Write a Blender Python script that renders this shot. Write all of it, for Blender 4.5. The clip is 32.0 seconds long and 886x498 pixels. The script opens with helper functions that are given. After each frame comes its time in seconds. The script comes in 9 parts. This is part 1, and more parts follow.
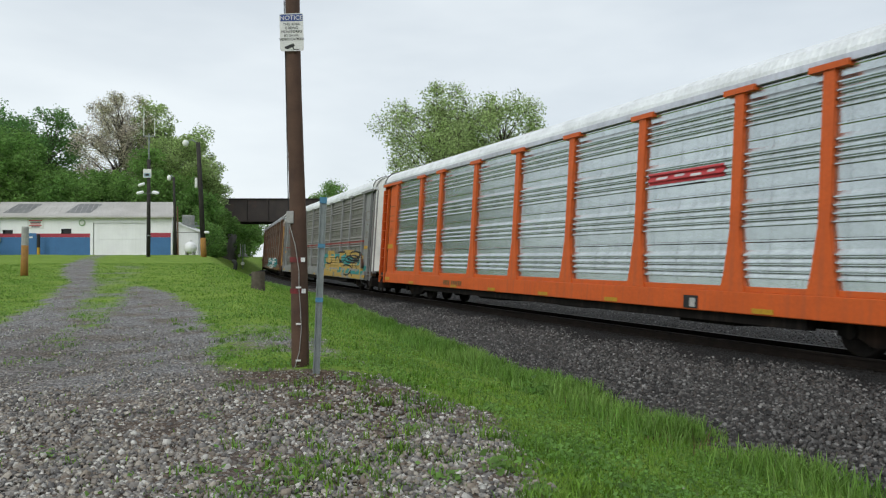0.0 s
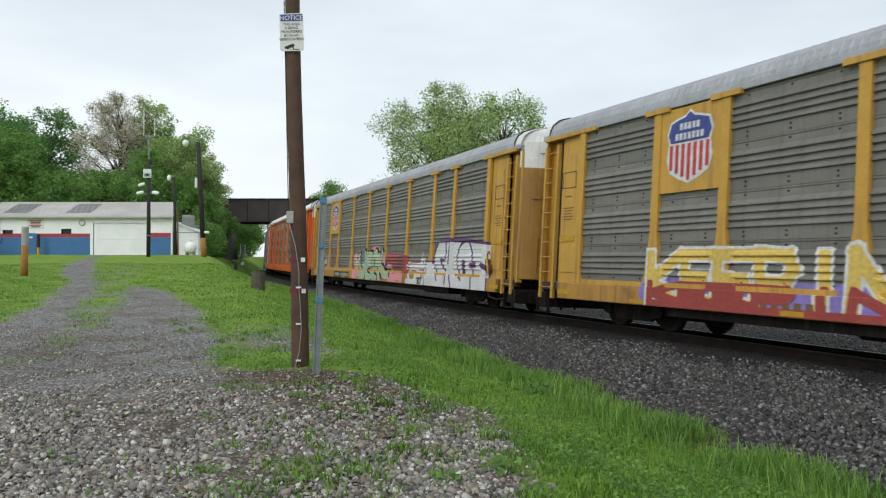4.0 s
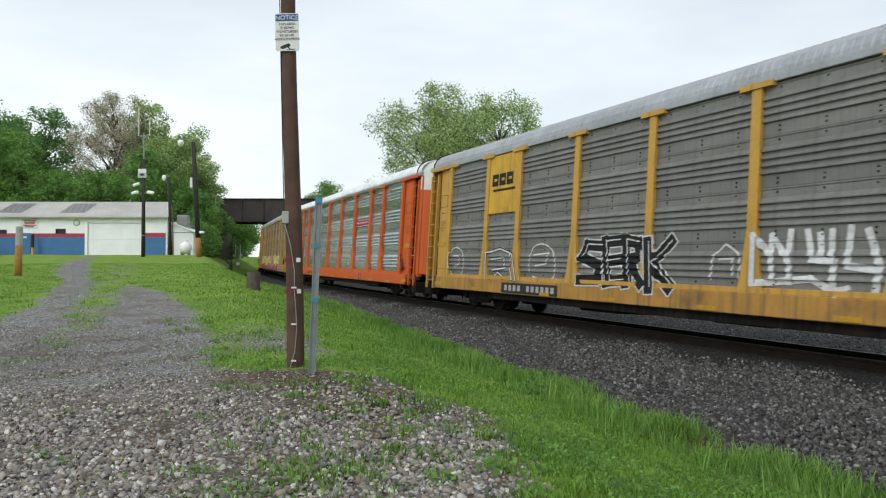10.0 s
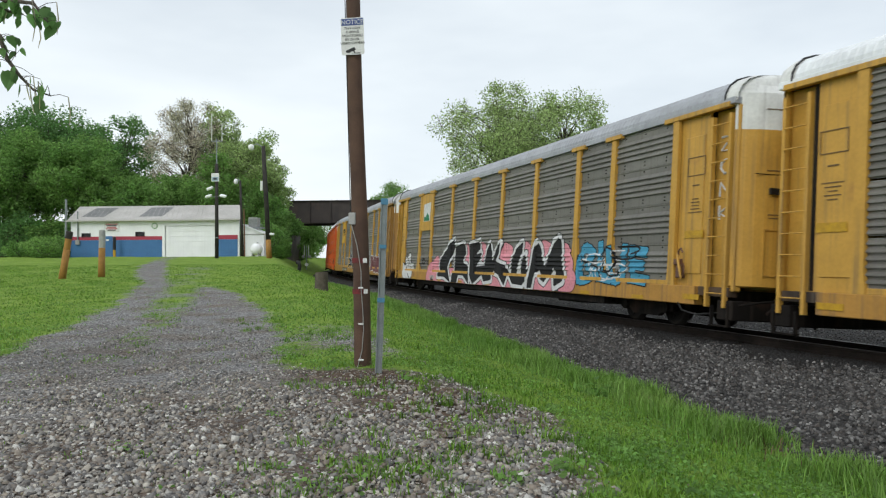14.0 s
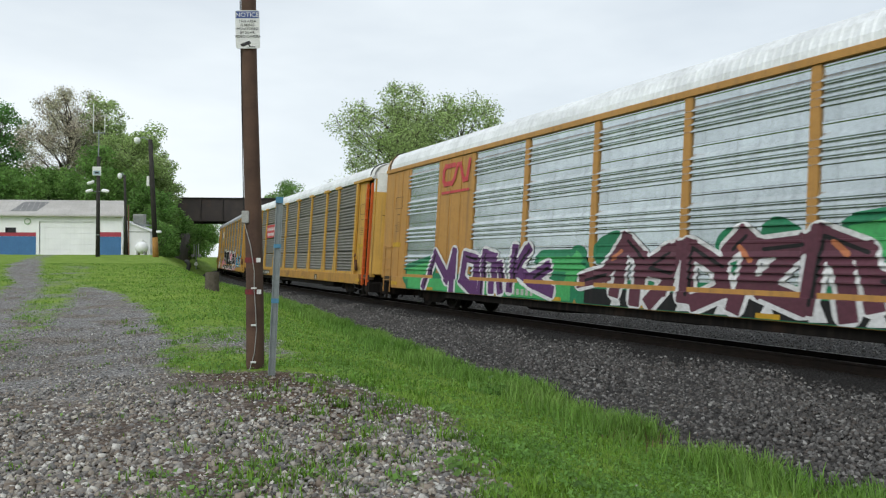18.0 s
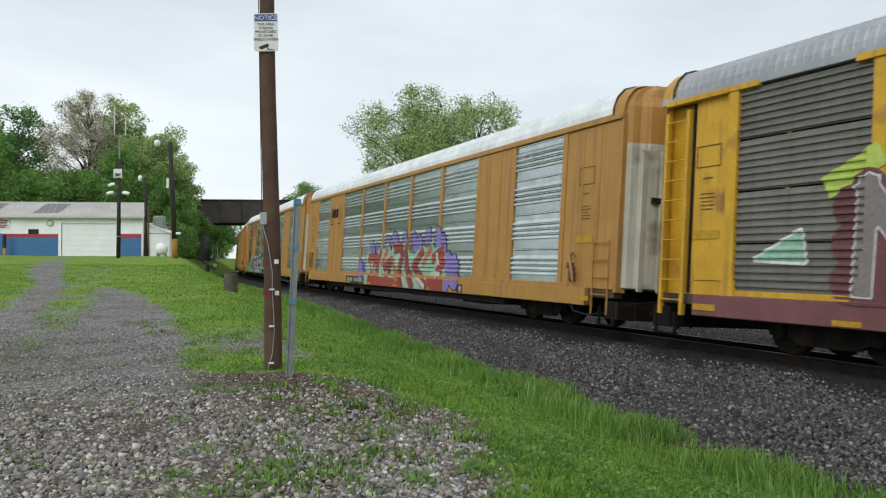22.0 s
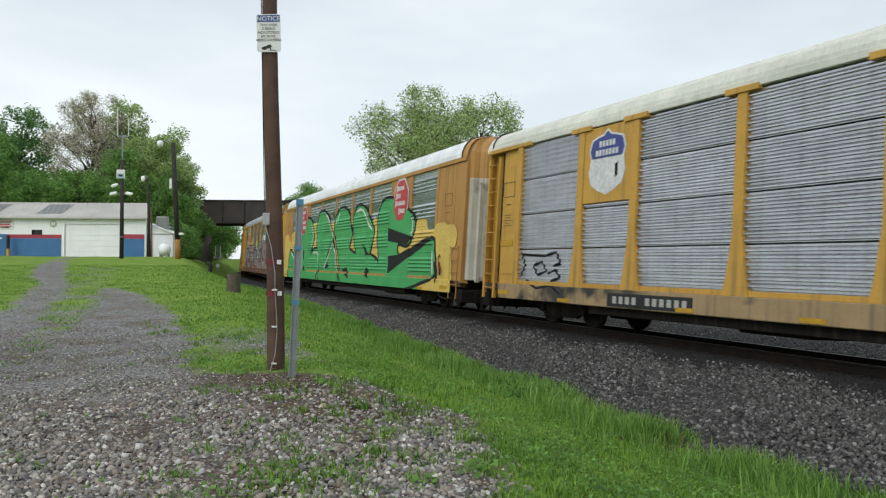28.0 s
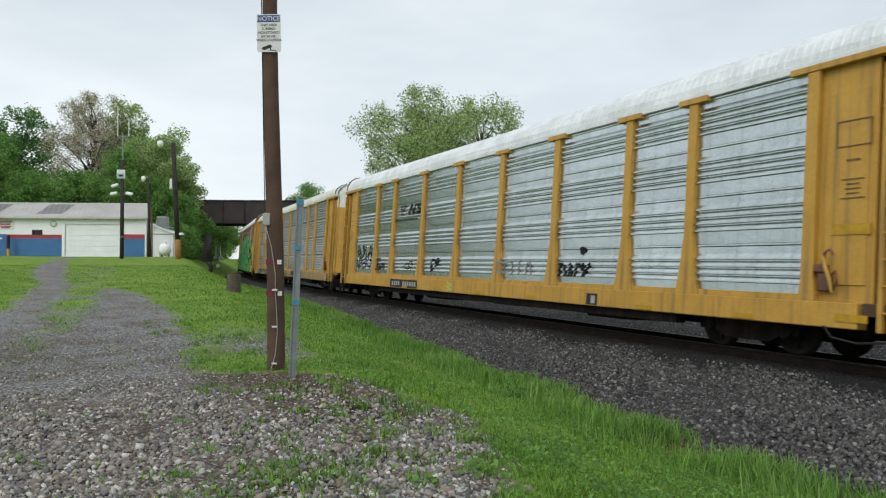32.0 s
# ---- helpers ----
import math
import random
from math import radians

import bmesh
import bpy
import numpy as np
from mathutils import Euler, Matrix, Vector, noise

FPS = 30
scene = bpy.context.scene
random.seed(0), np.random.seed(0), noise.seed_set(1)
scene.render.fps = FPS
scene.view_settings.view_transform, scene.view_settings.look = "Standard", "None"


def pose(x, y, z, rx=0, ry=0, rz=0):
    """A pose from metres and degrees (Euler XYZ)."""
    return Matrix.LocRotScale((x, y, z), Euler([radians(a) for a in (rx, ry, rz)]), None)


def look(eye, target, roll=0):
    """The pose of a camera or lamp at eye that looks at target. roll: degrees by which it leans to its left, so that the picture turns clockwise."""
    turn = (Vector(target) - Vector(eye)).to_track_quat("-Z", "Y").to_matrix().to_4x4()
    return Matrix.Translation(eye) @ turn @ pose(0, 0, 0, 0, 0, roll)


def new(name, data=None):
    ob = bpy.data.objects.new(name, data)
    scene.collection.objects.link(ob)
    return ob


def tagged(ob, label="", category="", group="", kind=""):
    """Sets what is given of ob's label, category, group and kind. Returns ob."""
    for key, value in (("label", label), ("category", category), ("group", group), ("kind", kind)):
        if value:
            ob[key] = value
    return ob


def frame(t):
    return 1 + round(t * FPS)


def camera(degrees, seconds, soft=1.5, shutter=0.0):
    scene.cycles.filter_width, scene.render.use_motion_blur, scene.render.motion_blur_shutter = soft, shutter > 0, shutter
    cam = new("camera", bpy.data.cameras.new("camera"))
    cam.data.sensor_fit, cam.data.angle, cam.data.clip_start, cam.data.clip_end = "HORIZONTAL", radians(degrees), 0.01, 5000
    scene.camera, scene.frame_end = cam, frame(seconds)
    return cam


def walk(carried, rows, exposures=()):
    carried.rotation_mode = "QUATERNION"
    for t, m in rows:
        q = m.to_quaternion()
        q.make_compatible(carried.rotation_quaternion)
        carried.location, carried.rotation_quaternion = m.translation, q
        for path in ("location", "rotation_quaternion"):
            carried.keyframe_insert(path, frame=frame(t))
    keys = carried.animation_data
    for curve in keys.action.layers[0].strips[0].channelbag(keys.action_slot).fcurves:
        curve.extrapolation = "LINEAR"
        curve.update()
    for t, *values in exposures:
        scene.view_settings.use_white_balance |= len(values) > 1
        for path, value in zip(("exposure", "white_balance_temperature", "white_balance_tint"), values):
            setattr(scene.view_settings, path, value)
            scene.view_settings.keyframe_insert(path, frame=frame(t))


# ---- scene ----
# camera: stands on the gravel lane and pans a little
EYE = 1.5
cam = camera(63.0, 32.0, soft=1.2, shutter=0.14)
PAN = [
    (0, 0.0, 0.74, 0.01), (8.5, 0.0, 0.75, 0.01), (9, 0.02, 0.76, 0.02), (9.5, -0.17, 0.75, 0.09), (10, -0.35, 0.76, 0.05),
    (11, -0.35, 0.76, 0.06), (11.5, -0.42, 0.76, 0.08), (12, 0.47, 0.72, -0.21), (12.5, 2.52, 0.72, -0.45), (13, 3.85, 0.75, -0.34),
    (13.5, 4.33, 0.78, -0.22), (14, 4.79, 0.77, -0.26), (14.5, 5.06, 0.73, -0.25), (16.5, -3.41, 0.82, 0.23), (17, -3.64, 0.81, 0.18),
    (17.5, -3.57, 0.80, 0.16), (18, -3.36, 0.81, 0.17), (18.5, -3.15, 0.85, 0.15), (19, -2.88, 0.85, 0.18), (19.5, -2.61, 0.86, 0.20),
    (20, -2.44, 0.90, 0.19), (20.5, -2.24, 0.90, 0.18), (21, -2.15, 0.93, 0.24), (22, -2.01, 0.93, 0.22), (23, -1.92, 0.95, 0.19),
    (24, -1.86, 0.95, 0.17), (25, -1.85, 0.96, 0.19), (27.5, -1.81, 0.96, 0.20), (32, -1.79, 0.96, 0.19)]
walk(cam, [(t, pose(0, 0, EYE, 0, 0, yaw) @ pose(0, 0, 0, 90 + tilt) @ pose(0, 0, 0, 0, 0, roll)) for t, yaw, tilt, roll in PAN],
     exposures=[(t, ev, 6400, 8.3) for t, ev in ((0, -0.07), (1, -0.07), (2, 0.04), (3, 0.04), (6, 0.05), (7, 0.09), (8, -0.03), (9, -0.02), (10, 0.12), (12, 0.12), (13, 0.05), (14, 0.06), (17, 0.13), (18, 0.04), (19, -0.05), (20, 0.0), (22, 0.0), (24, 0.12), (25, 0.1), (28, 0.03), (30, -0.05), (32, -0.05))])

# ---- light: overcast sky, soft sun ----
SUN_UP, SUN_ROUND = radians(40), radians(215)
world = bpy.data.worlds.new("overcast_sky")
scene.world = world
world.use_nodes = True
wt = world.node_tree
wt.nodes.clear()
w_out = wt.nodes.new("ShaderNodeOutputWorld")
sky = wt.nodes.new("ShaderNodeTexSky")
sky.sky_type, sky.sun_disc, sky.sun_elevation, sky.sun_rotation = "NISHITA", False, SUN_UP, SUN_ROUND
bg_sky = wt.nodes.new("ShaderNodeBackground")
bg_sky.inputs["Strength"].default_value = 0.1
wt.links.new(sky.outputs[0], bg_sky.inputs["Color"])
w_co = wt.nodes.new("ShaderNodeTexCoord")
w_map = wt.nodes.new("ShaderNodeMapping")
w_map.inputs["Scale"].default_value = (1.2, 1.2, 4.0)
w_map.inputs["Location"].default_value = (0.3, 0.15, 0.4)
w_noise = wt.nodes.new("ShaderNodeTexNoise")
w_noise.inputs["Scale"].default_value, w_noise.inputs["Detail"].default_value, w_noise.inputs["Roughness"].default_value = 1.3, 5.0, 0.5
w_ramp = wt.nodes.new("ShaderNodeValToRGB")
w_ramp.color_ramp.elements[0].position, w_ramp.color_ramp.elements[0].color = 0.34, (0.68, 0.735, 0.79, 1)
w_ramp.color_ramp.elements[1].position, w_ramp.color_ramp.elements[1].color = 0.64, (0.93, 0.975, 1.0, 1)
bg_cloud = wt.nodes.new("ShaderNodeBackground")
bg_cloud.inputs["Strength"].default_value = 1.08
w_mix = wt.nodes.new("ShaderNodeMixShader")
w_mix.inputs[0].default_value = 0.88
wt.links.new(w_co.outputs["Generated"], w_map.inputs[0])
wt.links.new(w_map.outputs[0], w_noise.inputs[0])
wt.links.new(w_noise.outputs[0], w_ramp.inputs[0])
wt.links.new(w_ramp.outputs[0], bg_cloud.inputs["Color"])
wt.links.new(bg_sky.outputs[0], w_mix.inputs[1])
wt.links.new(bg_cloud.outputs[0], w_mix.inputs[2])
wt.links.new(w_mix.outputs[0], w_out.inputs[0])
sun_data = bpy.data.lights.new("sun", "SUN")
sun_data.energy, sun_data.angle, sun_data.color = 1.3, radians(30), (1.0, 0.975, 0.92)
sun = new("sun", sun_data)
sun.matrix_world = look((math.sin(SUN_ROUND) * 50, math.cos(SUN_ROUND) * 50, math.tan(SUN_UP) * 50), (0, 0, 0))

# ---- mesh helpers ----


class Shape:
    """Gathers vertices and faces of one mesh."""

    def __init__(self):
        self.v, self.f = [], []

    def add(self, verts, faces):
        n = len(self.v)
        self.v += [tuple(p) for p in verts]
        self.f += [tuple(n + i for i in f) for f in faces]
        return self

    def box(self, x0, x1, y0, y1, z0, z1, c=0.0, m=None):
        """A box; c cuts its edges."""
        if c <= 0:
            vs = [(x, y, z) for z in (z0, z1) for y in (y0, y1) for x in (x0, x1)]
            fs = [(0, 2, 3, 1), (4, 5, 7, 6), (0, 1, 5, 4), (2, 6, 7, 3), (0, 4, 6, 2), (1, 3, 7, 5)]
        else:
            bm = bmesh.new()
            bmesh.ops.create_cube(bm, size=1, matrix=Matrix.Translation(((x0 + x1) / 2, (y0 + y1) / 2, (z0 + z1) / 2)) @ Matrix.Diagonal((x1 - x0, y1 - y0, z1 - z0, 1)))
            bmesh.ops.bevel(bm, geom=bm.edges[:], offset=c, segments=1, affect="EDGES", profile=0.5)
            bm.verts.index_update()
            vs = [v.co.copy() for v in bm.verts]
            fs = [[v.index for v in f.verts] for f in bm.faces]
            bm.free()
        if m is not None:
            vs = [m @ Vector(p) for p in vs]
        return self.add(vs, fs)

    def tube(self, pts, radii, n=8, caps=True):
        """A tapered tube along points."""
        pts = [Vector(p) for p in pts]
        if isinstance(radii, (int, float)):
            radii = [radii] * len(pts)
        rings, vs, fs = len(pts), [], []
        side = None
        for i, p in enumerate(pts):
            d = (pts[min(i + 1, rings - 1)] - pts[max(i - 1, 0)]).normalized()
            if side is None or abs(side.dot(d)) > 0.95:
                side = d.orthogonal().normalized()
            side = (side - d * side.dot(d)).normalized()
            up = d.cross(side)
            vs += [p + (side * math.cos(2 * math.pi * k / n) + up * math.sin(2 * math.pi * k / n)) * radii[i] for k in range(n)]
        for i in range(rings - 1):
            fs += [(i * n + k, i * n + (k + 1) % n, (i + 1) * n + (k + 1) % n, (i + 1) * n + k) for k in range(n)]
        if caps:
            fs += [tuple(reversed(range(n))), tuple((rings - 1) * n + k for k in range(n))]
        return self.add(vs, fs)

    def loft(self, rows, closed=False):
        """Faces between rows of points, each row of the same length."""
        n = len(rows[0])
        fs = [(i * n + k, i * n + (k + 1) % n, (i + 1) * n + (k + 1) % n, (i + 1) * n + k) for i in range(len(rows) - 1) for k in range(n if closed else n - 1)]
        return self.add([p for r in rows for p in r], fs)

    def prism(self, outline, a, b, m=None):
        """An outline in x, z pushed from y = a to y = b."""
        n = len(outline)
        vs = [(x, a, z) for x, z in outline] + [(x, b, z) for x, z in outline]
        if m is not None:
            vs = [m @ Vector(p) for p in vs]
        return self.add(vs, [tuple(range(n)), tuple(reversed(range(n, 2 * n)))] + [(i, i + n, (i + 1) % n + n, (i + 1) % n) for i in range(n)])

    def mesh(self, name, smooth=False):
        me = bpy.data.meshes.new(name)
        me.from_pydata(self.v, [], self.f)
        bm = bmesh.new()
        bm.from_mesh(me)
        if len(self.f) < 20000:
            bmesh.ops.recalc_face_normals(bm, faces=bm.faces)
        bm.to_mesh(me)
        bm.free()
        if smooth:
            me.polygons.foreach_set("use_smooth", [True] * len(me.polygons))
        return me


def as_mesh(shape, name, smooth=False):
    return shape.mesh(name, smooth) if isinstance(shape, Shape) else shape


def part(name, shape, material, parent, label="", smooth=False, at=None):
    """Links a shape, or a mesh that other parts share, as one mesh object under a thing or a part."""
    ob = new(name, as_mesh(shape, name, smooth))
    if not ob.data.materials:
        ob.data.materials.append(material)
    elif ob.data.materials[0] != material:
        ob.material_slots[0].link = "OBJECT"
        ob.material_slots[0].material = material
    ob.parent = parent
    if at is not None:
        ob.matrix_basis = at
    if label:
        tagged(ob, label)
    return ob


def thing(name, m, label, category, group="", kind=""):
    ob = new(name)
    ob.empty_display_size = 0.2
    ob.matrix_basis = m
    return tagged(ob, label, category, group, kind)


def single(name, shape, material, m, label, category, group="", kind="", smooth=False):
    ob = new(name, as_mesh(shape, name, smooth))
    ob.data.materials.append(material)
    ob.matrix_basis = m
    return tagged(ob, label, category, group, kind)


def bulk(name, verts, faces, smooth=False):
    """A mesh from arrays; faces is an array of equal-sided faces."""
    verts, faces = np.asarray(verts, dtype=np.float32), np.asarray(faces, dtype=np.int32)
    me = bpy.data.meshes.new(name)
    k = faces.shape[1]
    me.vertices.add(len(verts))
    me.vertices.foreach_set("co", verts.ravel())
    me.loops.add(faces.size)
    me.loops.foreach_set("vertex_index", faces.ravel())
    me.polygons.add(len(faces))
    me.polygons.foreach_set("loop_start", np.arange(0, faces.size, k, dtype=np.int32))
    me.update(calc_edges=True)
    if smooth:
        me.polygons.foreach_set("use_smooth", [True] * len(me.polygons))
    return me


# ---- materials ----


def mat(name, a, b=None, palette=(), grit=0.72, rough=0.7, metal=0.0, scale=6.0, fine=60.0, bump=0.15, spot=None, spot_at=0.62, streak=0.0, space="Object", vary=0.0, island=False, spec=0.4, sheer=0.0, depth=0.01):
    """Two tones mixed by coarse noise, fine grain, optional stains (spot) and run-down streaks, bump, and a change from piece to piece."""
    m = bpy.data.materials.new(name)
    m.use_nodes = True
    nt = m.node_tree
    bs = nt.nodes["Principled BSDF"]
    add, link = nt.nodes.new, nt.links.new
    co = add("ShaderNodeTexCoord")
    src = co.outputs["Object"]
    if space == "World":
        src = add("ShaderNodeNewGeometry").outputs["Position"]
    b = b or tuple(c * 0.75 for c in a)

    def noise_tex(s, detail=4.0, stretch=None):
        n = add("ShaderNodeTexNoise")
        n.inputs["Scale"].default_value, n.inputs["Detail"].default_value = s, detail
        if stretch:
            mp = add("ShaderNodeMapping")
            mp.inputs["Scale"].default_value = stretch
            link(src, mp.inputs[0])
            link(mp.outputs[0], n.inputs["Vector"])
        else:
            link(src, n.inputs["Vector"])
        return n.outputs[0]

    def ramp(fac, lo, hi):
        r = add("ShaderNodeMapRange")
        r.inputs["From Min"].default_value, r.inputs["From Max"].default_value = lo, hi
        link(fac, r.inputs[0])
        return r.outputs[0]

    def mix(fac, c1, c2, mode="MIX"):
        x = add("ShaderNodeMix")
        x.data_type, x.blend_type = "RGBA", mode
        for sock, val in ((0, fac), (6, c1), (7, c2)):
            if isinstance(val, (int, float)):
                x.inputs[sock].default_value = val
            elif isinstance(val, tuple):
                x.inputs[sock].default_value = (*val, 1)
            else:
                link(val, x.inputs[sock])
        return x.outputs[2]

    coarse = noise_tex(scale)
    grain = noise_tex(fine, 3.0)
    col = mix(ramp(coarse, 0.35, 0.65), a, b)
    if palette:
        pr = add("ShaderNodeValToRGB")
        pr.color_ramp.interpolation = "LINEAR"
        while len(pr.color_ramp.elements) < len(palette):
            pr.color_ramp.elements.new(0.5)
        for k, (el, c) in enumerate(zip(pr.color_ramp.elements, palette)):
            el.position, el.color = k / (len(palette) - 1), (*c, 1)
        link(add("ShaderNodeNewGeometry").outputs["Random Per Island"], pr.inputs[0])
        col = mix(0.85, col, pr.outputs[0])
    col = mix(ramp(grain, 0.3, 0.7), col, mix(1.0, col, (grit, grit, grit), "MULTIPLY"))
    if spot:
        col = mix(ramp(noise_tex(scale * 0.6, 8.0), spot_at, spot_at + 0.1), col, spot)
    if streak > 0:
        st = noise_tex(3.0, 4.0, (3.0, 3.0, 0.12))
        col = mix(ramp(st, 0.5, 0.8), col, mix(streak, col, (0.09, 0.07, 0.055)))
    if vary > 0:
        if island:
            rnd = add("ShaderNodeNewGeometry").outputs["Random Per Island"]
        else:
            rnd = add("ShaderNodeObjectInfo").outputs["Random"]
        hs = add("ShaderNodeHueSaturation")
        mr = add("ShaderNodeMapRange")
        mr.inputs["To Min"].default_value, mr.inputs["To Max"].default_value = 1 - vary, 1 + vary
        link(rnd, mr.inputs[0])
        link(mr.outputs[0], hs.inputs["Value"])
        link(col, hs.inputs["Color"])
        col = hs.outputs[0]
    link(col, bs.inputs["Base Color"])
    bs.inputs["Roughness"].default_value = rough
    bs.inputs["Metallic"].default_value = metal
    bs.inputs["Specular IOR Level"].default_value = spec
    if bump > 0:
        bp = add("ShaderNodeBump")
        bp.inputs["Strength"].default_value, bp.inputs["Distance"].default_value = bump, depth
        link(grain, bp.inputs["Height"])
        link(bp.outputs[0], bs.inputs["Normal"])
    if sheer > 0:
        tl = add("ShaderNodeBsdfTranslucent")
        link(col, tl.inputs["Color"])
        mx = add("ShaderNodeMixShader")
        mx.inputs[0].default_value = sheer
        link(bs.outputs[0], mx.inputs[1])
        link(tl.outputs[0], mx.inputs[2])
        link(mx.outputs[0], nt.nodes["Material Output"].inputs["Surface"])
    return m


WOOD_POLE = mat("creosoted_wood", (0.13, 0.075, 0.05), (0.08, 0.045, 0.032), rough=0.85, scale=3, fine=90, bump=0.5, streak=0.4)
WOOD_DARK = mat("dark_pole_wood", (0.05, 0.045, 0.04), (0.03, 0.027, 0.025), rough=0.9, scale=3, fine=80, bump=0.4)
GALV_POST = mat("galvanised_post", (0.33, 0.36, 0.36), (0.25, 0.28, 0.28), rough=0.5, metal=0.5, scale=5, fine=80, bump=0.1)
WHITE = mat("white_paint", (0.9, 0.9, 0.91), (0.85, 0.85, 0.86), rough=0.6, scale=1.2, fine=30, bump=0.05, streak=0.07, grit=0.92)
SIGN_WHITE = mat("sign_white", (0.82, 0.82, 0.8), (0.76, 0.76, 0.74), rough=0.4, scale=5, fine=60, bump=0.02)
SIGN_BLUE = mat("sign_blue", (0.03, 0.07, 0.28), (0.04, 0.08, 0.25), rough=0.4, bump=0.0)
BLACK = mat("black_paint", (0.012, 0.012, 0.014), (0.02, 0.02, 0.02), rough=0.5, bump=0.05)
RED = mat("red_paint", (0.5, 0.03, 0.045), (0.42, 0.03, 0.04), rough=0.6, scale=4)
WALL_BLUE = mat("blue_wall_paint", (0.07, 0.2, 0.42), (0.06, 0.17, 0.37), rough=0.7, scale=1, fine=25, streak=0.15, bump=0.08)
WALL_RED = mat("red_wall_paint", (0.45, 0.06, 0.09), (0.4, 0.05, 0.08), rough=0.7, scale=1, fine=25, bump=0.05)
ROOF_TIN = mat("weathered_tin_roof", (0.58, 0.555, 0.525), (0.47, 0.45, 0.42), rough=0.6, metal=0.2, scale=0.5, fine=12, streak=0.3)
ROOF_PATCH = mat("clear_roof_panel", (0.2, 0.2, 0.2), (0.15, 0.15, 0.15), rough=0.5, scale=1)
GIRDER = mat("rusty_dark_girder", (0.075, 0.06, 0.056), (0.05, 0.042, 0.042), rough=0.8, scale=0.6, fine=14, spot=(0.09, 0.055, 0.045), spot_at=0.58, streak=0.4)
CONCRETE = mat("old_concrete", (0.3, 0.28, 0.25), (0.22, 0.2, 0.18), rough=0.9, scale=1, fine=20, streak=0.3, bump=0.3)
YELLOW_POST = mat("ochre_painted_wood", (0.42, 0.22, 0.045), (0.33, 0.16, 0.035), rough=0.75, scale=5, fine=40, streak=0.3, bump=0.2)
GREY_PAINT = mat("grey_paint", (0.42, 0.42, 0.4), (0.34, 0.34, 0.33), rough=0.6, scale=6)
STUMP_WOOD = mat("grey_stump_wood", (0.13, 0.11, 0.085), (0.08, 0.065, 0.05), rough=0.95, scale=7, fine=60, bump=0.7, streak=0.5)
STUMP_TOP = mat("weathered_sawn_wood", (0.3, 0.26, 0.2), (0.2, 0.17, 0.13), rough=0.9, scale=9, fine=60, bump=0.5)
RAIL_STEEL = mat("rusty_rail", (0.022, 0.016, 0.013), (0.014, 0.011, 0.009), rough=0.85, scale=4, fine=50, spec=0.15)
RAIL_HEAD = mat("worn_rail_head", (0.22, 0.2, 0.19), (0.16, 0.15, 0.145), rough=0.42, metal=0.8, scale=4, bump=0.03)
TIE_WOOD = mat("tarred_tie", (0.03, 0.024, 0.02), (0.018, 0.015, 0.013), rough=0.95, scale=5, fine=40, bump=0.5, vary=0.25, spec=0.15)
BALLAST_BED = mat("ballast_bed", (0.04, 0.037, 0.036), (0.018, 0.017, 0.017), rough=0.95, scale=2.0, fine=22, bump=0.9, space="World", depth=0.05)
STONE = mat("ballast_stone", (0.11, 0.104, 0.102), (0.07, 0.067, 0.067), rough=0.85, scale=0.5, fine=45, bump=0.3, island=True, space="World", palette=((0.012, 0.011, 0.011), (0.07, 0.066, 0.064), (0.11, 0.105, 0.1), (0.025, 0.023, 0.023), (0.1, 0.085, 0.075), (0.19, 0.183, 0.177), (0.018, 0.017, 0.017), (0.36, 0.35, 0.335)))
# near-black tones: oil, plus the train's shade put into the colour
OILY_SHADED_STONE = mat("oily_ballast_stone", (0.016, 0.014, 0.013), (0.01, 0.009, 0.009), rough=0.75, scale=3, fine=45, bump=0.3, vary=0.4, island=True, space="World")
OILY_SHADED_BED = mat("oily_track_bed", (0.014, 0.012, 0.011), (0.009, 0.008, 0.008), rough=0.9, scale=2.0, fine=22, bump=0.9, space="World", depth=0.05)
GRAVEL = mat("lane_stone", (0.32, 0.3, 0.28), (0.22, 0.208, 0.198), rough=0.85, scale=3, fine=60, bump=0.3, island=True, space="World", palette=((0.05, 0.047, 0.047), (0.21, 0.2, 0.193), (0.34, 0.285, 0.22), (0.1, 0.094, 0.095), (0.48, 0.43, 0.36), (0.2, 0.15, 0.11), (0.32, 0.305, 0.288), (0.075, 0.07, 0.07), (0.82, 0.79, 0.73), (0.13, 0.122, 0.118), (0.62, 0.57, 0.49)))
GRASS = mat("grass_blade", (0.12, 0.265, 0.025), (0.2, 0.345, 0.042), rough=0.6, scale=1.1, fine=5, bump=0, vary=0.5, island=True, space="World", sheer=0.35)
TALL_GRASS = mat("tall_grass_blade", (0.15, 0.31, 0.045), (0.24, 0.4, 0.085), rough=0.6, scale=0.5, fine=5, bump=0, vary=0.35, island=True, space="World", sheer=0.4)
DRY_WEED = mat("dry_weed", (0.2, 0.125, 0.07), (0.13, 0.085, 0.05), rough=0.8, scale=2, fine=8, bump=0, vary=0.4, island=True, space="World", sheer=0.3)
BARK = mat("bark", (0.14, 0.12, 0.1), (0.09, 0.077, 0.063), rough=0.95, scale=4, fine=25, bump=0.7)

# ---- the railway line: a right-hand curve, banked away from the lane ----
TH0, BEND, BEND_MORE, OFF = 0.4438, 0.001224, 1.0386e-05, 12.2
RAIL_Z, BANK = -0.20, 3.6
LINE_STEP, LINE_FROM, LINE_TO = 0.5, -420.0, 420.0


def line_heading(s):
    a = np.clip(s, 0, 170)
    return TH0 - BEND * np.clip(s, -150, None) - BEND_MORE * a * a


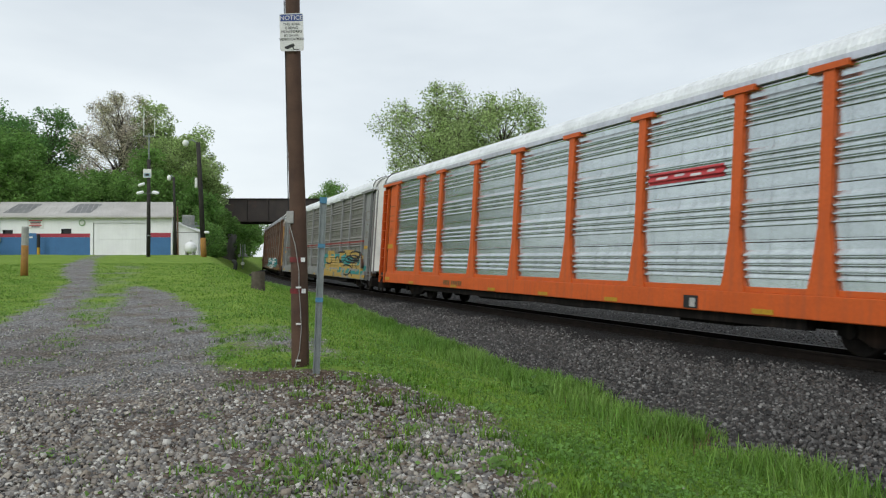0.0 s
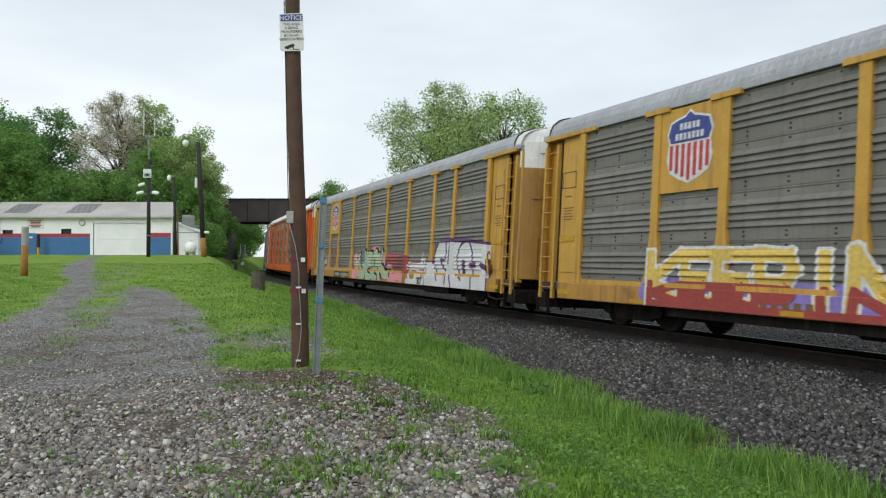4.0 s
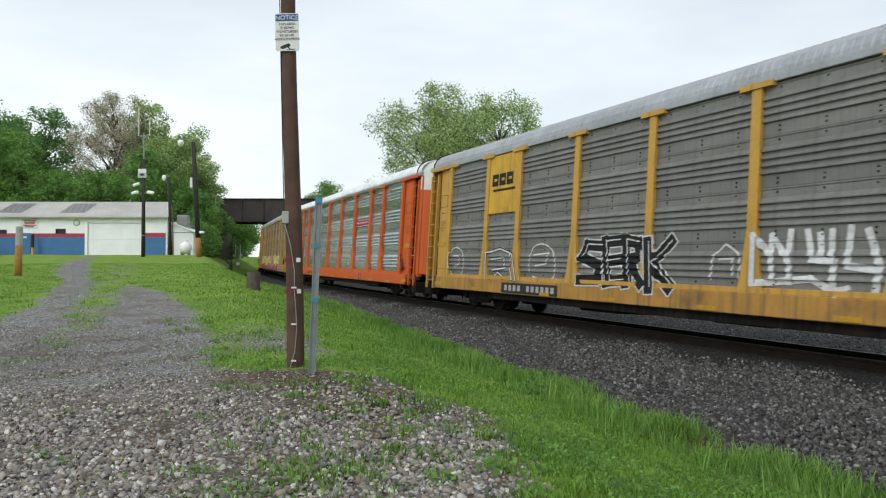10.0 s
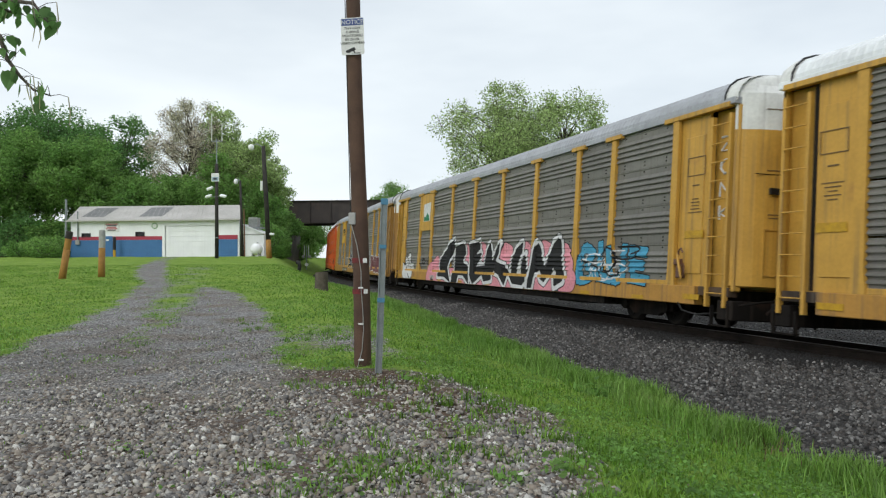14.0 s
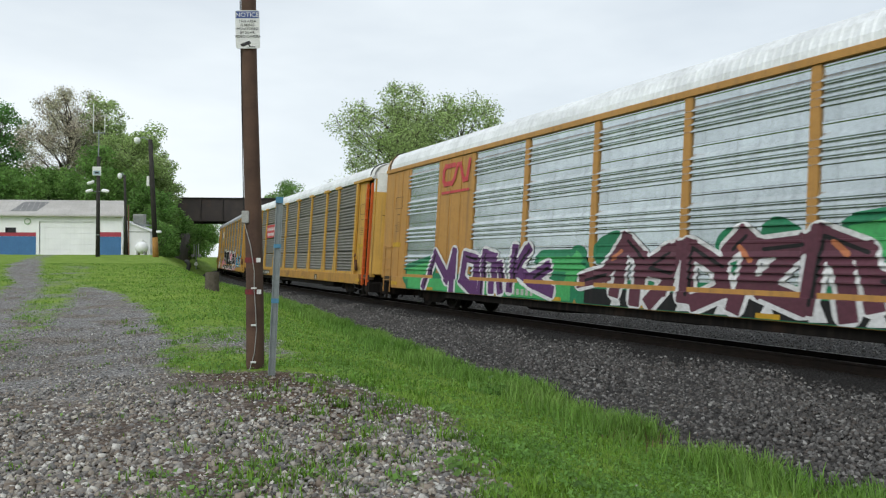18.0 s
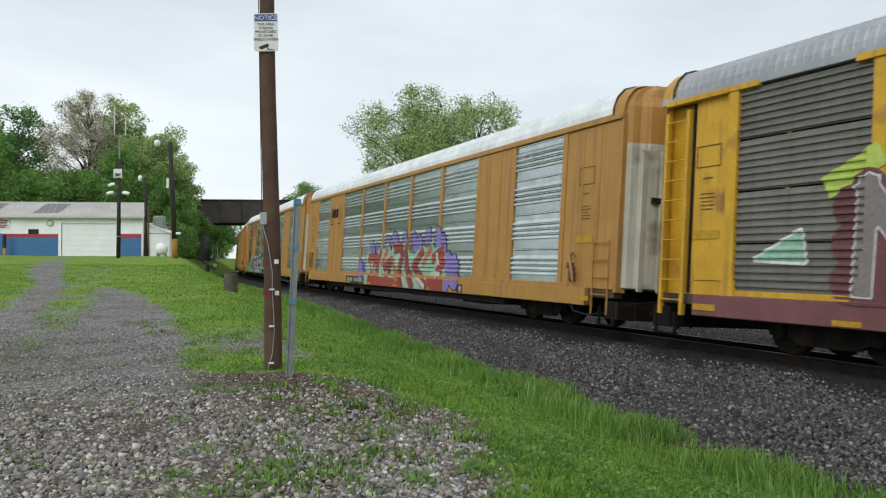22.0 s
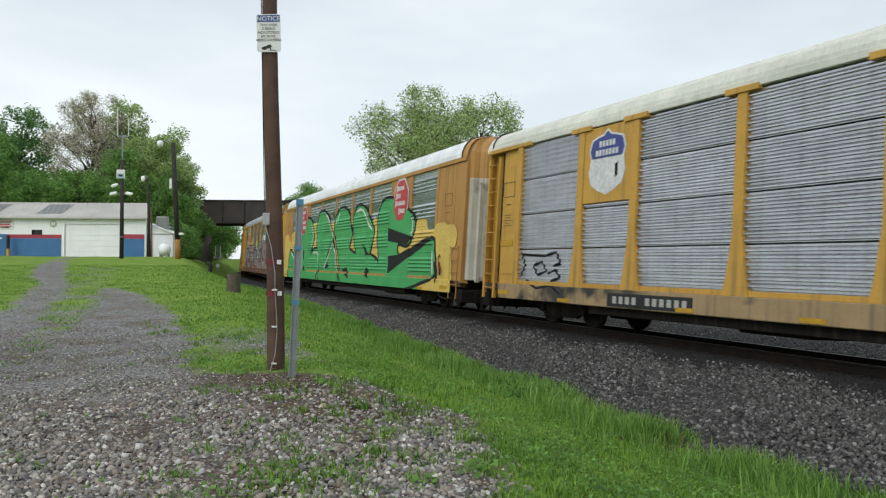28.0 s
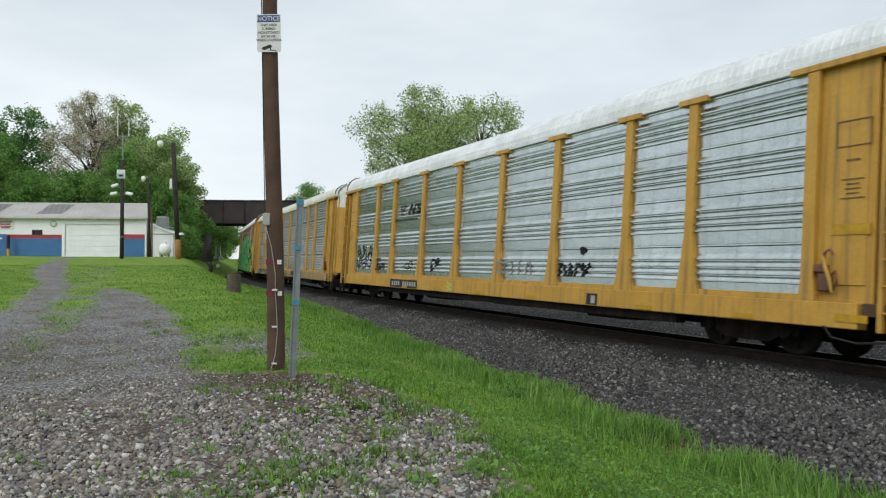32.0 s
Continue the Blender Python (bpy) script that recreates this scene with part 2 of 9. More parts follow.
def make_line():
    ss = np.arange(LINE_FROM, LINE_TO + LINE_STEP / 2, LINE_STEP)
    th = line_heading(ss + LINE_STEP / 2)
    # the fit follows the near side of the cars; its centre line runs 1.55 m further off
    dx, dy = -np.sin(th) * LINE_STEP, np.cos(th) * LINE_STEP
    x, y = np.concatenate([[0], np.cumsum(dx)[:-1]]), np.concatenate([[0], np.cumsum(dy)[:-1]])
    i0 = int(round(-LINE_FROM / LINE_STEP))
    return ss, x - x[i0] + math.cos(TH0) * OFF, y - y[i0] + math.sin(TH0) * OFF


LINE_S, LINE_X, LINE_Y = make_line()


def on_line(s):
    return np.interp(s, LINE_S, LINE_X), np.interp(s, LINE_S, LINE_Y)


def from_line(xs, ys):
    """Distance from the track's centre towards the lane (e) and the way along it (s), for arrays of places."""
    xs, ys = np.asarray(xs, dtype=float), np.asarray(ys, dtype=float)
    shape = xs.shape
    px, py = xs.ravel(), ys.ravel()
    e, s = np.empty(px.size), np.empty(px.size)
    keep = slice(None, None, 4)
    lx, ly, ls = LINE_X[keep], LINE_Y[keep], LINE_S[keep]
    for a in range(0, px.size, 4000):
        qx, qy = px[a:a + 4000, None], py[a:a + 4000, None]
        i = np.argmin((qx - lx) ** 2 + (qy - ly) ** 2, axis=1)
        th = line_heading(ls[i])
        ddx, ddy = px[a:a + 4000] - lx[i], py[a:a + 4000] - ly[i]
        e[a:a + 4000] = -(ddx * np.cos(th) + ddy * np.sin(th))
        s[a:a + 4000] = ls[i] - ddx * np.sin(th) + ddy * np.cos(th)
    return e.reshape(shape), s.reshape(shape)


def place(s, e, z=0.0):
    """World place at the way s along the line and e metres from its centre towards the lane."""
    x, y = on_line(s)
    th = line_heading(s)
    return (x - math.cos(th) * e, y - math.sin(th) * e, z)


def step(a, b, x):
    u = np.clip((x - a) / (b - a), 0, 1)
    return u * u * (3 - 2 * u)


def toe_of(s):
    """Where the grass bank meets the ballast."""
    return 5.05 + 0.55 * (1 - step(5, 11, s)) - 1.9 * step(8, 38, s)


def ground_z(x, y):
    x, y = np.asarray(x, dtype=float), np.asarray(y, dtype=float)
    e, s = from_line(x, y)
    land = 0.0349 * np.clip(y - 12, 0, 51) * 1.0 - 0.25 * step(13.5, 40, e) * (1 - step(20, 60, y))
    land = land + 0.05 * np.sin(x * 0.7 + 1.3) * np.sin(y * 0.53) * step(14, 20, e)
    toe = toe_of(s)
    bed = -0.74 + 0.22 * step(8, 38, s)
    z = bed + (land - bed) * step(toe - 0.2, toe + 4.6, e)
    far = -0.9 + 0.0 * x
    z = np.where(e < 0, far, z)
    z = np.where((e < toe) & (e >= 0), bed - 0.12 * step(toe, toe - 1, e), z)
    # wooded bank behind the track
    z = z + np.where(e < -9, 1.2 * step(-9, -22, e), 0)
    return z


def gz(x, y):
    return float(ground_z(np.array([x]), np.array([y]))[0])


def smooth_noise(x, y, scale, seed=0.0):
    return np.array([noise.noise((a * scale + seed, b * scale - seed, seed * 0.37)) for a, b in zip(np.ravel(x), np.ravel(y))]).reshape(np.shape(x))


def lane_right(s):
    """The lane's edge towards the track, as a distance from the line."""
    return np.interp(s, (3.9, 4.7, 5.9, 7.0, 8.4, 9.3, 10.1, 11.8, 13.4, 17.0, 24.0, 28.5, 34.0), (9.45, 9.3, 9.05, 8.85, 8.6, 8.9, 10.5, 10.65, 10.28, 10.2, 10.43, 11.4, 12.2))


def lane_mask(x, y, e, s):
    """How much bare stone shows: the lane, its two ruts further on, and the worn patch round the pole."""
    n = smooth_noise(x, y, 0.55, 3.1) * 0.9 + smooth_noise(x, y, 1.9, 7.7) * 0.5
    right = lane_right(s)
    left = np.interp(s, (8.0, 12.0, 17.0, 22.0, 27.0, 31.0, 44.0, 60.0), (16.2, 15.2, 14.3, 14.1, 14.0, 14.1, 15.6, 16.6))
    lane = step(right - 0.25, right + 0.3, e + n * np.where(s < 9.5, 0.75, 0.3)) * (1 - step(left - 0.35, left + 0.3, e + n * 0.5))
    # the right rut runs out, the left one goes on to the workshop
    rut_edge = np.interp(s, (26.0, 31.0, 47.0, 60.0), (12.9, 13.05, 14.15, 15.2))
    far = step(25, 36, s + 3.5 * n)
    lane = lane * (1 - far * (1 - step(rut_edge - 0.25, rut_edge + 0.2, e + 0.3 * n)))
    lane = lane * (1 - 0.45 * step(46, 60, s))
    # grass down the middle, thinning out towards the near end
    mid = np.interp(s, (11, 15, 18, 22, 30), (12.9, 12.85, 12.65, 12.42, 12.3))
    wide = np.interp(s, (11, 15, 18, 22, 30), (0.3, 0.42, 0.55, 0.66, 0.72))
    strip = np.exp(-((e - mid - 0.22 * n) / wide) ** 4) * step(12.5, 18, s + 3 * n) * np.clip(0.85 + 0.7 * n, 0, 1)
    lane = lane * (1 - np.clip(strip * 0.8, 0, 1))
    worn = np.exp(-((e - 13.1) / 0.75) ** 2 - ((s - 12.2) / 1.6) ** 2) * np.clip(0.5 + 0.9 * n, 0, 1)
    lane = lane * (1 - 0.5 * worn)
    speck = np.exp(-((e - 12.2) / 1.1) ** 2 - ((s - 38.0) / 12) ** 2) * np.clip(0.42 + 0.9 * n, 0, 0.75)
    thin = step(8.3, 9.2, e + 0.8 * n) * (1 - step(10.4, 10.9, e)) * step(9.0, 10.5, s) * (1 - step(13, 19, s + 2 * n)) * np.clip(0.35 + 1.1 * n, 0.0, 0.75)
    tuft = np.exp(-((e - 10.95) / 0.5) ** 2 - ((s - 4.9) / 0.5) ** 2) * np.clip(0.55 + n, 0, 0.85)
    return np.clip(np.maximum.reduce([lane * (1 - tuft), speck, thin]), 0, 1)


def soil_mask(x, y, e, s):
    """Bare brown earth: round the pole, and a thin trodden patch at the lane's outer side."""
    n = smooth_noise(x, y, 0.9, 23.0)
    by_pole = step(8.5, 9.1, e + 0.6 * n) * (1 - step(10.2, 10.8, e + 0.5 * n)) * step(5.6, 6.8, s + n) * (1 - step(9.2, 10.4, s + n))
    outer = np.exp(-((e - 13.3) / 0.8) ** 2 - ((s - 12.3) / 2.0) ** 2) * 0.5
    return np.clip(np.maximum(by_pole, outer * (0.7 + n)), 0, 1)


def axis(a, b, fine, out):
    """Grid lines: fine between a and b, then ever wider out to the horizon."""
    mid = list(np.arange(a, b + fine / 2, fine))
    lo, hi, w = [a], [mid[-1]], fine
    while hi[-1] < out:
        w *= 1.35
        hi.append(hi[-1] + w)
        lo.append(lo[-1] - w)
    return np.array(lo[:0:-1] + mid + hi[1:])


def build_ground():
    gx, gy = axis(-46, 16, 0.45, 2500), axis(-4, 78, 0.5, 2500)
    X, Y = np.meshgrid(gx, gy)
    Z = ground_z(X, Y)
    e, s = from_line(X, Y)
    fine = (X > -46) & (X < 16) & (Y > -4) & (Y < 78)
    stone = np.zeros_like(X)
    stone[fine] = lane_mask(X[fine], Y[fine], e[fine], s[fine])
    Z = Z + np.where(fine & (e > 4), 0.02 * np.sin(X * 3.1) * np.sin(Y * 2.7), 0)
    nx, ny = len(gx), len(gy)
    idx = np.arange(nx * ny).reshape(ny, nx)
    faces = np.stack([idx[:-1, :-1], idx[:-1, 1:], idx[1:, 1:], idx[1:, :-1]], axis=-1).reshape(-1, 4)
    me = bulk("ground", np.stack([X, Y, Z], axis=-1).reshape(-1, 3), faces, smooth=True)
    at = me.attributes.new("bare", "FLOAT", "POINT")
    at.data.foreach_set("value", stone.ravel().astype(np.float32))
    # bare soil; nearest the camera also painted shade in the gaps between stones
    earth = np.zeros_like(X)
    earth[fine] = np.maximum(soil_mask(X[fine], Y[fine], e[fine], s[fine]), 0.8 * (1 - step(7.4, 9.8, s[fine] + 1.6 * smooth_noise(X[fine], Y[fine], 1.6, 61.0) + 0.35 * (e[fine] - 11))))
    at = me.attributes.new("earth", "FLOAT", "POINT")
    at.data.foreach_set("value", earth.ravel().astype(np.float32))
    m = bpy.data.materials.new("grass_and_gravel_ground")
    m.use_nodes = True
    nt = m.node_tree
    add, link, bs = nt.nodes.new, nt.links.new, nt.nodes["Principled BSDF"]
    pos = add("ShaderNodeNewGeometry").outputs["Position"]

    def tex(scale, detail=5.0):
        n = add("ShaderNodeTexNoise")
        n.inputs["Scale"].default_value, n.inputs["Detail"].default_value = scale, detail
        link(pos, n.inputs["Vector"])
        return n.outputs[0]

    def ramp(fac, *stops):
        r = add("ShaderNodeValToRGB")
        while len(r.color_ramp.elements) < len(stops):
            r.color_ramp.elements.new(0.5)
        for el, (p, c) in zip(r.color_ramp.elements, stops):
            el.position, el.color = p, (*c, 1)
        link(fac, r.inputs[0])
        return r.outputs[0]

    grass = ramp(tex(0.7), (0.35, (0.16, 0.28, 0.04)), (0.65, (0.245, 0.37, 0.065)))
    grass2 = ramp(tex(14), (0.3, (0.6, 0.6, 0.55)), (0.7, (1.15, 1.1, 1.0)))
    gm = add("ShaderNodeMix")
    gm.data_type, gm.blend_type = "RGBA", "MULTIPLY"
    gm.inputs[0].default_value = 1.0
    link(grass, gm.inputs[6])
    link(grass2, gm.inputs[7])
    vor = add("ShaderNodeTexVoronoi")
    vor.inputs["Scale"].default_value = 40
    link(pos, vor.inputs["Vector"])
    grit = ramp(vor.outputs["Color"], (0.15, (0.06, 0.057, 0.056)), (0.5, (0.185, 0.18, 0.178)), (0.9, (0.45, 0.437, 0.43)))
    soil = ramp(tex(1.1), (0.48, (1, 1, 1)), (0.7, (0.8, 0.7, 0.6)))
    sm = add("ShaderNodeMix")
    sm.data_type, sm.blend_type = "RGBA", "MULTIPLY"
    sm.inputs[0].default_value = 1.0
    link(grit, sm.inputs[6])
    link(soil, sm.inputs[7])
    # soil colour, also standing in for the shaded gaps under near stones
    brown = ramp(tex(9.0), (0.35, (0.045, 0.03, 0.021)), (0.55, (0.105, 0.07, 0.048)), (0.7, (0.2, 0.15, 0.11)))
    earth_or_gap_shade_at = add("ShaderNodeAttribute")
    earth_or_gap_shade_at.attribute_name = "earth"
    em = add("ShaderNodeMix")
    em.data_type = "RGBA"
    link(earth_or_gap_shade_at.outputs["Fac"], em.inputs[0])
    link(sm.outputs[2], em.inputs[6])
    link(brown, em.inputs[7])
    bare = add("ShaderNodeAttribute")
    bare.attribute_name = "bare"
    addn = add("ShaderNodeMath")
    addn.operation = "ADD"
    link(bare.outputs["Fac"], addn.inputs[0])
    jit = add("ShaderNodeMapRange")
    jit.inputs["To Min"].default_value, jit.inputs["To Max"].default_value = -0.6, 0.6
    link(tex(7.0, 9.0), jit.inputs[0])
    link(jit.outputs[0], addn.inputs[1])
    edge = add("ShaderNodeMapRange")
    edge.inputs["From Min"].default_value, edge.inputs["From Max"].default_value = 0.3, 0.7
    link(addn.outputs[0], edge.inputs[0])
    fin = add("ShaderNodeMix")
    fin.data_type = "RGBA"
    link(edge.outputs[0], fin.inputs[0])
    link(gm.outputs[2], fin.inputs[6])
    link(em.outputs[2], fin.inputs[7])
    link(fin.outputs[2], bs.inputs["Base Color"])
    bs.inputs["Roughness"].default_value = 0.95
    bs.inputs["Specular IOR Level"].default_value = 0.2
    bp = add("ShaderNodeBump")
    bp.inputs["Strength"].default_value, bp.inputs["Distance"].default_value = 0.8, 0.03
    link(vor.outputs["Distance"], bp.inputs["Height"])
    link(bp.outputs[0], bs.inputs["Normal"])
    me.materials.append(m)
    return tagged(new("ground", me), "grassy ground with a worn grey gravel lane", "ground", kind="structure")


build_ground()


def bank_z(e):
    """Height that the banking adds at e metres from the track's centre."""
    return math.sin(radians(BANK)) * e


def build_track():
    # ballast bed: a sheet across the line
    ss = np.concatenate([np.arange(-60, 90, 1.0), np.arange(90, 330, 4.0)])
    rows = []
    for s in ss:
        toe = float(toe_of(s))
        bed = -0.74 + 0.22 * float(step(8, 38, s)) + 0.02
        prof = [(toe + 0.5, bed - 0.06), (toe, bed), (toe * 0.5 + 1.3, bed * 0.5 + (RAIL_Z - 0.2) * 0.5 + 0.03), (2.35, RAIL_Z - 0.19), (1.6, RAIL_Z - 0.1), (1.0, RAIL_Z - 0.125), (0.7, RAIL_Z - 0.16), (-0.7, RAIL_Z - 0.23), (-1.75, RAIL_Z - 0.3), (-2.5, RAIL_Z - 0.34), (-9.5, RAIL_Z - 0.5), (-10.5, -0.98)]
        rows.append([place(s, e, z + 0.03 * noise.noise((s * 0.6, e * 1.1, 2.0)) * (1 if 2.4 < e < toe else 0)) for e, z in prof])
    # the middle strip is coloured for oil and for the shade under the cars
    for a, c, m, label in ((0, 4, BALLAST_BED, "dark grey crushed-stone ballast shoulder"), (3, 10, OILY_SHADED_BED, "ballast under the track, dark with oil and painted-in train shade"), (9, 12, BALLAST_BED, "dark grey crushed-stone ballast beyond the track")):
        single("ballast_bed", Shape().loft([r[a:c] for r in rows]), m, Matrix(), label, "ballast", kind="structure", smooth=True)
    track = thing("railway_track", Matrix(), "single railway track with rusty rails and dark wooden ties", "track", kind="structure")
    # rails
    foot = [(-0.075, -0.18), (0.075, -0.18), (0.075, -0.165), (0.012, -0.14), (0.012, -0.045), (0.037, -0.035), (0.037, -0.004), (-0.037, -0.004), (-0.037, -0.035), (-0.012, -0.045), (-0.012, -0.14), (-0.075, -0.165)]
    head = [(-0.037, -0.004), (0.037, -0.004), (0.03, 0.002), (-0.03, 0.002)]
    rs = np.concatenate([np.arange(-60, 100, 2.0), np.arange(100, 330, 5.0)])
    for side in (0.755, -0.755):
        def sweep(outline):
            sh = Shape()
            sh.loft([[place(s, side + y, RAIL_Z + bank_z(side) + z) for y, z in outline] for s in rs], closed=True)
            return sh
        rail = part("rail", sweep(foot), RAIL_STEEL, track)
        part("rail_head", sweep(head), RAIL_HEAD, rail, "worn shiny rail head")
    # ties: one mesh shared, each its own piece
    tie = Shape().box(-0.115, 0.115, -1.3, 1.3, -0.18, 0, c=0.012).mesh("tie")
    rng = random.Random(4)
    s = -14.0
    while s < 128:
        x, y = on_line(s)
        th = math.degrees(float(line_heading(s)))
        m = pose(x, y, RAIL_Z - 0.185 + rng.uniform(-0.006, 0.006), 0, 0, th + 90 + rng.uniform(-0.8, 0.8)) @ pose(0, rng.uniform(-0.04, 0.04), 0, BANK)
        part("tie", tie, TIE_WOOD, track, at=m)
        s += 0.52
    return track


build_track()

# ---- the train ----


def paint(name, c, dirt=0.3, rough=0.55, metal=0.0, spot=None, spot_at=0.66, vary=0.0, dull=0.8, spec=0.4):
    return mat(name, c, tuple(v * dull for v in c), rough=rough, metal=metal, scale=1.5, fine=16, grit=0.88, bump=0.05, streak=dirt, spot=spot, spot_at=spot_at, vary=vary, spec=spec)


P_ORANGE = paint("orange_car_paint", (0.62, 0.105, 0.012), 0.3, spot=(0.42, 0.08, 0.015), spot_at=0.7, dull=0.88)
P_YELLOW = paint("dirty_yellow_car_paint", (0.56, 0.312, 0.052), 0.7, spot=(0.34, 0.17, 0.045), spot_at=0.66, dull=0.86)
P_DOOR = paint("grimy_yellow_door", (0.33, 0.165, 0.03), 0.85, spot=(0.19, 0.095, 0.03), spot_at=0.58, dull=0.84)
P_BAY = paint("rusty_ladder_bay", (0.3, 0.15, 0.075), 0.8, spot=(0.17, 0.08, 0.045), spot_at=0.56)
P_AMBER = paint("amber_car_paint", (0.46, 0.235, 0.058), 0.5, spot=(0.37, 0.185, 0.055), spot_at=0.68, dull=0.88)
P_BRIGHT = paint("bright_yellow_paint", (0.66, 0.37, 0.025), 0.6, spot=(0.27, 0.12, 0.035), spot_at=0.6)
P_SILL = paint("grimy_yellow_sill", (0.46, 0.235, 0.045), 0.95, spot=(0.2, 0.1, 0.035), spot_at=0.6)
P_GREEN_SILL = paint("green_sprayed_sill", (0.1, 0.28, 0.1), 0.6, spot=(0.05, 0.1, 0.04), spot_at=0.58)
P_GRIME = paint("oily_brown_grime", (0.085, 0.05, 0.025), 0.9, rough=0.8, spot=(0.03, 0.02, 0.014), spot_at=0.5)
P_GREY = paint("grey_car_paint", (0.27, 0.27, 0.27), 0.45)
P_BROWN = paint("rust_brown_car_paint", (0.16, 0.075, 0.045), 0.5, spot=(0.09, 0.05, 0.035), spot_at=0.55)
P_MAROON = paint("maroon_overspray", (0.2, 0.075, 0.08), 0.35)
P_WHITE = paint("white_car_paint", (0.75, 0.75, 0.73), 0.35, spot=(0.5, 0.45, 0.38), spot_at=0.66)
P_DOOR_WHITE = paint("dirty_white_door", (0.52, 0.5, 0.43), 0.85, spot=(0.24, 0.21, 0.17), spot_at=0.54)
P_DARK = paint("dark_underframe", (0.013, 0.011, 0.01), 0.3, rough=0.85, spot=(0.03, 0.018, 0.013), spot_at=0.6, spec=0.12)
S_BRIGHT = paint("galvanised_sheet", (0.64, 0.69, 0.69), 0.2, rough=0.27, metal=1.0, vary=0.08, dull=0.86, spot=(0.5, 0.54, 0.54), spot_at=0.62)
S_SILVER = paint("dull_galvanised_sheet", (0.62, 0.625, 0.665), 0.3, rough=0.33, metal=0.85, vary=0.07)
P_BLOTCHED = paint("blotched_black_sill", (0.36, 0.25, 0.13), 0.9, spot=(0.03, 0.026, 0.024), spot_at=0.5)
S_DARK = paint("weathered_dark_sheet", (0.215, 0.205, 0.185), 0.5, rough=0.55, metal=0.3, vary=0.1, spot=(0.16, 0.15, 0.135), spot_at=0.6)
S_MID = paint("weathered_grey_sheet", (0.228, 0.22, 0.208), 0.5, rough=0.52, metal=0.35, vary=0.1, spot=(0.17, 0.162, 0.15), spot_at=0.62)
S_BROWN = paint("brown_weathered_sheet", (0.17, 0.12, 0.095), 0.5, rough=0.7, metal=0.15, vary=0.16)
R_WHITE = paint("white_roof_sheet", (0.85, 0.87, 0.89), 0.15, rough=0.5, metal=0.2)
R_GREY = paint("grey_roof_sheet", (0.42, 0.43, 0.46), 0.25, rough=0.5, metal=0.4)
R_CREAM = paint("cream_roof_sheet", (0.7, 0.7, 0.62), 0.15, rough=0.55)
TYRE_STEEL = mat("wheel_steel", (0.03, 0.024, 0.021), (0.016, 0.014, 0.013), rough=0.75, metal=0.2, scale=5, spec=0.15)
RUBBER = mat("black_hose", (0.02, 0.02, 0.02), rough=0.7)
LABEL_YELLOW = mat("yellow_label", (0.55, 0.32, 0.012), (0.42, 0.23, 0.015), rough=0.5, scale=9)
STENCIL = mat("stencil_dark", (0.13, 0.085, 0.04), (0.2, 0.12, 0.045), rough=0.75, scale=14)
STENCIL_W = mat("stencil_white", (0.5, 0.49, 0.46), (0.36, 0.35, 0.33), rough=0.7, scale=14)

Z0, Z1, FACE = 1.0, 4.83, 1.45       # foot and head of the side sheets, and their plane
HALF_L, HALF_W = 13.62, 1.55
RIBS = {"grouped": (4, 4, 0.138), "dense": (4, 7, 0.130), "five": (4, 7, 0.130)}   # sheets, ribs on each, pitch


def sheet_outline(style):
    """One sheet's outward face from its foot to its head, as (out, up)."""
    n, ribs, pitch = RIBS[style]
    if style == "grouped":
        h = (Z1 - Z0) / n - 0.01
        out = [(0.0, 0.0)]
        for k in range(ribs):
            b = 0.235 + k * pitch
            out += [(0.002, b), (0.05, b + 0.012), (0.05, b + 0.034), (0.002, b + 0.118)]
        # a shallow step at the head, where the next sheet laps over
        out += [(0.002, h - 0.05), (0.014, h - 0.03), (0.014, h)]
        return out
    h = (Z1 - Z0) / n - 0.034
    out, z = [(0.0, 0.0)], (h - ribs * pitch) / 2
    for k in range(ribs):
        b = z + k * pitch
        out += [(0.0, b + 0.012), (0.044, b + 0.022), (0.044, b + 0.048), (0.0, b + 0.1)]
    out.append((0.0, h))
    return out


shared = {}


def once(key, build, smooth=False):
    """The mesh of a repeated part, built at the first call."""
    if key not in shared:
        shared[key] = build().mesh(key if isinstance(key, str) else key[0], smooth)
    return shared[key]


def sheet_shape(style, w, whole):
    o = sheet_outline(style)
    n = RIBS[style][0]
    pitch = (Z1 - Z0) / n
    sh = Shape()
    for k in range(n if whole else 1):
        ring = [(out, z + k * pitch) for out, z in o] + [(-0.025, o[-1][1] + k * pitch), (-0.025, k * pitch)]
        m = len(ring)
        vs = [(x, out, z) for x in (-w / 2, w / 2) for out, z in ring]
        fs = [(i, (i + 1) % m, (i + 1) % m + m, i + m) for i in range(m)]
        sh.add(vs, fs)
    return sh


def bolt_shape(posts):
    """Bolt heads in rows along the flats of a car's near side."""
    sh, pitch = Shape(), (Z1 - Z0) / 4
    for x1, x0 in zip(posts, posts[1:]):
        cols = max(2, int(round((x1 - x0) / 0.85)))
        for j in range(4):
            for z in (0.07, 0.155, pitch - 0.1):
                for k in range(cols):
                    x, zz = x0 + (k + 0.5) / cols * (x1 - x0), Z0 + j * pitch + z
                    sh.tube([(x, FACE - 0.01, zz), (x, FACE + 0.014, zz), (x, FACE + 0.02, zz)], [0.02, 0.02, 0.011], 6)
    return sh


